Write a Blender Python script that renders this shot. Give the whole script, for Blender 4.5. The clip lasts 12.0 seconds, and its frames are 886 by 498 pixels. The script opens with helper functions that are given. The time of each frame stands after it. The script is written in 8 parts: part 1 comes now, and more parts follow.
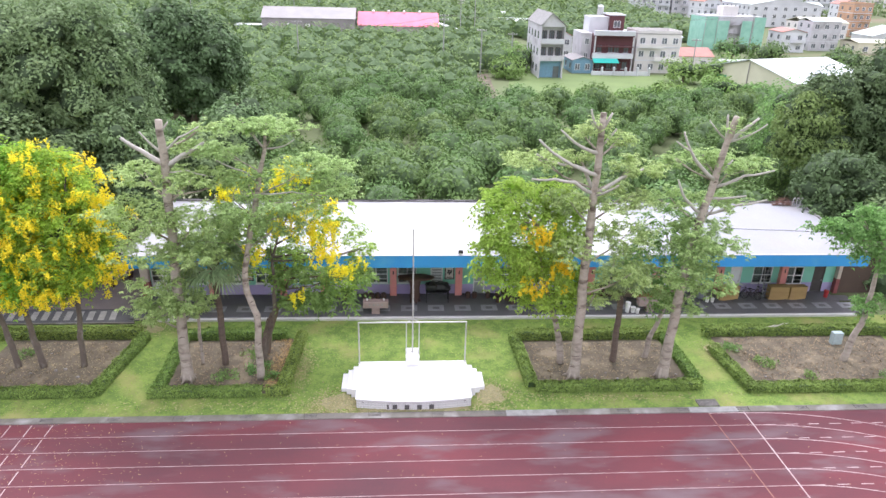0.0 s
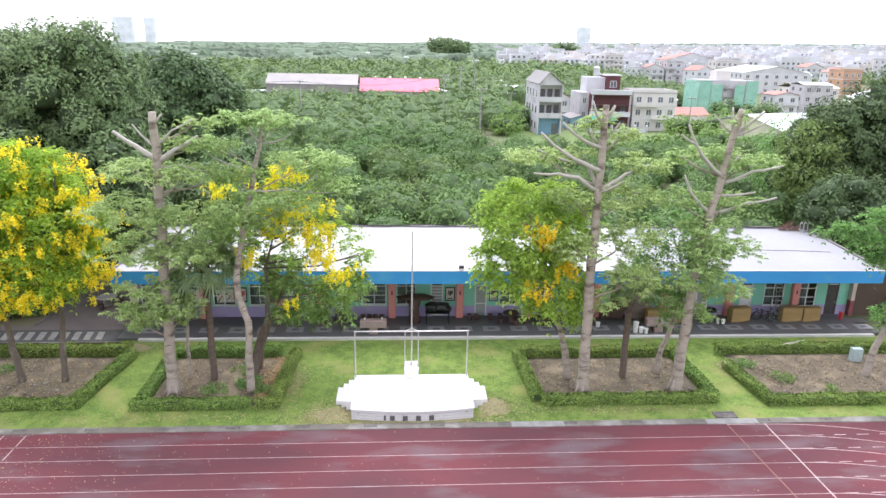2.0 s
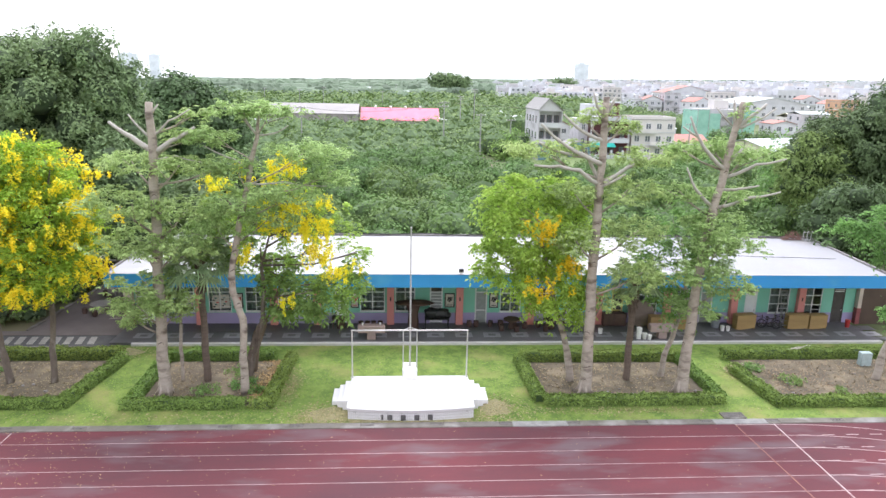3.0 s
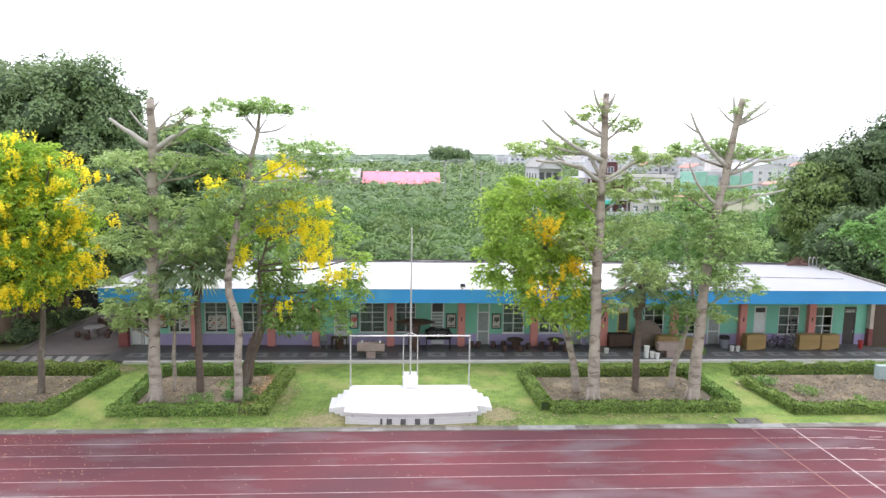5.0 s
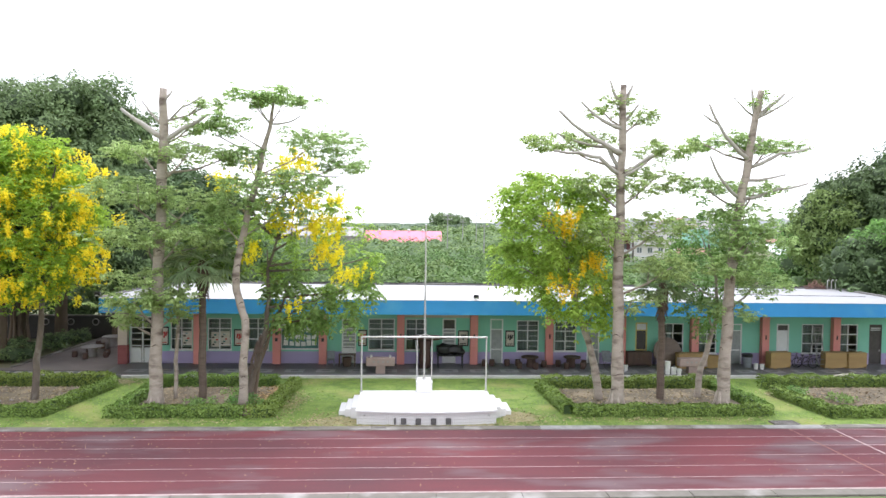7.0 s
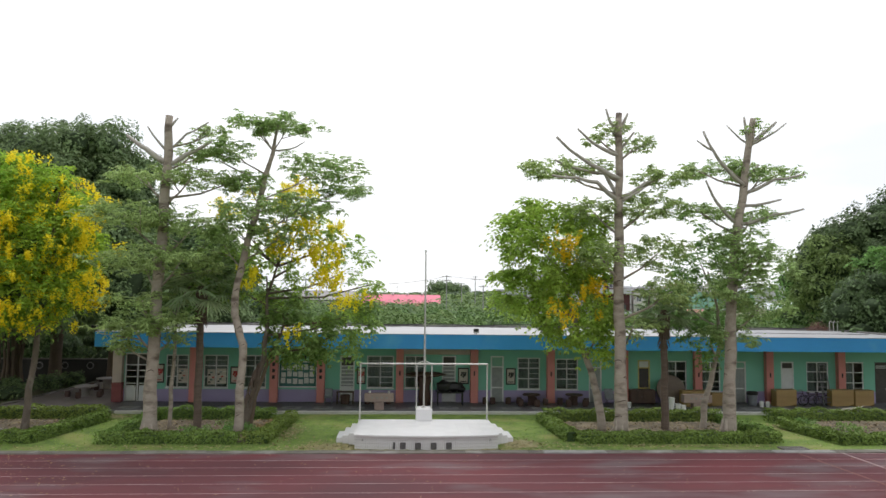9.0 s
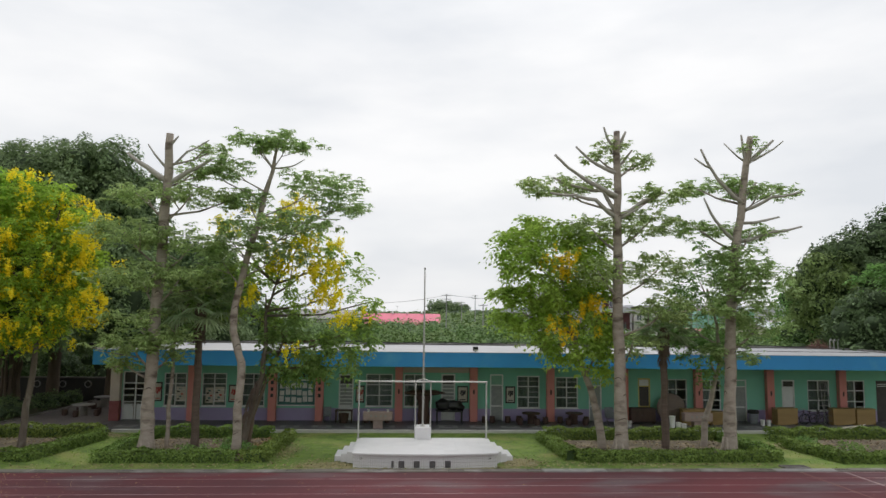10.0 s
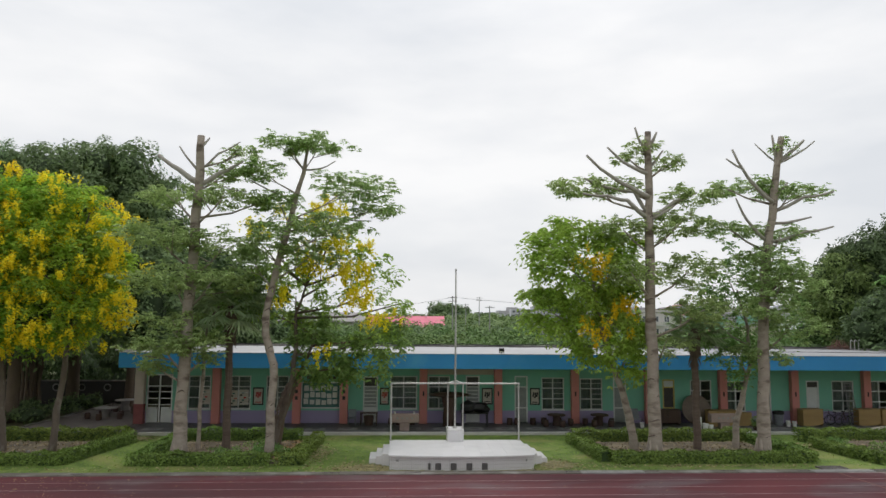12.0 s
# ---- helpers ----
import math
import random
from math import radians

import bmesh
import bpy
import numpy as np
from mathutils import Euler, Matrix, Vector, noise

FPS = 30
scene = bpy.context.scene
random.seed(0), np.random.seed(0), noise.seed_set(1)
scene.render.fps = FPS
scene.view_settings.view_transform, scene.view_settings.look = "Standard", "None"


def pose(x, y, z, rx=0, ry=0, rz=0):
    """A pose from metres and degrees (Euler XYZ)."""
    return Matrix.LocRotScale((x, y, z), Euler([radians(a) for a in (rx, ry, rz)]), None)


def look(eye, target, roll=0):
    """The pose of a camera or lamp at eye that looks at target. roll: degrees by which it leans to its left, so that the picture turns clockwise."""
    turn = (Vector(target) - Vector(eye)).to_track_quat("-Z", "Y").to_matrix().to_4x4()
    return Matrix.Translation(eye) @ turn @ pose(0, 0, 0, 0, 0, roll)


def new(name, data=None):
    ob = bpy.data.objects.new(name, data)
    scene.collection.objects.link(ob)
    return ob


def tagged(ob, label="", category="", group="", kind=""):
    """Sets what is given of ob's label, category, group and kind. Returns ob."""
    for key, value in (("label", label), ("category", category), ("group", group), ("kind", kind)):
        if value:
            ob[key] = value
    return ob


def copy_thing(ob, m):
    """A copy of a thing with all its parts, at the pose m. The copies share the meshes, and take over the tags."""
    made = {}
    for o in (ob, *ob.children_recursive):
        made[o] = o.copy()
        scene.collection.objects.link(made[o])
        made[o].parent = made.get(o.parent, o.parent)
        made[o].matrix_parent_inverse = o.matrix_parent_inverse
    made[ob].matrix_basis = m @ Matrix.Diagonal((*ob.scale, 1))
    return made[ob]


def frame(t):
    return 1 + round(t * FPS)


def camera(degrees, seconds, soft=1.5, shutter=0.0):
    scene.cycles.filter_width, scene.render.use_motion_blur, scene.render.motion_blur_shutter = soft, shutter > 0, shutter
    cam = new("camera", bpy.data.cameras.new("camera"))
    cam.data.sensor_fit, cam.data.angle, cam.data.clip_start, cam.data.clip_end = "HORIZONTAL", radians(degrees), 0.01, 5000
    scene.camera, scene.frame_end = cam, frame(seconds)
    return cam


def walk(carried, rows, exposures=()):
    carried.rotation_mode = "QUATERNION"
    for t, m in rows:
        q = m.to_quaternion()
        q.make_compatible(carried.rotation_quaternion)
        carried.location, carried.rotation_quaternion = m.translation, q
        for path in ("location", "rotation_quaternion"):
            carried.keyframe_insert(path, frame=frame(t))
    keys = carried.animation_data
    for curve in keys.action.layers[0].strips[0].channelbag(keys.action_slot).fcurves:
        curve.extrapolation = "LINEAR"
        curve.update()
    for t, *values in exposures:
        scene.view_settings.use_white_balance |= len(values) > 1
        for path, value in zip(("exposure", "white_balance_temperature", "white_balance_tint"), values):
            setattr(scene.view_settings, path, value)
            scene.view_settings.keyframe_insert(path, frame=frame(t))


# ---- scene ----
cam = camera(66.3, 12.0)
PATH = [
    (0, (-0.885, -30.128, 23.412), (-0.754, -28.289, 22.638), 1.5),
    (0.5, (-0.929, -30.23, 22.422), (-0.798, -28.37, 21.699), 1.6),
    (1, (-0.87, -30.206, 21.4), (-0.74, -28.328, 20.726), 1.4),
    (1.5, (-0.739, -30.13, 20.302), (-0.613, -28.234, 19.679), 1.2),
    (2, (-0.733, -30.138, 19.203), (-0.605, -28.226, 18.629), 1.2),
    (2.5, (-0.614, -30.175, 18.145), (-0.491, -28.249, 17.618), 1.2),
    (3, (-0.632, -30.065, 16.998), (-0.505, -28.127, 16.521), 1.2),
    (5, (-0.557, -30.15, 13.024), (-0.435, -28.171, 12.759), 0.9),
    (5.5, (-0.769, -29.846, 12.07), (-0.646, -27.862, 11.857), 0.9),
    (6, (-1.016, -29.582, 11.127), (-0.891, -27.593, 10.965), 0.9),
    (6.5, (-1.165, -29.395, 10.067), (-1.042, -27.402, 9.957), 0.8),
    (7, (-1.274, -29.275, 9.065), (-1.153, -27.28, 9.004), 0.8),
    (9, (-1.306, -29.279, 6.725), (-1.184, -27.288, 6.871), 0.7),
    (9.5, (-1.287, -29.348, 6.627), (-1.164, -27.361, 6.821), 0.6),
    (10, (-1.256, -29.319, 6.632), (-1.135, -27.333, 6.834), 0.7),
    (10.5, (-1.345, -29.396, 6.651), (-1.224, -27.41, 6.855), 0.7),
    (11, (-1.565, -29.379, 6.644), (-1.451, -27.393, 6.85), 0.7),
    (11.5, (-1.761, -29.227, 6.643), (-1.649, -27.241, 6.848), 0.7),
    (11.8, (-2.28, -29.177, 6.61), (-2.161, -27.192, 6.817), 0.61),
    (12, (-2.911, -29.116, 6.57), (-2.788, -27.131, 6.779), 0.5),
]
EXPOSURES = [(0.0, 0.96, 6050, 21), (3.0, 0.94, 6120, 17), (7.2, 0.96, 6180, 14), (8.8, 0.08, 6450, 10), (9.5, -0.25, 6500, 10), (10.3, -0.39, 6500, 10), (12.0, -0.40, 6500, 10)]
walk(cam, [(t, look(eye, target, roll)) for t, eye, target, roll in PATH], EXPOSURES)

# ---- world and light ----
SUN_EL, SUN_AZ = 60.0, 8.0
world = bpy.data.worlds.new("overcast_sky")
scene.world = world
world.use_nodes = True
wn, wl = world.node_tree.nodes, world.node_tree.links
wn.clear()
w_out, w_bg = wn.new("ShaderNodeOutputWorld"), wn.new("ShaderNodeBackground")
w_sky = wn.new("ShaderNodeTexSky")
w_sky.sky_type, w_sky.sun_disc = "NISHITA", False
w_sky.sun_elevation, w_sky.sun_rotation = radians(SUN_EL), radians(SUN_AZ)
w_sky.air_density, w_sky.dust_density = 1.0, 4.0
w_tex, w_map = wn.new("ShaderNodeTexCoord"), wn.new("ShaderNodeMapping")
w_map.inputs["Scale"].default_value = (1.2, 1.2, 4.0)
w_noise, w_ramp = wn.new("ShaderNodeTexNoise"), wn.new("ShaderNodeValToRGB")
w_noise.inputs["Scale"].default_value, w_noise.inputs["Detail"].default_value = 2.0, 6.0
w_ramp.color_ramp.elements[0].position, w_ramp.color_ramp.elements[0].color = 0.32, (8.5, 8.8, 9.2, 1)
w_ramp.color_ramp.elements[1].position, w_ramp.color_ramp.elements[1].color = 0.62, (11.0, 11.0, 11.0, 1)
w_mix = wn.new("ShaderNodeMixRGB")
w_mix.inputs[0].default_value = 0.92
w_bg.inputs["Strength"].default_value = 0.10
# the cloud is brighter on the sun's side
w_dot, w_side, w_mul = wn.new("ShaderNodeVectorMath"), wn.new("ShaderNodeMapRange"), wn.new("ShaderNodeMixRGB")
w_dot.operation, w_mul.blend_type = "DOT_PRODUCT", "MULTIPLY"
w_dot.inputs[1].default_value = (0.1, 0.85, 0.5)
w_side.inputs["From Min"].default_value, w_side.inputs["From Max"].default_value = -0.8, 0.8
w_side.inputs["To Min"].default_value, w_side.inputs["To Max"].default_value = 0.72, 1.2
w_mul.inputs[0].default_value = 1.0
wl.new(w_tex.outputs["Generated"], w_dot.inputs[0]), wl.new(w_dot.outputs["Value"], w_side.inputs["Value"])
wl.new(w_mix.outputs[0], w_mul.inputs[1]), wl.new(w_side.outputs[0], w_mul.inputs[2])
# and brighter overhead than towards the horizon, as under thick cloud
w_sep, w_high, w_top = wn.new("ShaderNodeSeparateXYZ"), wn.new("ShaderNodeMapRange"), wn.new("ShaderNodeMixRGB")
w_high.interpolation_type, w_top.blend_type = "SMOOTHSTEP", "MULTIPLY"
w_high.inputs["From Min"].default_value, w_high.inputs["From Max"].default_value = 0.3, 1.0
w_high.inputs["To Min"].default_value, w_high.inputs["To Max"].default_value = 1.0, 1.5
w_top.inputs[0].default_value = 1.0
wl.new(w_tex.outputs["Generated"], w_sep.inputs[0]), wl.new(w_sep.outputs["Z"], w_high.inputs["Value"])
wl.new(w_mul.outputs[0], w_top.inputs[1]), wl.new(w_high.outputs[0], w_top.inputs[2])
for a, b in ((w_tex.outputs["Generated"], w_map.inputs["Vector"]), (w_map.outputs[0], w_noise.inputs["Vector"]),
             (w_noise.outputs["Fac"], w_ramp.inputs[0]), (w_sky.outputs[0], w_mix.inputs[1]),
             (w_ramp.outputs[0], w_mix.inputs[2]), (w_top.outputs[0], w_bg.inputs[0]), (w_bg.outputs[0], w_out.inputs[0])):
    wl.new(a, b)
sun = new("sun", bpy.data.lights.new("sun", "SUN"))
sun.data.energy, sun.data.angle, sun.data.color = 0.9, radians(16), (1.0, 0.97, 0.92)
_az = radians(SUN_AZ)
sun.matrix_world = look((0, 0, 60), (-60 * math.sin(_az) / math.tan(radians(SUN_EL)), -60 * math.cos(_az) / math.tan(radians(SUN_EL)), 0))


# ---- materials ----
def material(name, base, base2=None, rough=0.7, scale=4.0, fine=60.0, amount=0.5, bump=0.15, metal=0.0, island=0.0, stretch=(1, 1, 1), third=None, spot=0.62, spot_scale=0.7, translucent=0.0, per_object=0.0, spec=0.5):
    """A surface of two tones mixed by noise at two scales, with fine relief, and now and then stains of a third tone."""
    m = bpy.data.materials.new(name)
    m.use_nodes = True
    n, l = m.node_tree.nodes, m.node_tree.links
    bsdf = n["Principled BSDF"]
    bsdf.inputs["Roughness"].default_value, bsdf.inputs["Metallic"].default_value = rough, metal
    bsdf.inputs["Specular IOR Level"].default_value = spec
    base2 = base2 or tuple(c * 0.72 for c in base)
    co, mp = n.new("ShaderNodeTexCoord"), n.new("ShaderNodeMapping")
    mp.inputs["Scale"].default_value = stretch
    l.new(co.outputs["Object"], mp.inputs["Vector"])
    big, small = n.new("ShaderNodeTexNoise"), n.new("ShaderNodeTexNoise")
    big.inputs["Scale"].default_value, big.inputs["Detail"].default_value = scale, 5
    small.inputs["Scale"].default_value, small.inputs["Detail"].default_value = fine, 3
    l.new(mp.outputs[0], big.inputs["Vector"]), l.new(mp.outputs[0], small.inputs["Vector"])
    add = n.new("ShaderNodeMath")
    add.operation = "MULTIPLY_ADD"
    add.inputs[1].default_value, add.inputs[2].default_value = 0.45, 0.0
    l.new(small.outputs["Fac"], add.inputs[0])
    s2 = n.new("ShaderNodeMath")
    s2.operation = "MULTIPLY_ADD"
    s2.inputs[1].default_value = 0.65
    l.new(big.outputs["Fac"], s2.inputs[0]), l.new(add.outputs[0], s2.inputs[2])
    ramp = n.new("ShaderNodeValToRGB")
    ramp.color_ramp.elements[0].position, ramp.color_ramp.elements[1].position = 0.55 - 0.3 * amount, 0.55 + 0.3 * amount
    ramp.color_ramp.elements[0].color, ramp.color_ramp.elements[1].color = (*base2, 1), (*base, 1)
    l.new(s2.outputs[0], ramp.inputs[0])
    colour = ramp.outputs[0]
    if third:
        blot, br, mx = n.new("ShaderNodeTexNoise"), n.new("ShaderNodeValToRGB"), n.new("ShaderNodeMixRGB")
        blot.inputs["Scale"].default_value, blot.inputs["Detail"].default_value = spot_scale, 7
        br.color_ramp.elements[0].position, br.color_ramp.elements[1].position = spot - 0.06, spot + 0.1
        mx.inputs[2].default_value = (*third, 1)
        l.new(mp.outputs[0], blot.inputs["Vector"]), l.new(blot.outputs["Fac"], br.inputs[0])
        l.new(br.outputs[0], mx.inputs[0]), l.new(colour, mx.inputs[1])
        colour = mx.outputs[0]
    if island or per_object:
        hsv, rnd = n.new("ShaderNodeHueSaturation"), n.new("ShaderNodeNewGeometry")
        mr = n.new("ShaderNodeMapRange")
        k = island or per_object
        mr.inputs["To Min"].default_value, mr.inputs["To Max"].default_value = 1 - k, 1 + k
        source = rnd.outputs["Random Per Island"]
        if per_object:
            source = n.new("ShaderNodeObjectInfo").outputs["Random"]
        l.new(source, mr.inputs["Value"]), l.new(mr.outputs[0], hsv.inputs["Value"])
        if island:
            mh = n.new("ShaderNodeMapRange")
            mh.inputs["To Min"].default_value, mh.inputs["To Max"].default_value = 0.485, 0.515
            l.new(n.new("ShaderNodeObjectInfo").outputs["Random"], mh.inputs["Value"]), l.new(mh.outputs[0], hsv.inputs["Hue"])
        l.new(colour, hsv.inputs["Color"])
        colour = hsv.outputs[0]
    l.new(colour, bsdf.inputs["Base Color"])
    if bump:
        bp = n.new("ShaderNodeBump")
        bp.inputs["Strength"].default_value, bp.inputs["Distance"].default_value = bump, 0.02
        l.new(s2.outputs[0], bp.inputs["Height"]), l.new(bp.outputs[0], bsdf.inputs["Normal"])
    if translucent:
        tr, mixs = n.new("ShaderNodeBsdfTranslucent"), n.new("ShaderNodeMixShader")
        mixs.inputs[0].default_value = translucent
        l.new(colour, tr.inputs["Color"])
        l.new(bsdf.outputs[0], mixs.inputs[1]), l.new(tr.outputs[0], mixs.inputs[2])
        l.new(mixs.outputs[0], n["Material Output"].inputs["Surface"])
    return m


def leaf_material(name, base, base2, k=0.35, translucent=0.42):
    return material(name, base, base2, rough=0.6, scale=0.5, fine=3.0, amount=0.7, bump=0, island=k, translucent=translucent, spec=0.18)


GLASS = bpy.data.materials.new("window_glass")
GLASS.use_nodes = True
_g = GLASS.node_tree.nodes["Principled BSDF"]
_g.inputs["Base Color"].default_value, _g.inputs["Roughness"].default_value = (0.75, 0.85, 0.83, 1), 0.06
_g.inputs["Transmission Weight"].default_value, _g.inputs["IOR"].default_value = 1.0, 1.25

track_red = material("track_red", (0.168, 0.051, 0.058), (0.088, 0.046, 0.053), rough=0.85, spec=0.12, scale=0.32, fine=60, amount=0.5, bump=0.2, third=(0.15, 0.104, 0.112), spot=0.58, spot_scale=0.5, stretch=(0.35, 1.0, 1))
line_white = material("line_paint", (0.48, 0.40, 0.39), (0.30, 0.19, 0.19), rough=0.8, scale=2.5, fine=40, bump=0.05)
line_orange = material("line_faded_orange", (0.30, 0.15, 0.10), (0.2, 0.08, 0.075), rough=0.8, scale=2.5, fine=40, bump=0.05)
concrete = material("concrete", (0.20, 0.185, 0.16), (0.11, 0.10, 0.085), rough=0.9, scale=1.6, fine=30, amount=0.9, bump=0.4, third=(0.32, 0.31, 0.295), spot=0.58, spot_scale=0.5)
concrete_light = material("concrete_edge_painted", (0.33, 0.325, 0.31), (0.2, 0.195, 0.19), rough=0.9, scale=2, fine=50, bump=0.2)
iron = material("grate_iron", (0.2, 0.185, 0.17), (0.11, 0.10, 0.095), rough=0.7, scale=6, fine=80, metal=0.3)
grass_ground = material("lawn_turf", (0.185, 0.262, 0.052), (0.095, 0.16, 0.027), rough=0.95, scale=1.6, fine=9, amount=0.34, bump=0.6, third=(0.26, 0.26, 0.085), spot=0.59, spot_scale=0.28)
grass_blade = leaf_material("grass_blade", (0.26, 0.38, 0.06), (0.18, 0.30, 0.04), 0.3, 0.5)
bark_scar = material("bark_scar", (0.12, 0.085, 0.065), (0.075, 0.055, 0.045), rough=0.95, scale=9, fine=40, bump=0.6)
soil = material("bed_soil", (0.145, 0.121, 0.083), (0.082, 0.067, 0.046), rough=0.95, scale=1.3, fine=14, amount=0.45, bump=0.8, third=(0.22, 0.18, 0.12), spot=0.57, spot_scale=0.8)
field = material("field_ground", (0.13, 0.175, 0.065), (0.10, 0.11, 0.05), rough=0.95, scale=0.05, fine=1.5, amount=0.9, bump=0.2, third=(0.2, 0.15, 0.1), spot=0.62, spot_scale=0.03)
pale_ground = material("pale_dry_field", (0.42, 0.44, 0.28), (0.3, 0.33, 0.18), rough=0.95, scale=0.3, fine=6, amount=0.8, bump=0.2)
meadow = material("rough_meadow", (0.19, 0.26, 0.085), (0.10, 0.15, 0.05), rough=0.95, scale=0.13, fine=3, amount=1.0, bump=0.4)
asphalt = material("asphalt", (0.10, 0.10, 0.10), (0.06, 0.06, 0.06), rough=0.9, scale=1, fine=80)
litter_mat = leaf_material("fallen_leaves", (0.33, 0.27, 0.16), (0.20, 0.155, 0.09), 0.45, 0.1)
petal_mat = leaf_material("fallen_petals", (0.50, 0.37, 0.19), (0.38, 0.26, 0.14), 0.3, 0.1)
tile_white = material("white_glazed_tile", (0.76, 0.75, 0.755), (0.66, 0.65, 0.655), rough=0.35, scale=1.4, fine=30, amount=0.8, bump=0.03, per_object=0.03)
tile_joint = material("tile_joint", (0.55, 0.54, 0.52), rough=0.9)
vent_dark = material("vent_tile_dark", (0.13, 0.12, 0.12), (0.07, 0.07, 0.07), rough=0.5, scale=9)
steel = material("galvanised_steel", (0.56, 0.56, 0.55), (0.42, 0.40, 0.38), rough=0.45, scale=5, fine=40, metal=0.5, bump=0.05)
wall_green = material("green_wall_paint", (0.25, 0.58, 0.44), (0.20, 0.52, 0.385), rough=0.75, scale=0.9, fine=45, amount=0.9, bump=0.08)
wall_purple = material("purple_wall_paint", (0.40, 0.35, 0.55), (0.34, 0.29, 0.48), rough=0.75, scale=0.9, fine=45, amount=0.9, bump=0.08)
pilaster_pink = material("salmon_pilaster_paint", (0.72, 0.30, 0.27), (0.64, 0.25, 0.22), rough=0.75, scale=1.2, fine=45, amount=0.8, bump=0.08)
column_beige = material("beige_column_paint", (0.55, 0.47, 0.40), (0.45, 0.38, 0.33), rough=0.8, scale=1.5)
column_red = material("red_column_base", (0.28, 0.09, 0.09), (0.2, 0.06, 0.06), rough=0.8, scale=2)
fascia_blue = material("blue_fascia_paint", (0.045, 0.325, 0.74), (0.035, 0.27, 0.61), rough=0.6, scale=0.7, fine=30, amount=0.9, bump=0.05, third=(0.08, 0.36, 0.66), spot=0.62, spot_scale=0.5)
roof_white = material("white_roof_coating", (0.45, 0.45, 0.46), (0.37, 0.37, 0.38), rough=0.65, scale=0.3, fine=9, amount=0.6, bump=0.1, third=(0.36, 0.355, 0.35), spot=0.63, spot_scale=0.4)
roof_grey = material("grey_roof_coating", (0.335, 0.34, 0.355), (0.25, 0.255, 0.27), rough=0.7, scale=0.14, fine=9, amount=0.9, bump=0.1, third=(0.30, 0.29, 0.29), spot=0.64, spot_scale=0.4)
roof_edge = material("weathered_roof_edge", (0.26, 0.25, 0.24), (0.15, 0.14, 0.14), rough=0.9, scale=2)
floor_dark = material("dark_corridor_tile", (0.13, 0.127, 0.132), (0.088, 0.086, 0.09), rough=0.45, scale=1.2, fine=30, amount=0.8, bump=0.05)
floor_light = material("grey_inlay_tile", (0.30, 0.30, 0.31), (0.22, 0.22, 0.23), rough=0.5, scale=2.2, fine=30, bump=0.05)
floor_mid = material("mid_grey_inlay_tile", (0.15, 0.15, 0.155), rough=0.5, scale=2.2)
frame_white = material("white_aluminium_frame", (0.74, 0.75, 0.74), (0.62, 0.63, 0.62), rough=0.45, scale=3, bump=0.02)
frame_yellow = material("yellow_door_frame", (0.62, 0.52, 0.16), (0.5, 0.4, 0.12), rough=0.5, scale=3)
door_dark = material("dark_screen_door", (0.075, 0.065, 0.06), (0.05, 0.045, 0.04), rough=0.6, scale=4)
door_screen = material("grey_door_screen", (0.34, 0.36, 0.35), (0.26, 0.28, 0.27), rough=0.6, scale=4)
door_white = material("white_door_panel", (0.75, 0.77, 0.76), (0.66, 0.68, 0.67), rough=0.5, scale=3)
transom_green = material("pale_green_transom_panel", (0.26, 0.48, 0.37), (0.2, 0.4, 0.3), rough=0.6, scale=2)
room_paint = material("room_plaster", (0.32, 0.33, 0.31), (0.24, 0.25, 0.24), rough=0.9, scale=1)
curtain_grey = material("pale_grey_curtain", (0.3, 0.31, 0.3), (0.2, 0.21, 0.2), rough=0.9, scale=2, stretch=(4, 1, 0.3))
paper = material("printed_paper", (0.62, 0.58, 0.5), (0.5, 0.46, 0.4), rough=0.8, scale=5)
paper_white = material("white_paper", (0.74, 0.74, 0.71), (0.6, 0.6, 0.57), rough=0.8, scale=5)
paper_red = material("red_printed_paper", (0.55, 0.10, 0.09), (0.42, 0.07, 0.07), rough=0.8, scale=5)
ink = material("dark_ink", (0.05, 0.045, 0.045), rough=0.7)
board_green = material("green_notice_board", (0.09, 0.2, 0.19), (0.07, 0.16, 0.15), rough=0.8, scale=4)
stone_pink = material("pinkish_granite", (0.39, 0.29, 0.265), (0.28, 0.205, 0.19), rough=0.6, scale=5, fine=120, amount=0.9)
stone_grey = material("grey_stone", (0.36, 0.34, 0.32), (0.24, 0.22, 0.21), rough=0.8, scale=4, fine=90, amount=0.9)
wood_dark = material("dark_brown_wood", (0.10, 0.06, 0.04), (0.06, 0.035, 0.025), rough=0.6, scale=3, fine=60, stretch=(1, 1, 0.2))
wood_red = material("reddish_brown_wood", (0.088, 0.048, 0.036), (0.055, 0.03, 0.023), rough=0.6, scale=3, fine=60, stretch=(1, 1, 0.2))
ply = material("tan_plywood", (0.42, 0.285, 0.11), (0.31, 0.20, 0.08), rough=0.65, scale=2, fine=50, stretch=(0.2, 1, 1))
black_cover = material("black_vinyl_cover", (0.02, 0.02, 0.022), (0.012, 0.012, 0.012), rough=0.4, scale=4)
plastic_white = material("white_plastic", (0.78, 0.78, 0.76), (0.66, 0.66, 0.64), rough=0.4, scale=6)
plastic_grey = material("grey_plastic", (0.25, 0.27, 0.30), rough=0.5, scale=6)
plastic_red = material("red_plastic", (0.5, 0.05, 0.05), rough=0.4, scale=6)
rubber = material("black_rubber", (0.02, 0.02, 0.02), rough=0.8)
ladder_metal = material("dull_aluminium", (0.34, 0.35, 0.35), (0.24, 0.25, 0.25), rough=0.5, scale=4, fine=40, metal=0.3)
bike_frame = material("bicycle_paint", (0.09, 0.05, 0.07), rough=0.3)
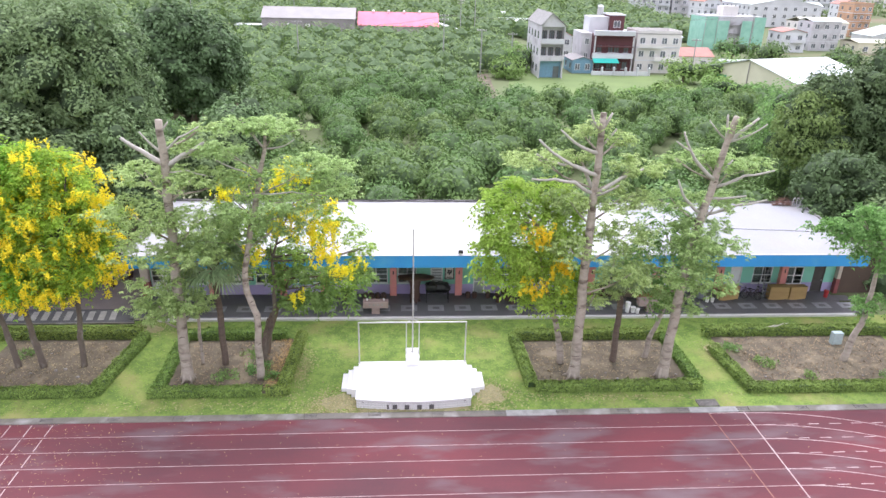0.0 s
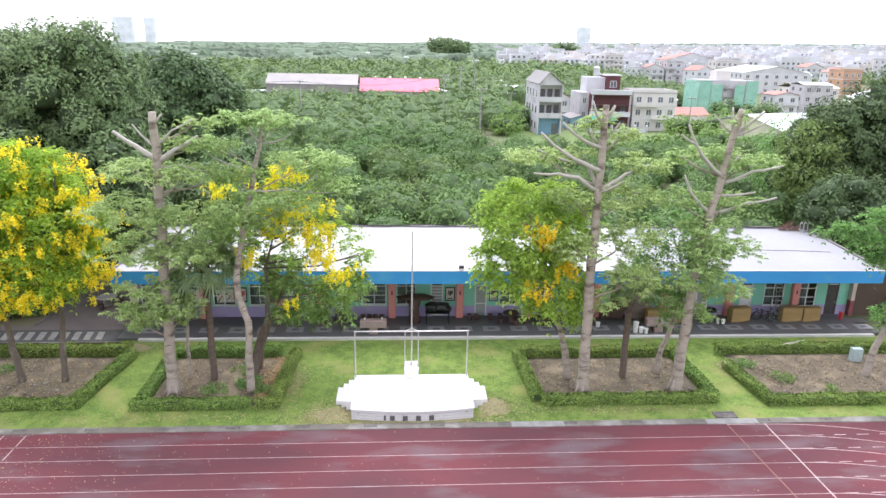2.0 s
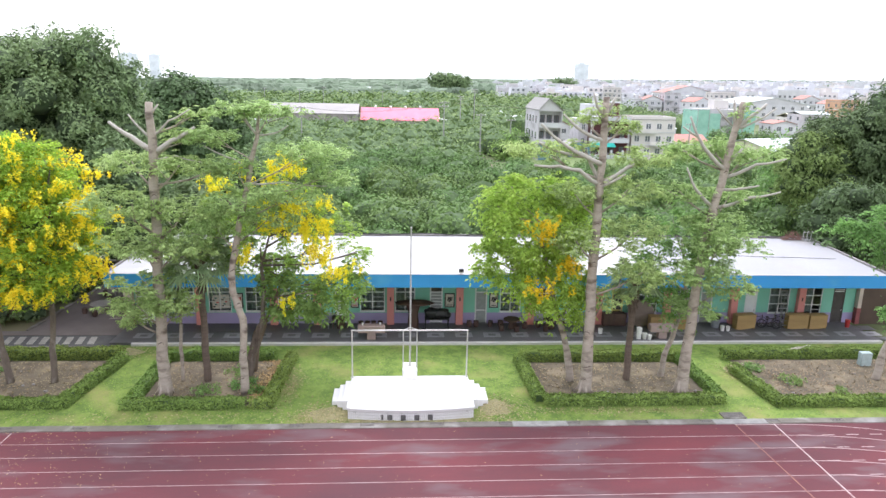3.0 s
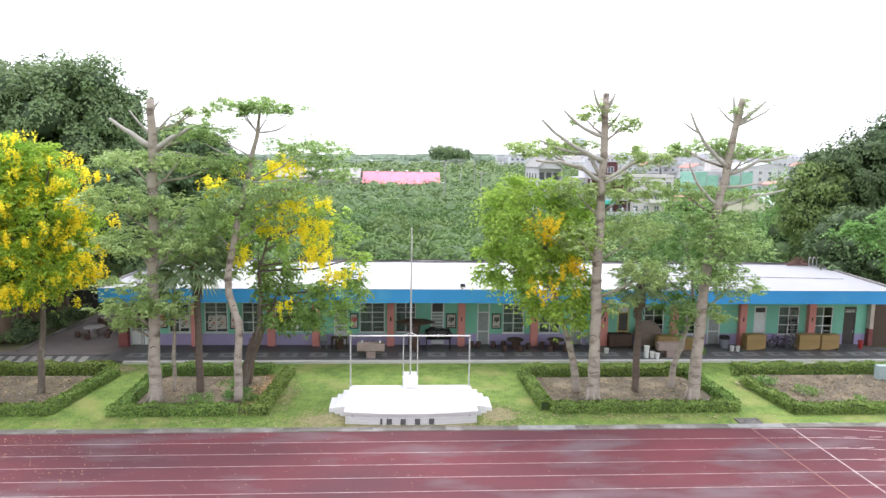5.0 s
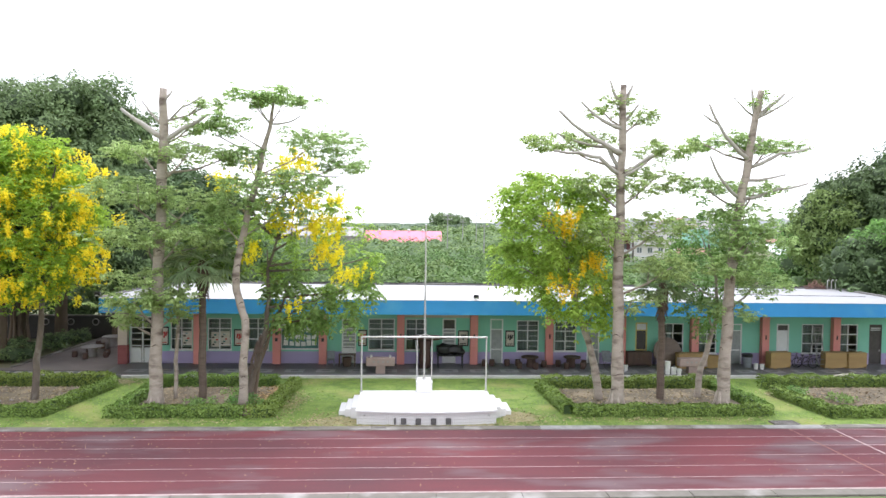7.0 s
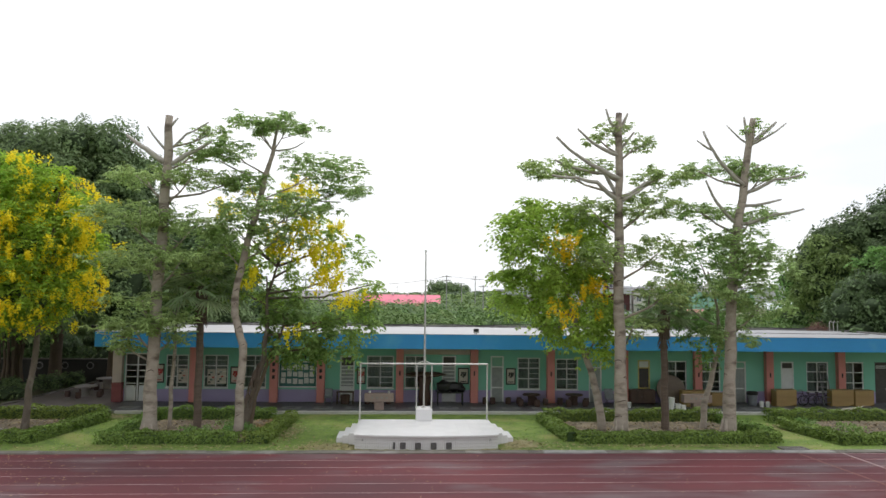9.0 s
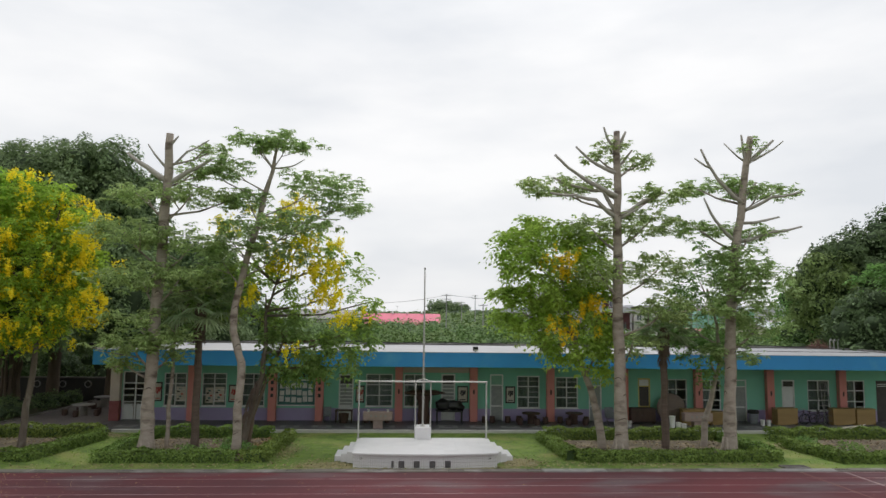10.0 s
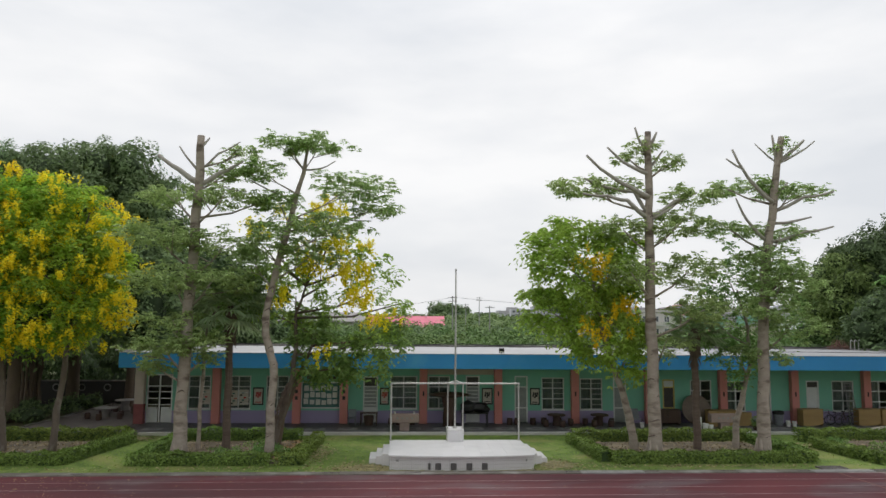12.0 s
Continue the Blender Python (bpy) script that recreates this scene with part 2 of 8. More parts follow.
aluminium = material("aluminium", (0.6, 0.6, 0.6), rough=0.4, metal=0.7)
paving = material("plaza_paving", (0.19, 0.16, 0.15), (0.12, 0.10, 0.096), rough=0.85, scale=0.8, fine=40, amount=0.9, bump=0.3)
slab_edge = material("pale_corridor_edge", (0.62, 0.61, 0.59), (0.46, 0.45, 0.43), rough=0.85, scale=1.5, fine=40, amount=0.9, bump=0.15)
slab_light = material("pale_stepping_slab", (0.34, 0.33, 0.30), (0.24, 0.23, 0.21), rough=0.9, scale=2)
wall_end = material("dark_brown_wall", (0.11, 0.075, 0.055), (0.07, 0.048, 0.038), rough=0.85, scale=0.8, fine=25, amount=0.9)
wall_dark = material("weathered_dark_wall", (0.065, 0.06, 0.055), (0.04, 0.038, 0.035), rough=0.9, scale=0.8, fine=20, amount=0.9)
bark_grey = material("pale_grey_bark", (0.46, 0.40, 0.335), (0.26, 0.22, 0.185), rough=0.9, scale=3.5, fine=25, amount=0.9, bump=0.9, stretch=(0.7, 0.7, 1.5), third=(0.13, 0.10, 0.08), spot=0.58, spot_scale=1.6)
bark_brown = material("brown_bark", (0.20, 0.15, 0.11), (0.12, 0.09, 0.065), rough=0.95, scale=3, fine=30, amount=0.9, bump=0.8, stretch=(1, 1, 0.35))
bark_dun = material("dun_rough_bark", (0.20, 0.165, 0.13), (0.10, 0.08, 0.065), rough=0.95, scale=4, fine=28, amount=0.9, bump=1.0, stretch=(1, 1, 0.5), third=(0.32, 0.29, 0.25), spot=0.62, spot_scale=2.2)
dry_wood = material("dry_reddish_wood", (0.26, 0.15, 0.115), (0.16, 0.09, 0.07), rough=0.95, scale=5, fine=40)
bark_palm = material("palm_bark", (0.19, 0.145, 0.115), (0.085, 0.06, 0.048), rough=0.95, scale=3, fine=30, amount=0.9, bump=0.8, stretch=(0.4, 0.4, 2.5))
bark_arm = material("pale_branch_bark", (0.50, 0.47, 0.42), (0.32, 0.30, 0.265), rough=0.9, scale=4, fine=25, amount=0.9, bump=0.6, third=(0.22, 0.18, 0.15), spot=0.64, spot_scale=2.0)
leaf_bombax = leaf_material("grey_green_leaf", (0.42, 0.56, 0.225), (0.29, 0.42, 0.15), 0.26, 0.34)
leaf_gold = leaf_material("yellow_green_leaf", (0.40, 0.59, 0.095), (0.26, 0.44, 0.06), 0.25, 0.5)
leaf_gold_pale = leaf_material("pale_green_leaf", (0.42, 0.58, 0.13), (0.26, 0.41, 0.08), 0.3, 0.5)
leaf_lime = leaf_material("fresh_green_leaf", (0.42, 0.615, 0.13), (0.26, 0.44, 0.08), 0.3, 0.5)
leaf_mid = leaf_material("mid_green_leaf", (0.26, 0.41, 0.13), (0.16, 0.28, 0.08), 0.35)
leaf_dark = leaf_material("dark_green_leaf", (0.22, 0.315, 0.14), (0.135, 0.20, 0.088), 0.24, 0.22)
leaf_orchard = leaf_material("orchard_leaf", (0.17, 0.268, 0.086), (0.108, 0.188, 0.056), 0.14, 0.14)
leaf_hedge = leaf_material("hedge_leaf", (0.235, 0.335, 0.08), (0.13, 0.20, 0.045), 0.45, 0.16)
leaf_palm = leaf_material("palm_leaf", (0.36, 0.46, 0.25), (0.25, 0.34, 0.17), 0.25, 0.35)
leaf_deep = leaf_material("deep_green_leaf", (0.135, 0.20, 0.085), (0.08, 0.125, 0.052), 0.34, 0.2)
leaf_olive = leaf_material("olive_green_leaf", (0.27, 0.38, 0.13), (0.17, 0.26, 0.085), 0.3)
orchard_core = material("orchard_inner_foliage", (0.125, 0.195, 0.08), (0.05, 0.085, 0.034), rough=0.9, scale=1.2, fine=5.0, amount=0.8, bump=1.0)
flower_mat = leaf_material("golden_flower", (0.97, 0.825, 0.06), (0.95, 0.74, 0.045), 0.12, 0.5)
# coloured dark to put shade into the gaps between the leaf tufts
shade_core_mat = material("shaded_inner_foliage", (0.07, 0.105, 0.048), (0.035, 0.06, 0.026), rough=0.95, scale=1.6, fine=7, amount=0.6, bump=1.0)
metal_grey = material("grey_sheet_roof", (0.30, 0.285, 0.275), (0.24, 0.225, 0.22), rough=0.55, scale=0.3, fine=6)
metal_wall = material("grey_sheet_wall", (0.36, 0.33, 0.335), rough=0.6, scale=0.4, fine=6)
metal_pink = material("pink_sheet_roof", (0.72, 0.13, 0.22), (0.62, 0.10, 0.18), rough=0.5, scale=0.3, fine=6)
metal_white = material("white_sheet_roof", (0.58, 0.63, 0.62), (0.48, 0.53, 0.52), rough=0.5, scale=0.3, fine=6)
cream = material("cream_render", (0.62, 0.60, 0.46), (0.54, 0.52, 0.4), rough=0.8, scale=0.3, fine=8)
house_white = material("white_render", (0.62, 0.63, 0.65), (0.50, 0.51, 0.535), rough=0.8, scale=0.3, fine=8, per_object=0.1)
house_grey = material("grey_render", (0.58, 0.57, 0.59), (0.44, 0.43, 0.45), rough=0.85, scale=0.3, fine=8, third=(0.27, 0.26, 0.26), spot=0.62, spot_scale=0.25)
house_red = material("red_brick_tile", (0.14, 0.05, 0.055), (0.10, 0.04, 0.044), rough=0.8, scale=0.4, fine=10)
house_beige = material("beige_render", (0.70, 0.67, 0.64), (0.60, 0.57, 0.55), rough=0.8, scale=0.3, fine=8, per_object=0.12)
house_orange = material("orange_render", (0.58, 0.36, 0.23), rough=0.8, scale=0.3, fine=8)
roof_red = material("red_roof_sheet", (0.42, 0.2, 0.16), (0.34, 0.16, 0.13), rough=0.7, scale=0.5, fine=8)
net_green = material("green_scaffold_net", (0.32, 0.57, 0.46), (0.22, 0.45, 0.35), rough=0.9, scale=0.5, fine=10)
awning_teal = material("teal_awning", (0.03, 0.5, 0.42), rough=0.5)
sheet_blue = material("blue_sheet", (0.20, 0.37, 0.50), rough=0.6)
pane_dark = material("dark_window_pane", (0.17, 0.185, 0.20), (0.11, 0.12, 0.135), rough=0.12, scale=1, bump=0)
pole_mat = material("concrete_pole", (0.36, 0.36, 0.35), rough=0.9, scale=2)
# this pale blue puts the haze over the far towers into their colour
tower_haze_paint = material("haze_pale_render", (0.82, 0.86, 0.9), rough=0.9, scale=0.05, fine=1)


# ---- builders ----
class Geo:
    """Vertices and faces gathered for one mesh; off is added to every vertex."""

    def __init__(self, off=(0, 0, 0)):
        self.v, self.f, self.off = [], [], Vector(off)

    def add(self, verts, faces):
        b = len(self.v)
        self.v += [tuple(Vector(p) + self.off) for p in verts]
        self.f += [tuple(b + i for i in face) for face in faces]
        return self

    def box(self, x0, x1, y0, y1, z0, z1, c=0.0):
        if c <= 0:
            vs = [(x, y, z) for x in (x0, x1) for y in (y0, y1) for z in (z0, z1)]
            return self.add(vs, [(0, 1, 3, 2), (4, 6, 7, 5), (0, 4, 5, 1), (2, 3, 7, 6), (0, 2, 6, 4), (1, 5, 7, 3)])
        bm = bmesh.new()
        for x, sx in ((x0, 1), (x1, -1)):
            for y, sy in ((y0, 1), (y1, -1)):
                for z, sz in ((z0, 1), (z1, -1)):
                    bm.verts.new((x, y + sy * c, z + sz * c)), bm.verts.new((x + sx * c, y, z + sz * c)), bm.verts.new((x + sx * c, y + sy * c, z))
        bmesh.ops.convex_hull(bm, input=bm.verts)
        bmesh.ops.dissolve_limit(bm, angle_limit=0.01, verts=bm.verts, edges=bm.edges)
        bm.verts.index_update()
        self.add([v.co for v in bm.verts], [[v.index for v in f.verts] for f in bm.faces])
        bm.free()
        return self

    def tube(self, pts, radii, sides=8, caps=True):
        pts = [Vector(p) for p in pts]
        if not hasattr(radii, "__len__"):
            radii = [radii] * len(pts)
        vs, fs = [], []
        for i, p in enumerate(pts):
            d = (pts[min(i + 1, len(pts) - 1)] - pts[max(i - 1, 0)]).normalized()
            a = d.cross(Vector((0.31, 0.95, 0.05))).normalized()
            b = d.cross(a)
            for k in range(sides):
                u = 2 * math.pi * k / sides
                vs.append(p + radii[i] * (math.cos(u) * a + math.sin(u) * b))
        for i in range(len(pts) - 1):
            for k in range(sides):
                k2 = (k + 1) % sides
                fs.append((i * sides + k, i * sides + k2, (i + 1) * sides + k2, (i + 1) * sides + k))
        if caps:
            fs += [tuple(range(sides))[::-1], tuple((len(pts) - 1) * sides + k for k in range(sides))]
        return self.add(vs, fs)

    def lathe(self, x, y, profile, sides=20):
        """profile: rows of radius and height, from below upwards."""
        vs = [(x + r * math.cos(2 * math.pi * k / sides), y + r * math.sin(2 * math.pi * k / sides), z) for r, z in profile for k in range(sides)]
        fs = [(i * sides + k, i * sides + (k + 1) % sides, (i + 1) * sides + (k + 1) % sides, (i + 1) * sides + k) for i in range(len(profile) - 1) for k in range(sides)]
        n = len(profile) - 1
        return self.add(vs, fs + [tuple(range(sides))[::-1], tuple(n * sides + k for k in range(sides))])

    def prism(self, outline, z0, z1):
        """An outline in plan, drawn up from z0 to z1."""
        n = len(outline)
        vs = [(x, y, z0) for x, y in outline] + [(x, y, z1) for x, y in outline]
        return self.add(vs, [tuple(range(n))[::-1], tuple(range(n, 2 * n))] + [(i, (i + 1) % n, n + (i + 1) % n, n + i) for i in range(n)])

    def mesh(self, name, smooth=False):
        me = bpy.data.meshes.new(name)
        me.from_pydata(self.v, [], self.f)
        bm = bmesh.new()
        bm.from_mesh(me)
        bmesh.ops.recalc_face_normals(bm, faces=bm.faces)
        bm.to_mesh(me)
        bm.free()
        if smooth:
            me.shade_smooth()
        return me


def thing(name, loc, label, category, group="", kind=""):
    ob = new(name)
    ob.location = loc
    ob.empty_display_size = 0.2
    return tagged(ob, label, category, group, kind)


def part(name, geo, mat, parent, label="", smooth=False):
    me = geo.mesh(name, smooth) if isinstance(geo, Geo) else geo
    if not me.materials:
        me.materials.append(mat)
    ob = new(name, me)
    ob.parent = parent
    return tagged(ob, label) if label else ob


def solid(name, geo, mat, label="", category="", group="", kind="", smooth=False, loc=(0, 0, 0)):
    me = geo.mesh(name, smooth) if isinstance(geo, Geo) else geo
    if not me.materials:
        me.materials.append(mat)
    ob = new(name, me)
    ob.location = loc
    return tagged(ob, label, category, group, kind)


def place(x, y, z=0.0, rz=0.0, s=1.0):
    return Matrix.LocRotScale((x, y, z), Euler((0, 0, radians(rz))), (s, s, s))


rng = np.random.default_rng(7)


def quads_mesh(name, corners):
    """A mesh of loose four-cornered leaves; corners: an array (n, 4, 3)."""
    n = len(corners)
    me = bpy.data.meshes.new(name)
    me.vertices.add(4 * n), me.loops.add(4 * n), me.polygons.add(n)
    me.vertices.foreach_set("co", np.ascontiguousarray(corners, dtype=np.float32).ravel())
    me.loops.foreach_set("vertex_index", np.arange(4 * n, dtype=np.int32))
    me.polygons.foreach_set("loop_start", np.arange(0, 4 * n, 4, dtype=np.int32))
    me.polygons.foreach_set("loop_total", np.full(n, 4, dtype=np.int32))
    me.update(calc_edges=True)
    me.validate()
    return me


def unit(a):
    return a / np.maximum(np.linalg.norm(a, axis=1, keepdims=True), 1e-9)


def leaf_quads(base, way, length, width, bend=0.0, normal=None):
    """Pointed leaves from base along way; the widest place lies before the middle."""
    n = len(base)
    way = unit(way)
    up = rng.normal(size=(n, 3)) * 0.5 + np.array((0, 0, 1.0)) if normal is None else normal + rng.normal(size=(n, 3)) * 0.35
    side = unit(np.cross(way, unit(up)))
    length = np.asarray(length).reshape(-1, 1) * np.ones((n, 1))
    width = np.asarray(width).reshape(-1, 1) * np.ones((n, 1))
    mid = base + way * length * 0.45
    tip = base + way * length - np.array((0, 0, 1.0)) * length * bend
    return np.stack((base, mid + side * width * 0.5, tip, mid - side * width * 0.5), axis=1)


def blob_points(blobs, shell=0.55):
    """Points strewn in the outer shell of lumpy ellipsoids: rows of x, y, z, rx, ry, rz, count."""
    out, ways = [], []
    for x, y, z, rx, ry, rz, n in blobs:
        n = int(n)
        d = unit(rng.normal(size=(n, 3)))
        lump = 1 + 0.16 * np.sin(5 * d[:, :1] + 9 * rng.random()) * np.cos(6 * d[:, 1:2] + 9 * rng.random()) + 0.12 * np.sin(9 * d[:, 2:3] + 6 * rng.random())
        r = (shell + (1 - shell) * rng.random((n, 1)) ** 0.6) * lump
        out.append(np.array((x, y, z)) + d * r * np.array((rx, ry, rz)))
        ways.append(unit(d * np.array((1 / rx, 1 / ry, 1 / rz))))
    return np.concatenate(out), np.concatenate(ways)


def clump_blobs(blobs, each, size, inner=0.45):
    """Breaks every large ellipsoid into small clumps on its shell, so that the outline is uneven and has gaps."""
    out = []
    for x, y, z, rx, ry, rz, n in blobs:
        k = max(3, int(n / each))
        d = unit(rng.normal(size=(k, 3)))
        c = np.array((x, y, z)) + d * np.array((rx, ry, rz)) * (inner + (0.97 - inner) * rng.random((k, 1)))
        s = size * (0.6 + 0.8 * rng.random(k))
        out += [(*c[i], s[i], s[i], s[i] * 0.7, each) for i in range(k)]
    return out


def foliage(name, blobs, length, width, droop=0.3, out=0.6, centre=None, lift=0.35):
    """Leaves on small clumps; with a centre they lie like shingles on the crown's outside."""
    p, d = blob_points(blobs)
    n = len(p)
    if centre is not None:
        face = unit(unit(p - np.array(centre)) + 0.9 * d + np.array((0, 0, lift)))
        way = np.cross(face, rng.normal(size=(n, 3))) + face * 0.25 - np.array((0, 0, 0.35 * droop))
        k = 0.7 + 0.6 * rng.random(n)
        return quads_mesh(name, leaf_quads(p, way, length * k, width * k, 0.1, face))
    way = d * out + rng.normal(size=(n, 3)) * 0.6 - np.array((0, 0, droop))
    k = 0.7 + 0.6 * rng.random(n)
    return quads_mesh(name, leaf_quads(p, way, length * k, width * k, 0.15))


def whorls(name, blobs, leaflets, length, width, droop=0.25):
    """Hand-shaped leaves: leaflets spread round each point, drooping at the tips."""
    p, _ = blob_points(blobs, 0.2)
    n = len(p)
    turn = rng.random((n, 1)) * 6.28 + np.arange(leaflets) * 6.28 / leaflets
    tilt = rng.normal(size=(n, 3)) * 0.35
    way = np.stack((np.cos(turn), np.sin(turn), np.full_like(turn, -droop)), axis=2) + tilt[:, None, :]
    k = np.repeat(0.75 + 0.5 * rng.random(n), leaflets)
    return quads_mesh(name, leaf_quads(np.repeat(p, leaflets, axis=0), way.reshape(-1, 3), length * k, width * k, 0.2))


def sprays(name, blobs, pairs, length, width, spread, droop=0.45):
    """Feather-shaped leaves: pairs of leaflets along a drooping stalk at each point."""
    p, d = blob_points(blobs, 0.35)
    n = len(p)
    stalk = unit(d * np.array((1, 1, 0.4)) + rng.normal(size=(n, 3)) * 0.45 - np.array((0, 0, droop)))
    side = unit(np.cross(stalk, np.array((0, 0, 1.0)) + rng.normal(size=(n, 3)) * 0.3))
    face = unit(np.cross(side, stalk))
    out = []
    for k in range(pairs):
        f = (k + 0.5) / pairs
        root = p + stalk * spread * f - np.array((0, 0, 1.0)) * spread * 0.35 * f * f
        for sgn in (-1, 1):
            way = side * sgn + stalk * 0.55 - np.array((0, 0, 0.25))
            out.append(leaf_quads(root, way, length * (1.15 - 0.35 * f) * (0.8 + 0.4 * rng.random(n)), width, 0.1, face))
    return quads_mesh(name, np.concatenate(out))


def tuft_seats(blobs, size, gap, reach=(0.72, 1.06), low=-1.0):
    """Seats for tufts, spread evenly over lumpy ellipsoids and left out where they would lie inside a neighbour."""
    seats = []
    for i, (x, y, z, rx, ry, rz, _) in enumerate(blobs):
        c, r = np.array((x, y, z)), np.array((rx, ry, rz))
        k = max(5, int(12.6 * ((rx * ry + ry * rz + rx * rz) / 3) / (gap * gap)))
        j = np.arange(k) + 0.5
        up = 1 - 2 * j / k
        turn = 2.399963 * j + 6.28 * rng.random()
        d = np.stack((np.cos(turn) * np.sqrt(1 - up * up), np.sin(turn) * np.sqrt(1 - up * up), up), axis=1)
        d = unit(d + rng.normal(size=(k, 3)) * 0.6 * gap / r.mean())
        ph = rng.random(3) * 6.28
        swell = 1 + 0.10 * np.sin(3.1 * d[:, 0] + ph[0]) * np.cos(3.7 * d[:, 1] + ph[1]) + 0.07 * np.sin(5.3 * d[:, 2] + ph[2])
        f = (reach[0] + (reach[1] - reach[0]) * rng.random(k) ** 0.7) * swell
        p = c + d * f[:, None] * r
        keep = d[:, 2] > low
        for m, (ox, oy, oz, ax, ay, az, _) in enumerate(blobs):
            if m != i:
                keep &= (((p - np.array((ox, oy, oz))) / np.array((ax, ay, az))) ** 2).sum(axis=1) > 0.62
        n = unit(d / r)
        for q, w in zip(p[keep], n[keep]):
            seats.append((q, w, size * (0.65 + 0.7 * rng.random())))
    return seats


def tuft_leaves(name, seats, leaves, length, width, lean=1.0):
    """Each tuft is a shallow cap of overlapping leaves that lean out and hang a little."""
    k = len(seats)
    q = np.repeat(np.array([s[0] for s in seats]), leaves, axis=0)
    w = np.repeat(np.array([s[1] for s in seats]), leaves, axis=0)
    s = np.repeat(np.array([s[2] for s in seats]), leaves)[:, None]
    axis = unit(w + np.array((0, 0, 0.55)))
    d = unit(rng.normal(size=(len(q), 3)) + axis * 0.75)
    rad = s * (0.35 + 0.65 * rng.random((len(q), 1)) ** 0.5)
    p = q + d * rad - axis * s * 0.3
    p[:, 2:] -= 0.25 * rad * (1 - np.abs(d[:, 2:]))
    face = unit(d + 0.7 * axis)
    way = np.cross(face, rng.normal(size=p.shape)) + (d * 0.45 - np.array((0, 0, 0.3))) * lean
    m = 0.65 + 0.7 * rng.random(len(q))
    return quads_mesh(name, leaf_quads(p, way, length * m, width * m, 0.12, face))


def feather_tufts(name, seats, stalks, pairs, length, width, spread):
    """Umbrellas of feather-shaped leaves that arch out from a twig's end and hang at their tips."""
    q = np.repeat(np.array([s[0] for s in seats]), stalks, axis=0)
    w = np.repeat(np.array([s[1] for s in seats]), stalks, axis=0)
    s = np.repeat(np.array([s[2] for s in seats]), stalks)[:, None]
    n = len(q)
    stalk = unit(unit(w * np.array((1, 1, 0.5)) + np.array((0, 0, 0.25))) * 0.6 + rng.normal(size=(n, 3)) * np.array((0.8, 0.8, 0.5)))
    root0 = q + rng.normal(size=(n, 3)) * s * np.array((0.30, 0.30, 0.22))
    side = unit(np.cross(stalk, np.array((0, 0, 1.0)) + rng.normal(size=(n, 3)) * 0.25))
    face = unit(np.cross(side, stalk))
    face *= np.sign(face[:, 2:] + 1e-6)
    run = spread * s * (0.7 + 0.6 * rng.random((n, 1)))
    out = []
    for k in range(pairs):
        f = (k + 0.7) / pairs
        root = root0 + stalk * run * f - np.array((0, 0, 1.0)) * run * 0.6 * f * f
        for sgn in (-1, 1):
            way = side * sgn + stalk * 0.6 - np.array((0, 0, 0.3 + 0.3 * f))
            m = (1.15 - 0.3 * f) * (0.75 + 0.5 * rng.random(n))
            out.append(leaf_quads(root, way, length * m, width * m, 0.12, face))
    return quads_mesh(name, np.concatenate(out))


def core_geo(blobs, shrink=0.6, rough=0.25, level=2):
    g = Geo()
    for x, y, z, rx, ry, rz, _ in blobs:
        bm = bmesh.new()
        bmesh.ops.create_icosphere(bm, subdivisions=level, radius=1)
        ph = rng.random(3) * 6
        for v in bm.verts:
            c = v.co
            k = shrink * (1 + rough * math.sin(4 * c.x + ph[0]) * math.sin(5 * c.y + ph[1]) + rough * 0.6 * math.sin(7 * c.z + ph[2]))
            v.co = (x + c.x * rx * k, y + c.y * ry * k, z + c.z * rz * k)
        bm.verts.index_update()
        g.add([v.co for v in bm.verts], [[v.index for v in f.verts] for f in bm.faces])
        bm.free()
    return g


def far_z(y, x=0.0):
    """The plain rises gently beyond the orchard, more so towards the town."""
    return -0.42 + 0.008 * max(0.0, y - 250) + 0.016 * x * min(max((y - 200) / 300, 0.0), 1.0)


def ground_z(y, x=0.0):
    if y > 200:
        return far_z(y, x)
    return -0.17 - 0.25 * min(max((y - 2.0) / 10.5, 0.0), 1.0)


# ---- ground ----
g = Geo()
ys = [-900, 2.0, 12.5, 30, 200, 300, 500, 4800]
xs = [-4500, -900, -200, -60, 0, 60, 200, 900, 4500]
g.add([(x, y, ground_z(y, x) - 0.03) for y in ys for x in xs], [(j * 9 + i, j * 9 + i + 1, (j + 1) * 9 + i + 1, (j + 1) * 9 + i) for j in range(7) for i in range(8)])
solid("ground", g, field, "wide flat farmland reaching the horizon", "ground", kind="structure")
g = Geo()
g.add([(x, y, ground_z(y)) for y in (1.98, 2.0, 12.5, 13.45) for x in (-70, 70)], [(0, 1, 3, 2), (2, 3, 5, 4), (4, 5, 7, 6)])
solid("lawn", g, grass_ground, "mown green lawn with dry patches", "lawn", kind="structure")
g = Geo()
n = 26000
gx, gy = rng.uniform(-34, 38, n), rng.uniform(2.02, 13.2, n)
gz = -0.17 - 0.25 * np.clip((gy - 2) / 10.5, 0, 1)
base = np.stack((gx, gy, gz + 0.006), axis=1)
tuft = quads_mesh("grass_tufts", leaf_quads(base, np.stack((rng.normal(size=n), rng.normal(size=n), 0.12 * np.ones(n)), axis=1), 0.05 + 0.07 * rng.random(n), 0.03 + 0.03 * rng.random(n), 0.0, np.tile(np.array((0, 0, 1.0)), (n, 1))))
solid("grass", tuft, grass_blade, "short green grass tufts on the lawn", "grass", kind="stuff")

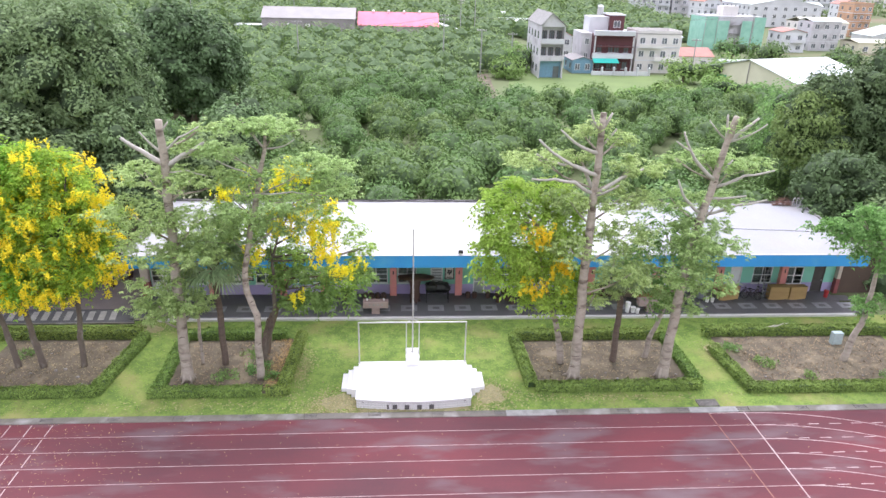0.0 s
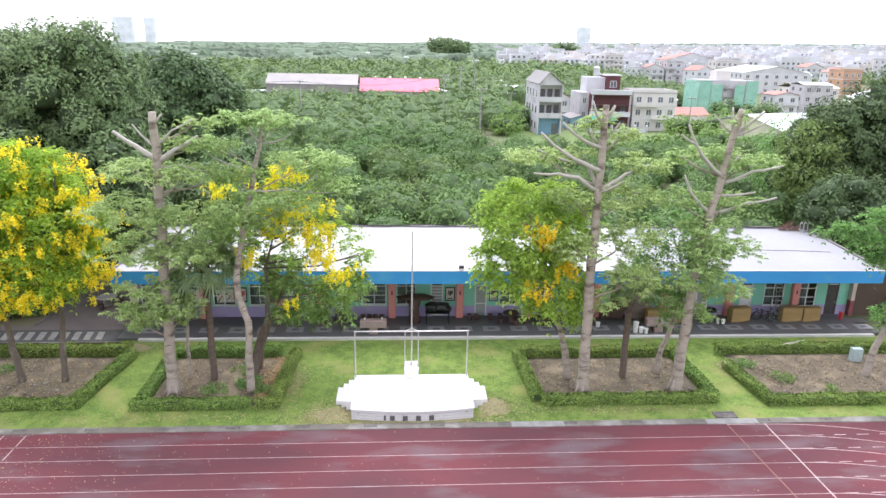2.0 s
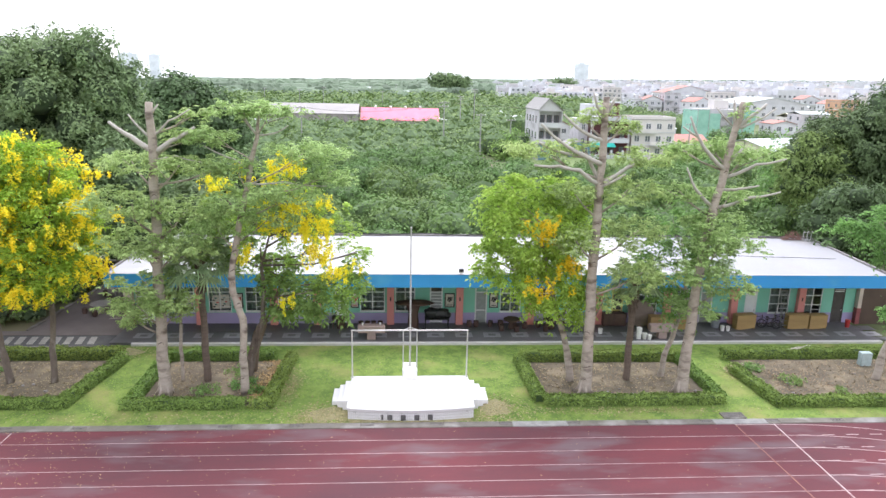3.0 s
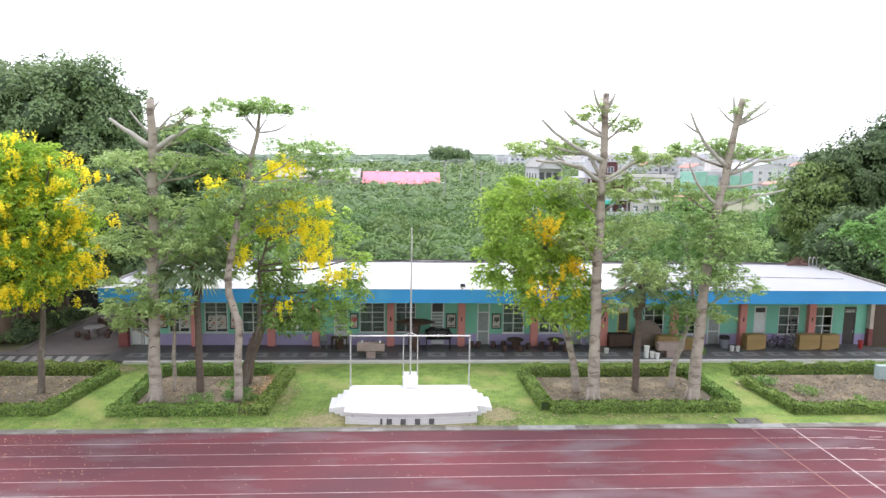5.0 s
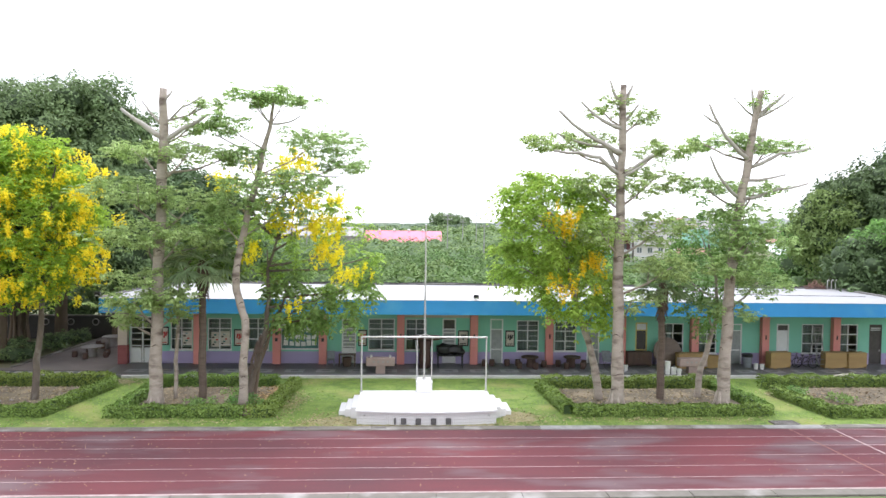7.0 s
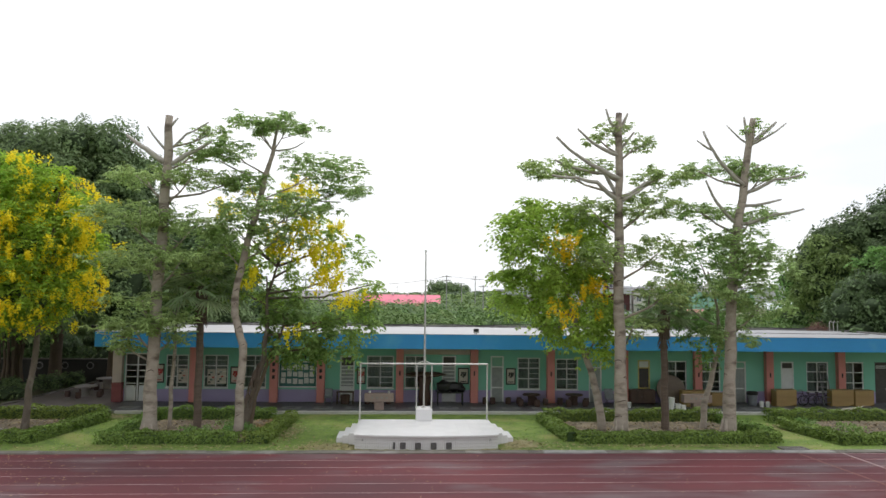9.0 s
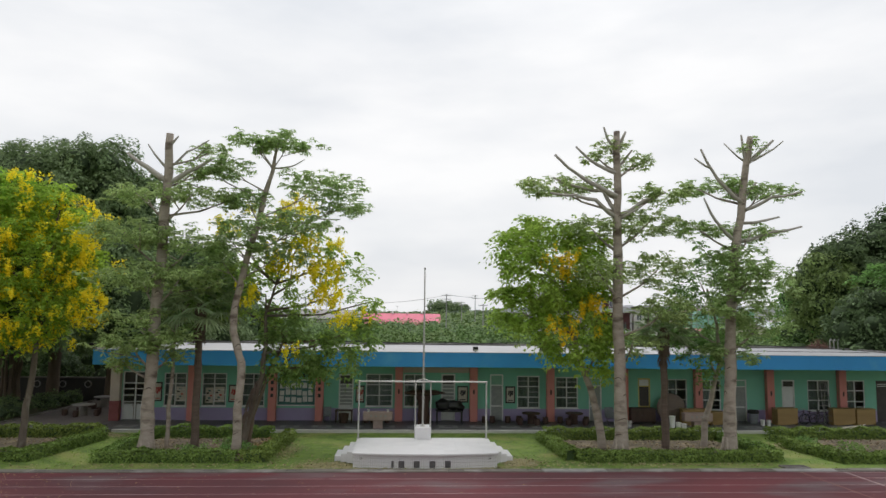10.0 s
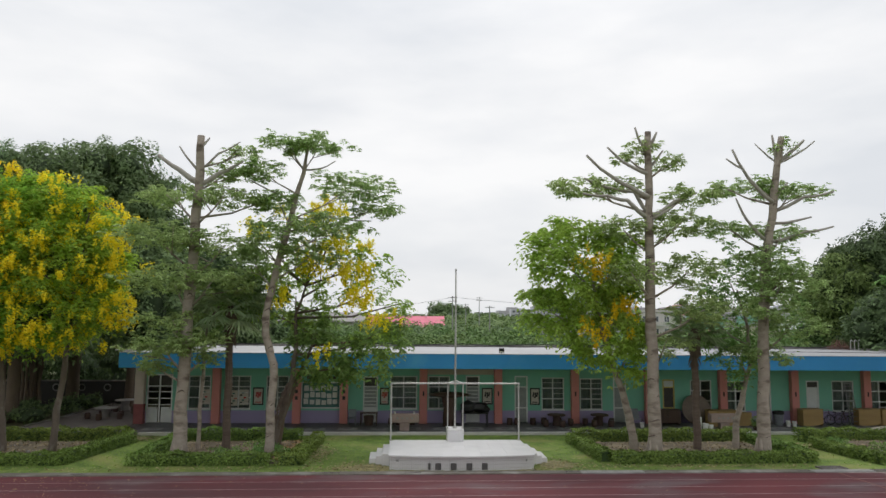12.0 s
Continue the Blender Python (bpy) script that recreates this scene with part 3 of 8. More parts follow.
# ---- running track ----
EDGE, TRACK_Z = 1.38, -0.155
track = thing("running_track", (0, 0, TRACK_Z), "worn red running track with white lane lines", "track", kind="structure")
part("track_surface", Geo().add([(-140, -5.98, 0.004), (140, -5.98, 0.004), (140, EDGE, 0.004), (-140, EDGE, 0.004)], [(0, 1, 2, 3)]), track_red, track)
LINE_A, LANE, ARC = 19.12, 1.205, 20.0


def flat_strip(x0, x1, y0, y1, z=0.0085):
    return Geo().add([(x0, y0, z), (x1, y0, z), (x1, y1, z), (x0, y1, z)], [(0, 1, 2, 3)])


for i in range(6):
    y = 0.18 - LANE * i
    part("lane_line", flat_strip(-140, LINE_A, y - 0.018, y + 0.018), line_white, track)
    for k in range(16):
        x = 19.77 + 1.27 * k
        part("dash", flat_strip(x, x + 0.66, y - 0.028, y + 0.028), line_white, track, "broken white lane mark")
for i in range(7):
    y = EDGE - 0.06 if i == 0 else 0.18 - LANE * (i - 1)
    r = ARC - (0 if i == 0 else LANE * i)
    g, rows = Geo(), 22
    pts = [(LINE_A + (r + w) * math.sin(u), y - r + (r + w) * math.cos(u), 0.0095) for u in [1.3 * j / rows for j in range(rows + 1)] for w in (-0.025, 0.025)]
    g.add(pts, [(2 * j, 2 * j + 2, 2 * j + 3, 2 * j + 1) for j in range(rows)])
    part("bend_line", g, line_white, track)
part("finish_line", flat_strip(LINE_A - 0.04, LINE_A + 0.04, -5.9, EDGE, 0.0115), line_white, track)
part("edge_line", flat_strip(17.0, LINE_A, EDGE - 0.09, EDGE - 0.03, 0.0115), line_white, track)
part("marking_line", Geo().add([(17.34, -5.9, 0.0115), (17.40, -5.9, 0.0115), (17.04, EDGE - 0.1, 0.0115), (16.98, EDGE - 0.1, 0.0115)], [(0, 1, 2, 3)]), line_orange, track, "thin faded orange line")
for x, lanes in ((-19.6, 5), (-20.7, 3), (-21.8, 2)):
    for i in range(lanes):
        y1 = EDGE - 0.1 if i == 0 else 0.18 - LANE * (i - 1) - 0.14
        part("start_mark", flat_strip(x - 0.035, x + 0.035, 0.18 - LANE * i + 0.14, y1), line_white, track)

part("inner_edge_line", flat_strip(-140, LINE_A + 30, -5.97, -5.88, 0.012), line_white, track, "solid white inner edge line")
inner_kerb = thing("inner_kerb", (0, -6.25, TRACK_Z), "weathered grey concrete strip along the inside of the track", "kerb", kind="structure")
for k in range(-14, 15):
    part("kerb_slab", Geo().box(3.0 * k + 0.01, 3.0 * k + 2.99, -0.27, 0.265, -0.3, 0.03 + 0.008 * math.sin(5 * k), 0.012), concrete, inner_kerb)

# ---- kerb gutter ----
KB = EDGE + 0.52
kerb = thing("kerb_gutter", (0, 0, TRACK_Z + 0.005), "weathered concrete gutter kerb along the track", "kerb", kind="structure")
SPAN = 3.575
for k in range(-16, 18):
    x0 = 1.33 + SPAN * k
    part("kerb_slab", Geo().box(x0 + 0.34, x0 + SPAN - 0.34, EDGE, KB, -0.3, 0.05 + 0.012 * math.sin(3 * k), 0.02), concrete_light if k in (1, 4) else concrete, kerb)
    gr = part("drain_grate", Geo().box(x0 - 0.33, x0 + 0.33, EDGE + 0.18, KB - 0.12, -0.3, 0.03, 0.01), iron, kerb, "dark iron drain grate")
    part("kerb_slab", Geo().box(x0 - 0.335, x0 + 0.335, EDGE, EDGE + 0.175, -0.3, 0.045, 0.015), concrete, kerb)
    part("kerb_slab", Geo().box(x0 - 0.335, x0 + 0.335, KB - 0.115, KB, -0.3, 0.045, 0.015), concrete, kerb)
    g = Geo()
    for j in range(7):
        g.box(x0 - 0.29 + 0.09 * j, x0 - 0.25 + 0.09 * j, EDGE + 0.22, KB - 0.16, 0.03, 0.045)
    part("grate_bars", g, iron, gr)
pit = thing("drain_pit_cover", (17.35, 2.25, -0.17), "square drain pit with dark metal cover and concrete rim", "drain cover")
g = Geo()
for a in ((-0.62, 0.62, -0.25, -0.17), (-0.62, 0.62, 0.3, 0.38), (-0.62, -0.54, -0.17, 0.3), (0.54, 0.62, -0.17, 0.3)):
    g.box(*a, -0.2, 0.07, 0.01)
part("rim", g, concrete, pit)
part("cover", Geo().box(-0.53, 0.53, -0.16, 0.29, -0.2, 0.045, 0.01), iron, pit)
g = Geo()
for j in range(9):
    g.box(-0.48 + 0.11 * j, -0.42 + 0.11 * j, -0.13, 0.26, 0.045, 0.06)
part("cover_ribs", g, iron, pit)

# ---- planting beds and hedges ----
def bed(outline, paths, soil_label, dense=900):
    """Soil inside a hedge; outline: plan of the soil; paths: lines along which the hedge stands."""
    cx = sum(p[0] for p in outline) / len(outline)
    cy = sum(p[1] for p in outline) / len(outline)
    g = Geo()
    nrow = len(outline)
    ring = [(x, y, ground_z(y) + 0.03) for x, y in outline]
    inner = [(cx + (x - cx) * 0.75, cy + (y - cy) * 0.75, ground_z(cy) + 0.13) for x, y in outline]
    g.add(ring + inner + [(cx, cy, ground_z(cy) + 0.15)], [(i, (i + 1) % nrow, nrow + (i + 1) % nrow, nrow + i) for i in range(nrow)] + [(nrow + i, nrow + (i + 1) % nrow, 2 * nrow) for i in range(nrow)])
    solid("flower_bed_soil", g, soil, soil_label, "soil bed", kind="structure")
    x0, x1 = min(p[0] for p in outline), max(p[0] for p in outline)
    y0, y1 = min(p[1] for p in outline), max(p[1] for p in outline)
    m = int((x1 - x0) * (y1 - y0) * 34)
    bx, by = rng.uniform(x0 + 0.7, x1 - 0.7, m), rng.uniform(y0 + 0.7, y1 - 0.7, m)
    bz = ground_z(cy) + 0.14 + 0.03 * rng.random(m)
    ways = np.stack((rng.normal(size=m), rng.normal(size=m), 0.15 * rng.normal(size=m)), axis=1)
    solid("leaf_litter", quads_mesh("leaf_litter", leaf_quads(np.stack((bx, by, bz), axis=1), ways, 0.08 + 0.1 * rng.random(m), 0.05 + 0.05 * rng.random(m))), litter_mat, "dry fallen leaves strewn on bare soil", "leaf litter", kind="stuff")
    hedge = thing("hedge", (cx, cy, ground_z(cy)), "low clipped green hedge round a soil bed", "hedge")
    for pts in paths:
        core, rows = Geo((-cx, -cy, -ground_z(cy))), []
        for (ax, ay), (bx2, by2) in zip(pts[:-1], pts[1:]):
            length = math.hypot(bx2 - ax, by2 - ay)
            ux, uy = (bx2 - ax) / length, (by2 - ay) / length
            k = max(2, int(length / 0.5))
            for j in range(k):
                t0, t1 = length * j / k, length * (j + 1) / k
                w, h = 0.19 + 0.04 * rng.random(), (0.52 if ay > 8.9 and by2 > 8.9 else 0.36) + 0.06 * rng.random()
                q = [(ax + ux * t + uy * s, ay + uy * t - ux * s) for t, s in ((t0, -w), (t1, -w), (t1, w), (t0, w))]
                core.prism(q, ground_z(ay + uy * t0) - 0.08, ground_z(ay + uy * (t0 + t1) / 2) + h)
            m = int(length * dense)
            t = rng.uniform(-0.25, length + 0.25, m)
            face = rng.random(m)
            s = np.where(face < 0.42, rng.uniform(-0.31, 0.31, m), np.where(face < 0.71, -1, 1) * (0.25 + 0.09 * rng.random(m)))
            wave = 0.05 * np.sin(t * 2.1 + ax) + 0.04 * np.sin(t * 5.3 + ay)
            z = np.where(face < 0.42, 0.45 + wave + 0.08 * rng.random(m), rng.uniform(0.02, 0.47, m)) * (1.42 if ay > 8.9 and by2 > 8.9 else 1.0)
            yy = ay + uy * t - ux * s
            p = np.stack((ax + ux * t + uy * s - cx, yy - cy, -0.17 - 0.25 * np.clip((yy - 2) / 10.5, 0, 1) + z - ground_z(cy)), axis=1)
            out = np.stack((uy * np.sign(s), -ux * np.sign(s), np.full(m, 0.6)), axis=1)
            out[:, :2] *= np.where(face < 0.42, 0.2, 1.0)[:, None]
            way = np.cross(out, rng.normal(size=(m, 3))) + out * 0.5
            rows.append(leaf_quads(p, way, 0.08 + 0.07 * rng.random(m), 0.055 + 0.04 * rng.random(m), 0.1, unit(out)))
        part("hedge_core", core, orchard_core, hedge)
        part("hedge_foliage", quads_mesh("hedge_leaves", np.concatenate(rows)), leaf_hedge, hedge)
    return hedge


bed([(-26.5, 4.3), (-18.6, 4.3), (-18.3, 10.7), (-26.5, 10.8)], [[(-32, 4.15), (-18.55, 4.15), (-17.9, 10.6)], [(-32, 11.05), (-18.2, 11.05)]], "bare brown soil under trees with fallen leaves")
bed([(-15.0, 4.0), (-7.8, 4.0), (-7.6, 10.6), (-15.0, 10.6)], [[(-15.15, 3.95), (-9.15, 3.95)], [(-8.45, 3.95), (-7.75, 3.95), (-7.45, 10.7)], [(-15.0, 4.6), (-15.2, 10.4)], [(-15.2, 10.7), (-8.6, 10.7)]], "bare soil with leaf litter and weeds")
bed([(7.6, 4.0), (17.2, 4.0), (17.3, 10.1), (7.1, 10.1)], [[(7.55, 3.95), (17.35, 3.95)], [(7.2, 4.3), (7.05, 10.2)], [(7.3, 10.25), (17.3, 10.25)], [(17.55, 4.4), (17.5, 10.0)]], "pale soil with dry leaf litter under trees")
bed([(21.0, 3.8), (33.5, 3.8), (33.5, 10.4), (21.0, 10.4)], [[(20.35, 8.2), (20.65, 3.6), (36, 3.5)], [(20.8, 10.55), (36, 10.5)]], "bare brown soil with a few weeds")
# weeds in the beds, and fallen petals on the track and lawn
for wx, wy, wr, wn_ in ((23.0, 6.4, 0.9, 420), (21.6, 8.4, 0.7, 380), (-9.6, 6.6, 0.9, 420), (-11.3, 5.6, 0.9, 380), (-10.2, 8.2, 0.9, 320), (-8.8, 5.6, 0.6, 240), (-24.5, 8.6, 0.8, 260), (25.2, 4.9, 0.5, 160), (30.0, 4.6, 0.5, 140)):
    weed = thing("weed_clump", (wx, wy, ground_z(wy) + 0.12), "small green weeds growing on bare soil", "weed", "weeds in the beds")
    part("weed_foliage", foliage("weed_leaves", clump_blobs([(0, 0, 0.15, wr, wr * 0.7, 0.2, wn_)], 20, 0.2), 0.16, 0.07, -0.4), leaf_mid, weed)
m = 1900
px = np.concatenate((rng.normal(-21, 5, 900), rng.uniform(-18, 22, 600), rng.uniform(-22, 20, 400)))
py = np.concatenate((rng.uniform(-5.5, 1.3, 1100), rng.uniform(2.1, 12, 800)))
pz = np.where(py > 1.36, -0.17 - 0.25 * np.clip((py - 2) / 10.5, 0, 1) + 0.05, -0.125)
solid("fallen_petals", quads_mesh("fallen_petals", leaf_quads(np.stack((px, py, pz), axis=1), np.stack((rng.normal(size=m), rng.normal(size=m), 0.1 * rng.normal(size=m)), axis=1), 0.04 + 0.05 * rng.random(m), 0.035)), petal_mat, "yellow and pale petals scattered on track and lawn", "petals", kind="stuff")
# worn bare earth round the platform
g = Geo()
for cx, cy, rx, ry in ((-4.3, 3.0, 1.5, 1.1), (4.6, 3.6, 1.2, 1.3), (0, 2.25, 4.4, 0.45), (-18.6, 12.2, 2.0, 0.9), (20.6, 8.6, 0.9, 1.0)):
    k = 22
    rx, ry = rx * 0.72, ry * 0.72
    g.add([(cx + rx * (1 + 0.2 * math.sin(3 * i + cx)) * math.cos(6.283 * i / k), max(1.99, cy + ry * (1 + 0.2 * math.cos(5 * i)) * math.sin(6.283 * i / k)), ground_z(max(1.99, cy + ry * math.sin(6.283 * i / k))) + 0.012) for i in range(k)], [tuple(range(k))])
solid("bare_earth", g, material("dry_earth_grass", (0.36, 0.30, 0.19), (0.22, 0.23, 0.09), rough=0.95, scale=1.6, fine=30, amount=0.9, bump=0.5), "worn dry earth with sparse grass", "bare earth", kind="structure")

m = 1300
bx, by = rng.normal(-8.3, 0.4, m), rng.uniform(4.3, 10.3, m)
orange = quads_mesh("orange_litter", leaf_quads(np.stack((bx, by, np.array([ground_z(v) for v in by]) + 0.17), axis=1), np.stack((rng.normal(size=m), rng.normal(size=m), 0.1 * rng.normal(size=m)), axis=1), 0.10 + 0.10 * rng.random(m), 0.07))
solid("orange_litter", orange, leaf_material("orange_litter", (0.42, 0.29, 0.14), (0.32, 0.21, 0.10), 0.35, 0.1), "orange-brown fallen leaves and petals beside the hedge", "leaf litter", kind="stuff")
rows = []
for cx, cy, rx, ry, m in ((-4.3, 3.0, 1.7, 1.2, 900), (4.6, 3.6, 1.4, 1.4, 700), (0, 2.25, 4.6, 0.35, 600), (-18.6, 12.2, 2.2, 0.9, 500), (20.6, 8.6, 1.0, 1.1, 300), (-6.9, 6.6, 0.5, 2.4, 500), (11, 3.1, 5.0, 0.35, 400), (-12, 2.9, 8.0, 0.5, 300)):
    q = np.stack((cx + rx * 0.62 * rng.normal(size=m), np.maximum(2.0, cy + ry * 0.62 * rng.normal(size=m))), axis=1)
    rows.append(np.concatenate((q, (-0.17 - 0.25 * np.clip((q[:, 1:] - 2) / 10.5, 0, 1)) + 0.016), axis=1))
base = np.concatenate(rows)
n = len(base)
straw = quads_mesh("dry_grass", leaf_quads(base, np.stack((rng.normal(size=n), rng.normal(size=n), 0.1 * np.ones(n)), axis=1), 0.08 + 0.10 * rng.random(n), 0.05 + 0.05 * rng.random(n), 0.0, np.tile(np.array((0, 0, 1.0)), (n, 1))))
solid("dry_grass", straw, leaf_material("dry_straw", (0.40, 0.35, 0.19), (0.28, 0.27, 0.12), 0.3, 0.2), "dry straw-coloured grass on worn ground", "dry grass", kind="stuff")

# ---- flag platform ----
stage = thing("flag_platform", (0, 4, -0.1), "white tiled speaking platform with steps on both sides", "platform")
O = (0, -4, 0.1)
TOP = 0.5


def front_y(x):
    return 2.10 + 0.32 * (x / 3.3) ** 2


xs = [-3.3 + 6.6 * i / 16 for i in range(17)]
body = Geo(O).prism([(x, front_y(x) + 0.05) for x in xs] + [(3.3, 6.25), (-3.3, 6.25)], -0.4, TOP - 0.07)
part("body", body, tile_joint, stage)
lip = Geo(O).prism([(x * 1.012, front_y(x) - 0.07) for x in xs] + [(3.34, 6.27), (-3.34, 6.27)], TOP - 0.07, TOP - 0.005)
part("top_slab", lip, tile_white, stage)
for i in range(11):
    for j in range(7):
        x0, x1 = -3.3 + 6.6 * i / 11, -3.3 + 6.6 * (i + 1) / 11
        y0, y1 = 2.48 + 3.74 * j / 7, 2.48 + 3.74 * (j + 1) / 7
        part("tile", Geo(O).box(x0 + 0.004, x1 - 0.004, y0 + 0.004, y1 - 0.004, TOP - 0.006, TOP + 0.004), tile_white, stage)
    part("tile", Geo(O).prism([(x0 + 0.004, front_y(x0) - 0.04), (x1 - 0.004, front_y(x1) - 0.04), (x1 - 0.004, 2.476), (x0 + 0.004, 2.476)], TOP - 0.006, TOP + 0.004), tile_white, stage)
g = Geo(O)
for i in range(66):
    for z0, z1 in ((-0.2, -0.06), (-0.05, 0.1), (0.11, 0.26), (0.27, 0.42)):
        x0, x1 = -3.3 + 0.1 * i + 0.006, -3.3 + 0.1 * (i + 1) - 0.006
        g.add([(x0, front_y(x0) + 0.045, z0), (x1, front_y(x1) + 0.045, z0), (x1, front_y(x1) + 0.03, z1), (x0, front_y(x0) + 0.03, z1)], [(0, 1, 2, 3)])
front = part("front_tiles", g, tile_white, stage)
tagged(front, kind="stuff")
for x, w in ((-1.5, 0.11), (-1.1, 0.27), (-0.41, 0.27), (0.3, 0.27), (1.0, 0.27)):
    v = part("vent", Geo(O).box(x - w / 2, x + w / 2, front_y(x) + 0.005, front_y(x) + 0.2, -0.12, 0.18, 0.01), vent_dark, stage, "dark patterned vent tile")
for sgn in (-1, 1):
    ring = Geo(O).tube([(sgn * 2.93, front_y(2.93) + 0.01, 0.3), (sgn * 2.88, front_y(2.9) - 0.02, 0.23), (sgn * 2.98, front_y(2.95) - 0.02, 0.23), (sgn * 2.93, front_y(2.93) + 0.01, 0.3)], 0.012, 6)
    part("ring", ring, vent_dark, stage)
    for k, (w0, w1, h, ya, yb) in enumerate(((3.31, 3.66, 0.34, 3.5, 6.0), (3.64, 3.96, 0.18, 3.8, 5.85), (3.94, 4.28, 0.02, 4.1, 5.7))):
        x0, x1 = sorted((sgn * w0, sgn * w1))
        part("step", Geo(O).box(x0, x1, ya, yb, -0.45, h, 0.015), tile_white, stage, "white tiled step")
ped = Geo(O).box(-0.43, 0.38, 5.75, 6.9, -0.3, 1.02, 0.02)
part("pedestal", ped, tile_white, stage, "white tiled pedestal of the flagpole")
part("pedestal_cap", Geo(O).box(-0.45, 0.40, 5.73, 6.92, 1.02, 1.07, 0.012), tile_white, stage)
flag = thing("flagpole", (-0.02, 6.4, 1.06), "tall thin steel flagpole on a tiled pedestal", "flagpole")
part("pole", Geo().tube([(0, 0, 0), (0, 0, 4.0), (0, 0, 8.1)], [0.05, 0.042, 0.03], 10), steel, flag)
part("base_plate", Geo().lathe(0, 0, ((0.13, 0), (0.13, 0.04), (0.07, 0.06), (0.07, 0.14))), steel, flag)
part("finial", Geo().lathe(0, 0, ((0.03, 8.1), (0.055, 8.13), (0.055, 8.18), (0.02, 8.22)), 10), steel, flag)
part("cleat", Geo().box(-0.02, 0.02, -0.09, -0.04, 1.0, 1.2, 0.005), steel, flag)
part("halyard", Geo().tube([(0.06, 0, 0.9), (0.05, 0, 8.0)], 0.006, 5), plastic_white, flag)
goal = thing("banner_frame", (0, 6.1, 0.5), "grey steel pipe frame standing on the platform", "pipe frame")
for x in (-3.3, 3.24):
    part("post", Geo().tube([(x, 0, 0), (x, 0, 2.85)], 0.045, 10), steel, goal)
    part("foot_plate", Geo().box(x - 0.09, x + 0.09, -0.09, 0.09, 0, 0.015, 0.003), steel, goal)
part("top_bar", Geo().tube([(-3.34, 0, 2.85), (3.28, 0, 2.85)], 0.045, 10), steel, goal)
for x in (-0.41, 0.37):
    part("inner_post", Geo().tube([(x, 0.05, 0.0), (x, 0.05, 2.82)], 0.035, 8), steel, goal)
part("brace", Geo().tube([(0.33, 0.1, 0.6), (0.39, 0.1, 1.55)], 0.02, 6), steel, goal)
part("peak", Geo().tube([(-0.41, 0, 2.85), (-0.02, 0.15, 3.0), (0.37, 0, 2.85)], 0.025, 8), steel, goal)

# ---- school building ----
BX, BY, FLOOR = 7.0, 17.2, -0.27
XL, XR, EAVE, SOFFIT, ROOF, BACK = -19.6, 33.7, 13.65, 3.58, 4.46, 25.4
school = thing("school_building", (BX, BY, FLOOR), "long single-storey school building, green and purple walls, blue fascia", "building")
B = (-BX, -BY, -FLOOR)
OPEN = [
    (-19.4, -17.75, FLOOR, 2.9, "double"), (-16.75, -15.3, 0.64, 2.8, "window"), (-14.3, -12.7, 0.64, 2.8, "window"), (-11.7, -10.2, 0.64, 2.8, "window"),
    (-5.3, -4.32, FLOOR, 2.8, "louvre"), (-3.5, -1.7, 0.66, 2.82, "window"), (-0.95, 0.5, 0.66, 2.82, "window"), (1.58, 2.52, FLOOR, 2.85, "louvre"),
    (4.9, 5.8, FLOOR, 2.85, "screen"), (6.75, 8.3, 0.6, 2.75, "window"), (9.4, 10.95, 0.6, 2.7, "window"), (11.7, 12.6, FLOOR, 2.7, "screen"),
    (15.15, 16.0, FLOOR, 2.65, "yellow"), (17.1, 18.6, 0.5, 2.6, "window"), (19.65, 21.0, 0.5, 2.55, "window"), (21.9, 22.85, FLOOR, 2.6, "screen"),
    (25.38, 26.3, FLOOR, 2.6, "white"), (27.23, 28.83, 0.5, 2.6, "window"), (29.95, 31.4, 0.4, 2.6, "window"), (32.24, 33.18, FLOOR, 2.6, "dark"),
]
SILL = 0.55


def wall_piece(x0, x1, z0, z1):
    if z0 < SILL - 0.01:
        part("wall_lower", Geo(B).box(x0, x1, BY, BY + 0.2, z0, min(SILL, z1)), wall_purple, school, "purple painted lower wall")
    if z1 > SILL + 0.01:
        part("wall_upper", Geo(B).box(x0, x1, BY, BY + 0.2, max(SILL, z0), z1), wall_green, school, "green painted upper wall")


edge = XL
for x0, x1, z0, z1, kind in OPEN:
    wall_piece(edge, x0, FLOOR, SOFFIT)
    wall_piece(x0, x1, z1, SOFFIT)
    if z0 > FLOOR + 0.05:
        wall_piece(x0, x1, FLOOR, z0)
    edge = x1
wall_piece(edge, XR + 0.3, FLOOR, SOFFIT)
part("back_wall", Geo(B).box(XL, XR, BACK - 0.5, BACK - 0.3, FLOOR - 0.1, SOFFIT), room_paint, school)
for x in (XL, XR + 0.1):
    part("side_wall", Geo(B).box(x, x + 0.2, BY + 0.2, BACK - 0.5, FLOOR - 0.1, SOFFIT), column_beige, school)
for x in (-6.55, 3.75, 14.1, 24.4):
    part("partition_wall", Geo(B).box(x - 0.1, x + 0.1, BY + 0.2, BACK - 0.5, FLOOR, SOFFIT), room_paint, school)
part("room_floor", Geo(B).box(XL, XR, BY + 0.2, BACK - 0.3, FLOOR - 0.12, FLOOR - 0.005), floor_mid, school)
# roof slab with its low upstand, coated white, and the deep eave over the corridor
part("soffit", Geo(B).box(XL - 0.25, XR - 0.01, EAVE + 0.12, BACK - 0.1, SOFFIT, SOFFIT + 0.18), room_paint, school)
SKEW = 0.095  # the far end of the building is cut aslant


def aslant(x0, x1, y0, y1, z0, z1):
    return Geo(B).prism([(x0 + SKEW * (y0 - EAVE), y0), (x1 + SKEW * (y0 - EAVE), y0), (x1 + SKEW * (y1 - EAVE), y1), (x0 + SKEW * (y1 - EAVE), y1)], z0, z1)


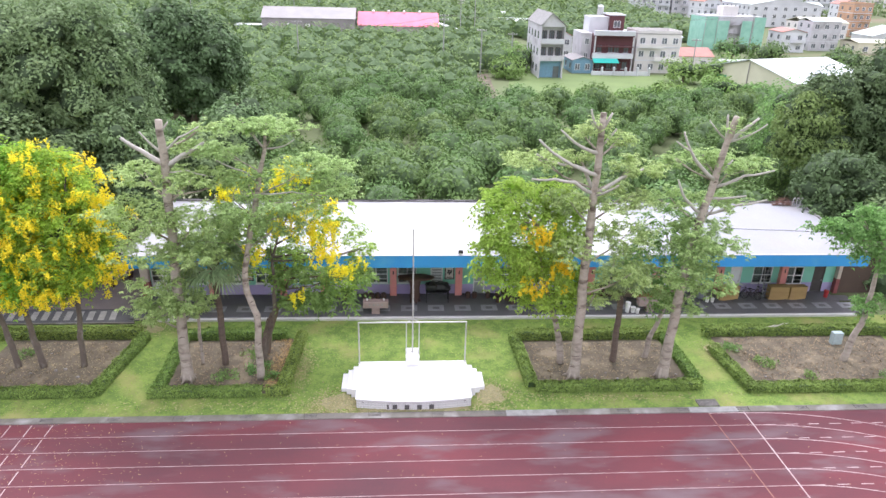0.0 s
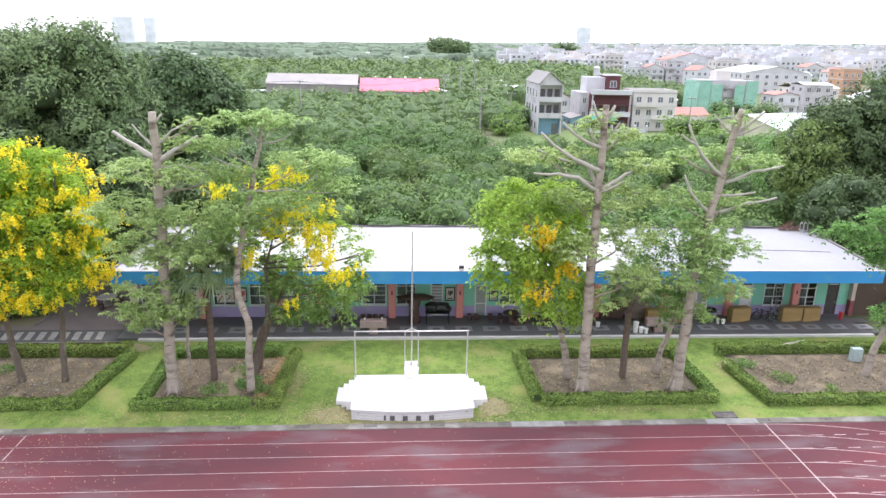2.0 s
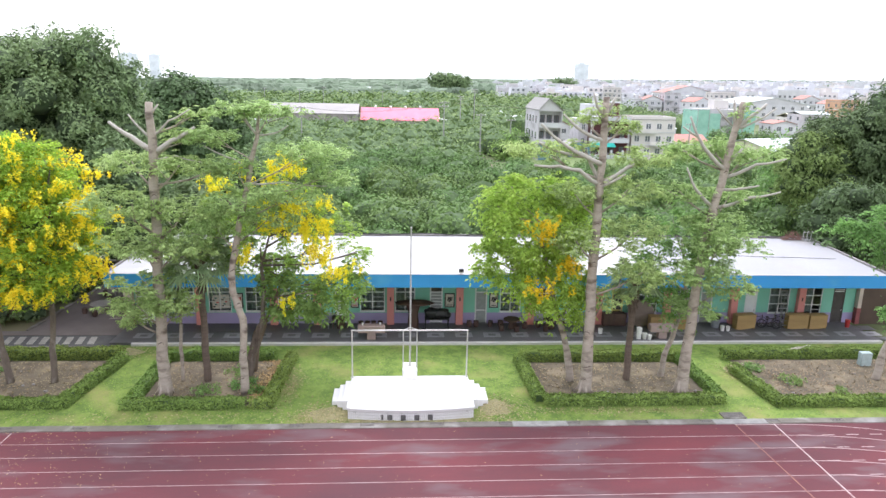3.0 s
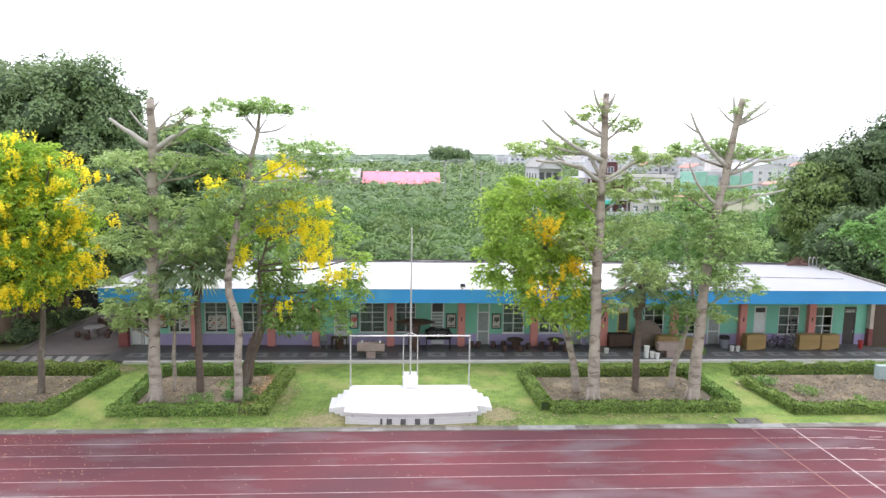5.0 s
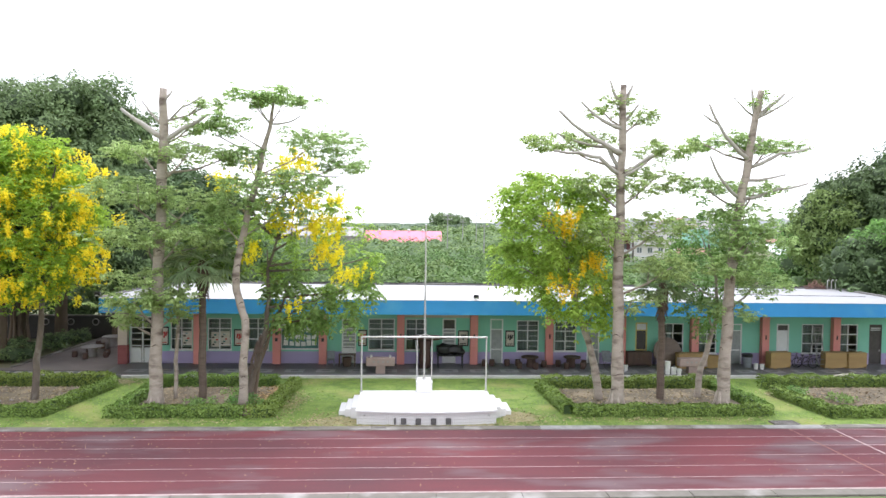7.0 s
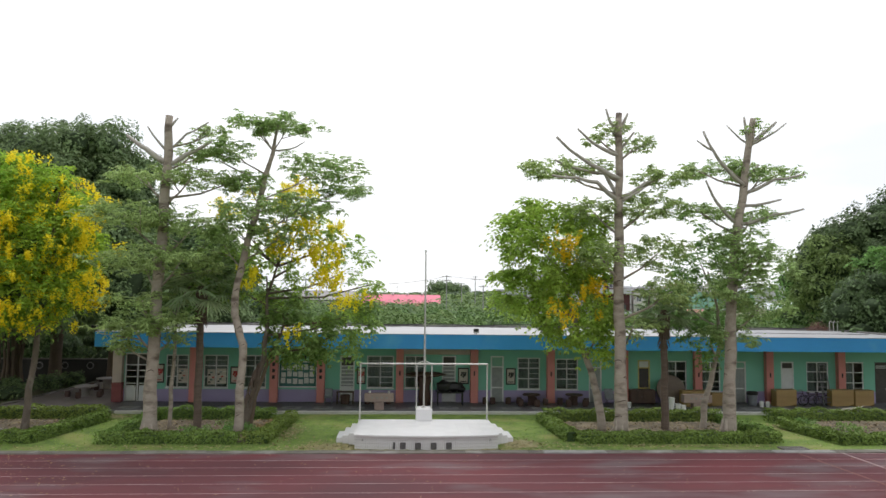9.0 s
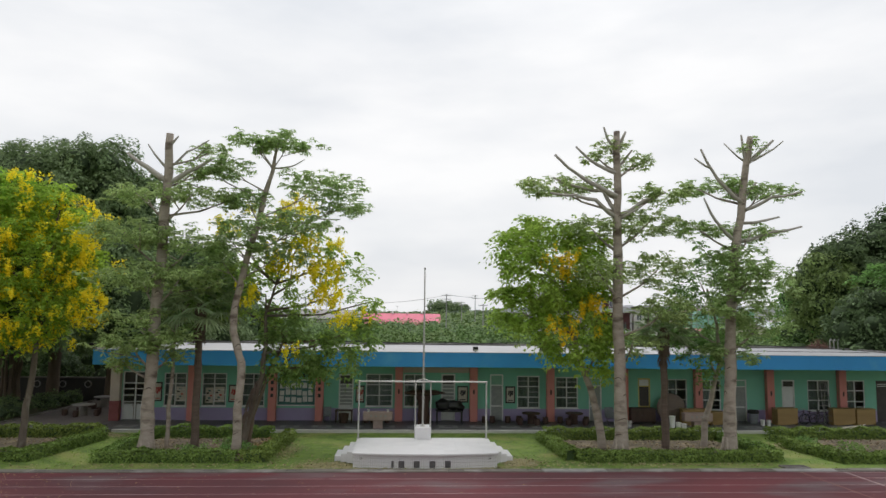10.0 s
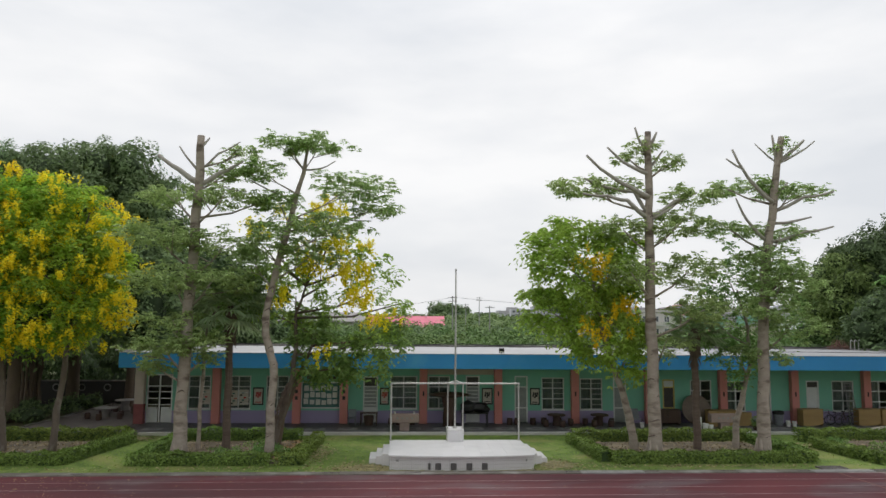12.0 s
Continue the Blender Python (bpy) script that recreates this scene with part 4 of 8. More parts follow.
def roof_bay(x0, x1, nx, coat, label):
    g = Geo(B)
    for i in range(nx + 1):
        x = x0 + (x1 - x0) * i / nx
        for j, y in enumerate((EAVE + 0.1, 17.0, 21.0, BACK)):
            bent = (SKEW * (y - EAVE) if x1 == XR else 0.0) * i / nx
            g.v.append(tuple(Vector((x + bent, y, ROOF - 0.03 + 0.03 * j / 3 + 0.012 * math.sin(i * 1.7 + j * 2.3))) + g.off))
    g.f = [(4 * i + j, 4 * i + 4 + j, 4 * i + 5 + j, 4 * i + 1 + j) for i in range(nx) for j in range(3)]
    return part("roof", g, coat, school, label)


roof_bay(XL - 0.2, 18.0, 30, roof_white, "white coated flat roof with grey stains")
roof_bay(18.0, XR, 12, roof_grey, "greyer roof coating")
part("fascia", Geo(B).box(XL - 0.3, XR + 0.1, EAVE - 0.02, EAVE + 0.1, SOFFIT - 0.03, ROOF - 0.005, 0.012), fascia_blue, school, "deep sky-blue fascia board")
part("fascia_side", Geo(B).box(XL - 0.3, XL - 0.2, EAVE + 0.105, BACK, SOFFIT - 0.03, ROOF + 0.005, 0.012), fascia_blue, school)
part("fascia_side", aslant(XR, XR + 0.1, EAVE + 0.105, BACK, SOFFIT - 0.03, ROOF + 0.005), roof_edge, school)
part("roof_coping", Geo(B).box(XL - 0.3, XR + 0.1, EAVE - 0.03, EAVE + 0.14, ROOF, ROOF + 0.035, 0.01), roof_white, school)
part("back_upstand", Geo(B).box(XL - 0.3, XR + 0.1 + SKEW * (BACK - EAVE), BACK - 0.05, BACK + 0.12, SOFFIT, ROOF + 0.16, 0.02), roof_edge, school, "dark weathered rear upstand")
part("side_upstand", aslant(XR - 0.05, XR + 0.12, EAVE + 0.2, BACK - 0.06, ROOF - 0.02, ROOF + 0.12), roof_edge, school)
part("side_upstand", Geo(B).box(XL - 0.31, XL - 0.15, EAVE + 0.2, BACK - 0.06, ROOF - 0.02, ROOF + 0.12, 0.02), roof_edge, school)
cable = [(XL + i * 1.35, BACK - 0.1 + 0.06 * math.sin(i), ROOF + 0.2 + 0.05 * math.sin(1.3 * i)) for i in range(41)]
part("roof_cable", Geo(B).tube(cable, 0.03, 6), rubber, school)
part("roof_cable", Geo(B).tube([(20 + i * 1.4, 19.5 - 0.14 * i + 0.05 * math.sin(2 * i), ROOF + 0.04) for i in range(10)], 0.018, 5), rubber, school)
for x, rz in ((3.5, 0), (-20.0, 20)):
    lamp = thing("floodlight", (x, EAVE + 0.1, ROOF + 0.03), "black floodlight mounted on the roof edge", "floodlight", "roof floodlights")
    part("housing", Geo().box(-0.16, 0.16, -0.12, 0.08, 0.08, 0.36, 0.02), black_cover, lamp)
    part("lens", Geo().box(-0.12, 0.12, -0.128, -0.121, 0.10, 0.17), plastic_white, lamp, "pale glass lens")
    part("bracket", Geo().tube([(0, 0.02, 0), (0, 0.02, 0.1)], 0.025, 6), iron, lamp)
vent_pipe = thing("roof_pipes", (33.7, 24.4, ROOF), "bent metal vent pipes on the roof", "pipe")
for i in range(3):
    part("pipe", Geo().tube([(0.34 * i, 0, 0), (0.34 * i, 0, 0.7), (0.34 * i + 0.09, 0, 0.82), (0.34 * i + 0.2, 0, 0.7)], 0.04, 8), steel, vent_pipe)
pile = thing("dry_branches", (32.95, 24.7, ROOF + 0.01), "heap of dry reddish-brown branches on the roof's rear edge", "branches")
for k in range(46):
    a, q = rng.uniform(0, 6.283), rng.uniform(0.25, 0.8)
    cx, cz = rng.uniform(-0.75, 0.75), rng.uniform(0.05, 0.3)
    ex = Vector((q * math.cos(a), 0.3 * q * math.sin(a), rng.uniform(0.05, 0.6)))
    p0 = Vector((cx, rng.uniform(-0.15, 0.2), cz))
    part("branch", Geo().tube([p0 - Vector((0.6 * math.cos(a), 0.2 * math.sin(a), 0)) * q, p0, p0 + ex], [0.02, 0.026, 0.008], 4), dry_wood, pile)
part("base_branches", Geo().tube([(-0.95, 0, 0.03), (0, 0.1, 0.05), (0.95, 0, 0.03)], 0.035, 5).tube([(-0.8, 0.15, 0.03), (0.2, -0.1, 0.06), (0.9, 0.12, 0.03)], 0.03, 5), dry_wood, pile)
# pilasters, with lettering that cannot be read drawn as bars
for x, mat in ((-14.88, 1), (-9.65, 1), (-6.55, 1), (-1.28, 1), (3.75, 1), (9.0, 1), (14.1, 1), (19.3, 1), (24.4, 1), (29.6, 1)):
    p = part("pilaster", Geo(B).box(x - 0.26, x + 0.26, BY - 0.38, BY - 0.003, FLOOR, SOFFIT, 0.012), pilaster_pink, school, "salmon pink painted pilaster")
    if x in (-9.65, -6.55):
        for k in range(4):
            part("letter_bar", Geo(B).box(x - 0.09, x + 0.09, BY - 0.395, BY - 0.381, 2.55 - 0.42 * k, 2.78 - 0.42 * k, 0.003), ink, p)
    elif x > -2:
        part("plaque", Geo(B).box(x - 0.05, x + 0.05, BY - 0.395, BY - 0.381, 1.55, 1.85, 0.003), ink, p)
for x, w in ((XL - 0.15, 0.3), (XR + 0.45, 0.15)):
    part("corner_column", Geo(B).box(x - w, x + w, BY - 0.4, BY - 0.003, 1.0, SOFFIT, 0.012), column_beige, school, "beige corner column")
    part("column_base", Geo(B).box(x - w - 0.01, x + w + 0.01, BY - 0.41, BY - 0.003, FLOOR, 0.995, 0.012), column_red, school, "dark red column base")
part("end_wall", Geo(B).box(34.35, 38.0, BY + 0.1, BY + 0.3, FLOOR - 0.2, 3.0), wall_end, school, "dark brown wall beyond the corner column")
part("ceiling_beam", Geo(B).box(-1.0, 3.45, BY - 0.3, BY - 0.003, 2.95, 3.3, 0.01), column_beige, school, "pinkish beam above the entrance")


def bars(name, x0, x1, z0, z1, cols, rows_, mat, parent, y, w=0.06, d=0.05):
    g = Geo(B)
    for i in range(cols + 1):
        x = x0 + (x1 - x0) * i / cols
        a, b = (x, x + w) if i == 0 else ((x - w, x) if i == cols else (x - w / 2, x + w / 2))
        g.box(a, b, y, y + d, z0, z1)
    for k in rows_:
        z = z0 + (z1 - z0) * k
        a, b = (z, z + w) if k == 0 else ((z - w, z) if k == 1 else (z - w / 2, z + w / 2))
        for i in range(cols):
            p0 = x0 + (x1 - x0) * i / cols + (w if i == 0 else w / 2)
            p1 = x0 + (x1 - x0) * (i + 1) / cols - (w if i == cols - 1 else w / 2)
            g.box(p0, p1, y + 0.002, y + d - 0.002, a, b)
    return part(name, g, mat, parent)


def window(x0, x1, z0, z1):
    w = part("window", Geo(B).box(x0 - 0.03, x1 + 0.03, BY - 0.06, BY - 0.003, z0 - 0.05, z0 + 0.005, 0.005), frame_white, school, "white aluminium window with horizontal bars")
    bars("window_frame", x0, x1, z0, z1, 2, (0, 0.34, 0.67, 1), frame_white, w, BY + 0.03, 0.068)
    for k in (0.17, 0.5, 0.84) if x1 < 12 else (0.17,):
        z = z0 + (z1 - z0) * k
        part("security_bar", Geo(B).box((x0 + x1) / 2 + 0.03 if k < 0.8 else x0 + 0.07, x1 - 0.07, BY + 0.005, BY + 0.02, z - 0.014, z + 0.014), frame_white, w)
    for i in range(2):
        a = x0 + (x1 - x0) * i / 2 + 0.05
        pane = part("pane", Geo(B).box(a, a + (x1 - x0) / 2 - 0.1, BY + 0.05, BY + 0.056, z0 + 0.05, z1 - 0.05), GLASS, w)
        pane.visible_shadow = False
    g = Geo(B)
    n = 14
    for i in range(n):
        a, b = x0 + 0.05 + (x1 - x0 - 0.1) * i / n, x0 + 0.05 + (x1 - x0 - 0.1) * (i + 1) / n
        ya, yb = BY + 0.26 + 0.03 * (i % 2), BY + 0.26 + 0.03 * ((i + 1) % 2)
        g.add([(a, ya, z0 + 0.1), (b, yb, z0 + 0.1), (b, yb, z1 - 0.02), (a, ya, z1 - 0.02)], [(0, 1, 2, 3)])
    # half a curtain added here to lift the black panes to grey
    if x1 > 12:
        g.f = g.f[: n // 2 + 1]
    part("curtain", g, curtain_grey, w, "grey curtain behind the glass")


def door(x0, x1, z0, z1, kind):
    lab = {"double": "white framed glazed double door", "louvre": "white louvred door with dark transom", "screen": "white framed screen door with transom", "yellow": "yellow framed door with dark screen",
           "white": "plain white door with dark transom", "dark": "dark brown screen door"}[kind]
    fr = frame_yellow if kind == "yellow" else (door_dark if kind == "dark" else frame_white)
    zt = min(z0 + 2.35, z1 - 0.4)
    d = part("door", Geo(B).box(x0, x1, BY - 0.02, BY + 0.16, z0, z0 + 0.03), floor_mid, school, lab)
    leafs = 2 if kind == "double" else 1
    if kind == "dark":
        for k in range(2):
            part("louvre_bar", Geo(B).box(x0 + 0.09, x1 - 0.09, BY + 0.02, BY + 0.045, zt + 0.1 + 0.13 * k, zt + 0.15 + 0.13 * k), frame_white, d, "white transom bar")
    bars("door_frame", x0, x1, z0 + 0.03, z1, leafs, (1,), fr, d, BY + 0.01, 0.09, 0.08)
    part("transom_bar", Geo(B).box(x0 + 0.09, x1 - 0.09, BY + 0.012, BY + 0.088, zt, zt + 0.07), fr, d)
    part("transom", Geo(B).box(x0 + 0.09, x1 - 0.09, BY + 0.05, BY + 0.065, zt + 0.07, z1 - 0.09), transom_green if kind == "screen" else (frame_white if kind == "yellow" else door_dark), d)
    for i in range(leafs):
        a = x0 + (x1 - x0) * i / leafs + 0.1
        b = x0 + (x1 - x0) * (i + 1) / leafs - 0.1
        zm = z0 + 0.95
        if kind == "white":
            part("leaf", Geo(B).box(a, b, BY + 0.03, BY + 0.07, z0 + 0.04, zt, 0.006), door_white, d)
        else:
            part("lower_panel", Geo(B).box(a, b, BY + 0.035, BY + 0.06, z0 + 0.04, zm), door_dark if kind in ("dark", "yellow") else (door_white if kind in ("louvre", "double") else door_screen), d)
            part("mid_rail", Geo(B).box(a, b, BY + 0.025, BY + 0.075, zm, zm + 0.09), fr, d)
            upper = part("upper_panel", Geo(B).box(a, b, BY + 0.04, BY + 0.046, zm + 0.09, zt), door_dark if kind in ("dark", "yellow") else (GLASS if kind == "double" else door_screen), d)
            if kind in ("louvre", "double"):
                for k in range(5 if kind == "louvre" else 3):
                    z = zm + 0.2 + (0.24 if kind == "louvre" else 0.42) * k
                    part("louvre_bar", Geo(B).box(a, b, BY + 0.02, BY + 0.038, z, z + 0.06), frame_white, d)
        part("door_handle", Geo(B).box(b - 0.08, b - 0.04, BY - 0.02, BY + 0.024, zm - 0.04, zm + 0.12, 0.008), steel, d, "small metal handle")


for x0, x1, z0, z1, kind in OPEN:
    if kind == "window":
        window(x0, x1, z0, z1)
    else:
        door(x0, x1, z0, z1, kind)


def poster(x0, x1, z0, z1, mat, label):
    p = thing("framed_poster", ((x0 + x1) / 2, BY - 0.004, z0), label, "poster", "posters on the wall")
    w, h = (x1 - x0) / 2, z1 - z0
    part("backing", Geo().box(-w, w, -0.025, 0, 0, h, 0.004), ink, p)
    part("print", Geo().box(-w + 0.08, w - 0.08, -0.031, -0.026, 0.09, h - 0.09), paper, p)
    for k in range(3):
        part("picture_shape", Geo().tube([(-0.14 + 0.12 * k, -0.036, h * 0.5 - 0.1 * (k % 2)), (-0.08 + 0.12 * k, -0.036, h * 0.66 - 0.12 * (k % 2)), (-0.12 + 0.14 * k, -0.036, h * 0.74)], [0.07, 0.05, 0.06], 7), mat, p)
    part("caption_bar", Geo().box(-w * 0.55, w * 0.55, -0.037, -0.032, 0.16, 0.22), mat, p)


poster(-4.18, -3.58, 0.92, 2.05, paper_red, "cream poster with red picture in a dark frame on the wall")
poster(2.66, 3.4, 0.95, 2.05, ink, "cream poster in a dark frame on the wall")
poster(5.95, 6.62, 0.92, 2.05, ink, "cream poster in a dark frame on the wall")
poster(-12.55, -11.85, 0.9, 2.05, paper_red, "cream poster with red picture in a dark frame on the wall")
poster(-17.45, -16.85, 0.95, 2.2, paper_red, "pale notice in a dark frame on the wall")
for x, z, w, h in ((-15.95, 0.95, 0.62, 0.95), (-14.05, 0.85, 0.5, 1.0), (-13.45, 0.9, 0.62, 1.0)):
    wp = thing("window_poster", (x, BY + 0.024, z), "pale printed poster hung against the window", "poster", "posters in the windows")
    part("sheet", Geo().box(0, w, -0.006, 0, 0, h), paper, wp)
    for k in range(5):
        part("print_block", Geo().box(0.05 + 0.12 * (k % 3), 0.05 + 0.12 * (k % 3) + 0.16, -0.009, -0.006, 0.1 + 0.16 * k, 0.2 + 0.16 * k), (ink, board_green, paper_red)[k % 3], wp)
band = thing("wall_lettering", (1.3, BY - 0.004, 2.98), "beige band with small dark bars of writing above the windows", "sign")
part("band", Geo().box(-1.75, 1.75, -0.012, 0, 0, 0.3, 0.003), column_beige, band)
for k in range(9):
    part("letter_bar", Geo().box(-1.5 + 0.34 * k, -1.3 + 0.34 * k, -0.02, -0.012, 0.07, 0.23), ink, band)
nb = thing("notice_board", (-8.1, BY - 0.004, 0.74), "green notice board with pinned papers and dark bars above", "notice board")
part("panel", Geo().box(-1.22, 1.22, -0.03, 0, 0, 1.62, 0.005), board_green, nb)
part("frame", Geo().box(-1.3, 1.3, -0.045, -0.031, -0.06, 0.02).box(-1.3, 1.3, -0.045, -0.031, 1.6, 1.68).box(-1.3, -1.22, -0.045, -0.031, 0.02, 1.6).box(1.22, 1.3, -0.045, -0.031, 0.02, 1.6), frame_white, nb)
for i in range(6):
    for j in range(3):
        x, z = -1.12 + 0.385 * i + 0.03 * math.sin(7 * i + j), 0.2 + 0.45 * j + 0.03 * math.cos(5 * i + 2 * j)
        part("paper", Geo().box(x, x + 0.3, -0.036, -0.031, z, z + 0.36 - 0.06 * ((i + j) % 2)), paper_white, nb)
for i in range(5):
    part("title_bar", Geo().box(-0.95 + 0.42 * i, -0.72 + 0.42 * i, -0.012, 0, 1.84, 2.06, 0.003), ink, nb)

# ---- corridor ----
corridor = thing("corridor_floor", (7, 15.5, FLOOR - 0.2), "dark tiled corridor floor with grey inlays", "floor", kind="structure")
C = (-7, -15.5, -FLOOR + 0.2)
part("floor_slab", Geo(C).box(XL - 0.3, XR, 13.5, BY, FLOOR - 0.25, FLOOR - 0.004), floor_dark, corridor)
part("edge_strip", Geo(C).box(XL + 1.2, XR, 13.22, 13.497, FLOOR - 0.25, FLOOR + 0.02, 0.012), slab_edge, corridor, "pale concrete edge strip")
part("edge_step", Geo(C).box(XL + 1.2, XR, 13.02, 13.215, FLOOR - 0.3, FLOOR - 0.16, 0.012), soil, corridor)
for k in range(27):
    x = XL + 1.5 + 2.0 * k
    t = part("inlay", Geo(C).prism([(x - 0.6, 14.35), (x + 0.6, 14.35), (x + 0.6, 15.25), (x - 0.6, 15.25)], FLOOR - 0.004, FLOOR + 0.004), floor_light, corridor)
    part("inlay_centre", Geo(C).box(x - 0.25, x + 0.25, 14.62, 14.98, FLOOR + 0.004, FLOOR + 0.008), floor_mid, t)
    for s in (0, 1):
        part("tile", Geo(C).box(x - 0.98 + s * 1.0, x - 0.02 + s * 1.0, 15.55, 16.5, FLOOR - 0.004, FLOOR + 0.002), floor_dark, corridor)
        part("tile", Geo(C).box(x - 0.98 + s * 1.0, x - 0.02 + s * 1.0, 13.55, 14.2, FLOOR - 0.004, FLOOR + 0.002), floor_dark, corridor)


def stone_bench(x, y):
    t = thing("stone_table", (x, y, FLOOR), "pinkish granite block table on a short pedestal", "stone table", "granite tables in the corridor")
    part("slab", Geo().box(-0.92, 0.92, -0.28, 0.28, 0.5, 1.02, 0.03), stone_pink, t)
    part("pedestal", Geo().box(-0.3, 0.3, -0.22, 0.22, 0, 0.5, 0.02), stone_pink, t)
    for k in range(4):
        part("letter_bar", Geo().box(-0.5 + 0.3 * k, -0.36 + 0.3 * k, -0.286, -0.281, 0.72, 0.84), stone_grey, t)


stone_bench(-2.55, 14.1)
stone_bench(17.9, 14.1)
for x in (-3.15, -1.95):
    cup = thing("cup", (x, 14.1, FLOOR + 1.02), "small white cup on the granite table", "cup", "white cups")
    part("cup_body", Geo().lathe(0, 0, ((0.055, 0), (0.075, 0.14), (0.062, 0.14), (0.045, 0.03)), 14), plastic_white, cup)


def stool(x, y, z=FLOOR, mat=None, label="brown drum-shaped wooden stool", h=0.42, r=0.19):
    s = thing("drum_stool", (x, y, z), label, "stool", "drum stools")
    part("seat", Geo().lathe(0, 0, ((r * 0.92, h - 0.05), (r, h - 0.03), (r * 0.95, h)), 16), mat or wood_red, s)
    part("barrel", Geo().lathe(0, 0, ((r * 0.85, 0), (r * 1.02, h * 0.35), (r * 1.02, h * 0.6), (r * 0.88, h - 0.05)), 16), mat or wood_red, s)


def round_table(x, y, z=FLOOR, r=0.6, h=0.72, mat=None, label="round dark wooden table on a stump", stools=5, reach=0.95, smat=None):
    t = thing("round_table", (x, y, z), label, "table", "round tables")
    part("tabletop", Geo().lathe(0, 0, ((r * 0.96, h - 0.08), (r, h - 0.06), (r, h - 0.02), (r * 0.97, h)), 24), mat or wood_dark, t)
    part("stump", Geo().lathe(0, 0, ((r * 0.42, 0), (r * 0.36, h * 0.5), (r * 0.42, h - 0.08)), 16), mat or wood_red, t)
    for k in range(stools):
        a = 6.283 * k / stools + x
        stool(x + reach * math.cos(a), y + reach * 0.8 * math.sin(a), z, smat, "squat brown stool beside a round table")


round_table(7.5, 16.1)
round_table(10.4, 16.1)
for i in range(4):
    stool(-3.4 + 0.46 * i, 16.45)
for x in (4.45, 4.95, 6.0):
    stool(x, 16.5)


def desk_table(x, y, w, d, h, mat, label, name="side_table"):
    t = thing(name, (x, y, FLOOR), label, "table")
    part("tabletop", Geo().box(-w / 2, w / 2, -d / 2, d / 2, h - 0.05, h, 0.008), mat, t)
    for sx in (-1, 1):
        for sy in (-1, 1):
            part("leg", Geo().box(sx * (w / 2 - 0.06) - 0.03, sx * (w / 2 - 0.06) + 0.03, sy * (d / 2 - 0.06) - 0.03, sy * (d / 2 - 0.06) + 0.03, 0, h - 0.05), mat, t)
    return t


desk_table(-4.85, 16.3, 1.15, 0.6, 0.82, wood_dark, "dark wooden side table against the wall")
solid("planter_pot", Geo().lathe(0, 0, ((0.26, 0), (0.3, 0.3), (0.33, 0.6), (0.29, 0.6), (0.25, 0.1)), 16), wood_dark, "dark brown cylindrical pot under a table", "pot", loc=(-4.85, 16.3, FLOOR))
seat = thing("grey_chair", (-5.95, 16.35, FLOOR), "grey plastic chair against the purple wall", "chair")
part("seat", Geo().box(-0.25, 0.25, -0.25, 0.25, 0.42, 0.47, 0.015), plastic_grey, seat)
part("backrest", Geo().box(-0.25, 0.25, 0.2, 0.26, 0.47, 0.98, 0.02), plastic_grey, seat)
for sx in (-1, 1):
    for sy in (-1, 1):
        part("leg", Geo().tube([(sx * 0.24, sy * 0.24, 0), (sx * 0.2, sy * 0.2, 0.42)], 0.025, 6), plastic_grey, seat)
# dark root-wood display piece, broad above and narrow below
rootp = thing("root_wood_stand", (0.3, 15.9, FLOOR), "dark carved root-wood stand with a broad flat crown", "wood sculpture")
top = core_geo([(0.1, 0, 2.0, 1.35, 0.6, 0.17, 0)], 1.0, 0.1, 3)
part("crown", top, wood_dark, rootp, smooth=True)
part("stem", Geo().lathe(0.05, 0, ((0.36, 0.05), (0.40, 0.5), (0.34, 1.2), (0.5, 1.85)), 14), wood_red, rootp, smooth=True)
for k in range(5):
    a = 1.256 * k
    part("foot", Geo().tube([(0.05 + 0.25 * math.cos(a), 0.25 * math.sin(a), 0.3), (0.05 + 0.4 * math.cos(a), 0.4 * math.sin(a), 0.0)], [0.1, 0.06], 7), wood_dark, rootp)
desk_table(2.05, 16.0, 1.75, 0.8, 0.86, black_cover, "black table with slim legs in the corridor", "black_table")
cover = core_geo([(-0.42, 0, 0.16, 0.5, 0.42, 0.40, 0), (0.25, 0.05, 0.14, 0.62, 0.44, 0.33, 0), (0.72, 0, 0.0, 0.3, 0.36, 0.24, 0)], 1.0, 0.14, 3)
solid("black_tarpaulin", cover, black_cover, "heap under a black vinyl cover on a table", "covered heap", smooth=True, loc=(2.05, 16.0, FLOOR + 0.86 + 0.2))


def pail(x, y, r, h, mat, label):
    p = thing("bucket", (x, y, FLOOR), label, "bucket", "buckets in the corridor")
    part("pail", Geo().lathe(0, 0, ((r * 0.82, 0), (r, h), (r * 1.06, h), (r * 1.06, h - 0.03), (r, h - 0.03)), 16), mat, p)
    part("lid", Geo().lathe(0, 0, ((r * 0.98, h), (r * 0.98, h + 0.025)), 16), mat, p)


for x, y, r, h in ((16.2, 13.95, 0.19, 0.8), (16.6, 13.9, 0.18, 0.42), (16.9, 13.75, 0.15, 0.36), (13.75, 15.0, 0.16, 0.35), (23.0, 15.5, 0.15, 0.36), (23.4, 15.45, 0.14, 0.34)):
    pail(x, y, r, h, plastic_white, "white plastic bucket with lid on the floor")
pail(12.95, 15.2, 0.14, 0.3, plastic_white, "white plastic bucket with lid on the floor")
pail(33.0, 16.2, 0.18, 0.55, plastic_red, "red plastic bucket beside the end door")
bin_ = thing("rubbish_bin", (22.75, 16.2, FLOOR), "grey rubbish bin lined with a black bag", "bin")
part("bin_body", Geo().lathe(0, 0, ((0.27, 0), (0.34, 0.85), (0.31, 0.85), (0.25, 0.05)), 16), plastic_grey, bin_)
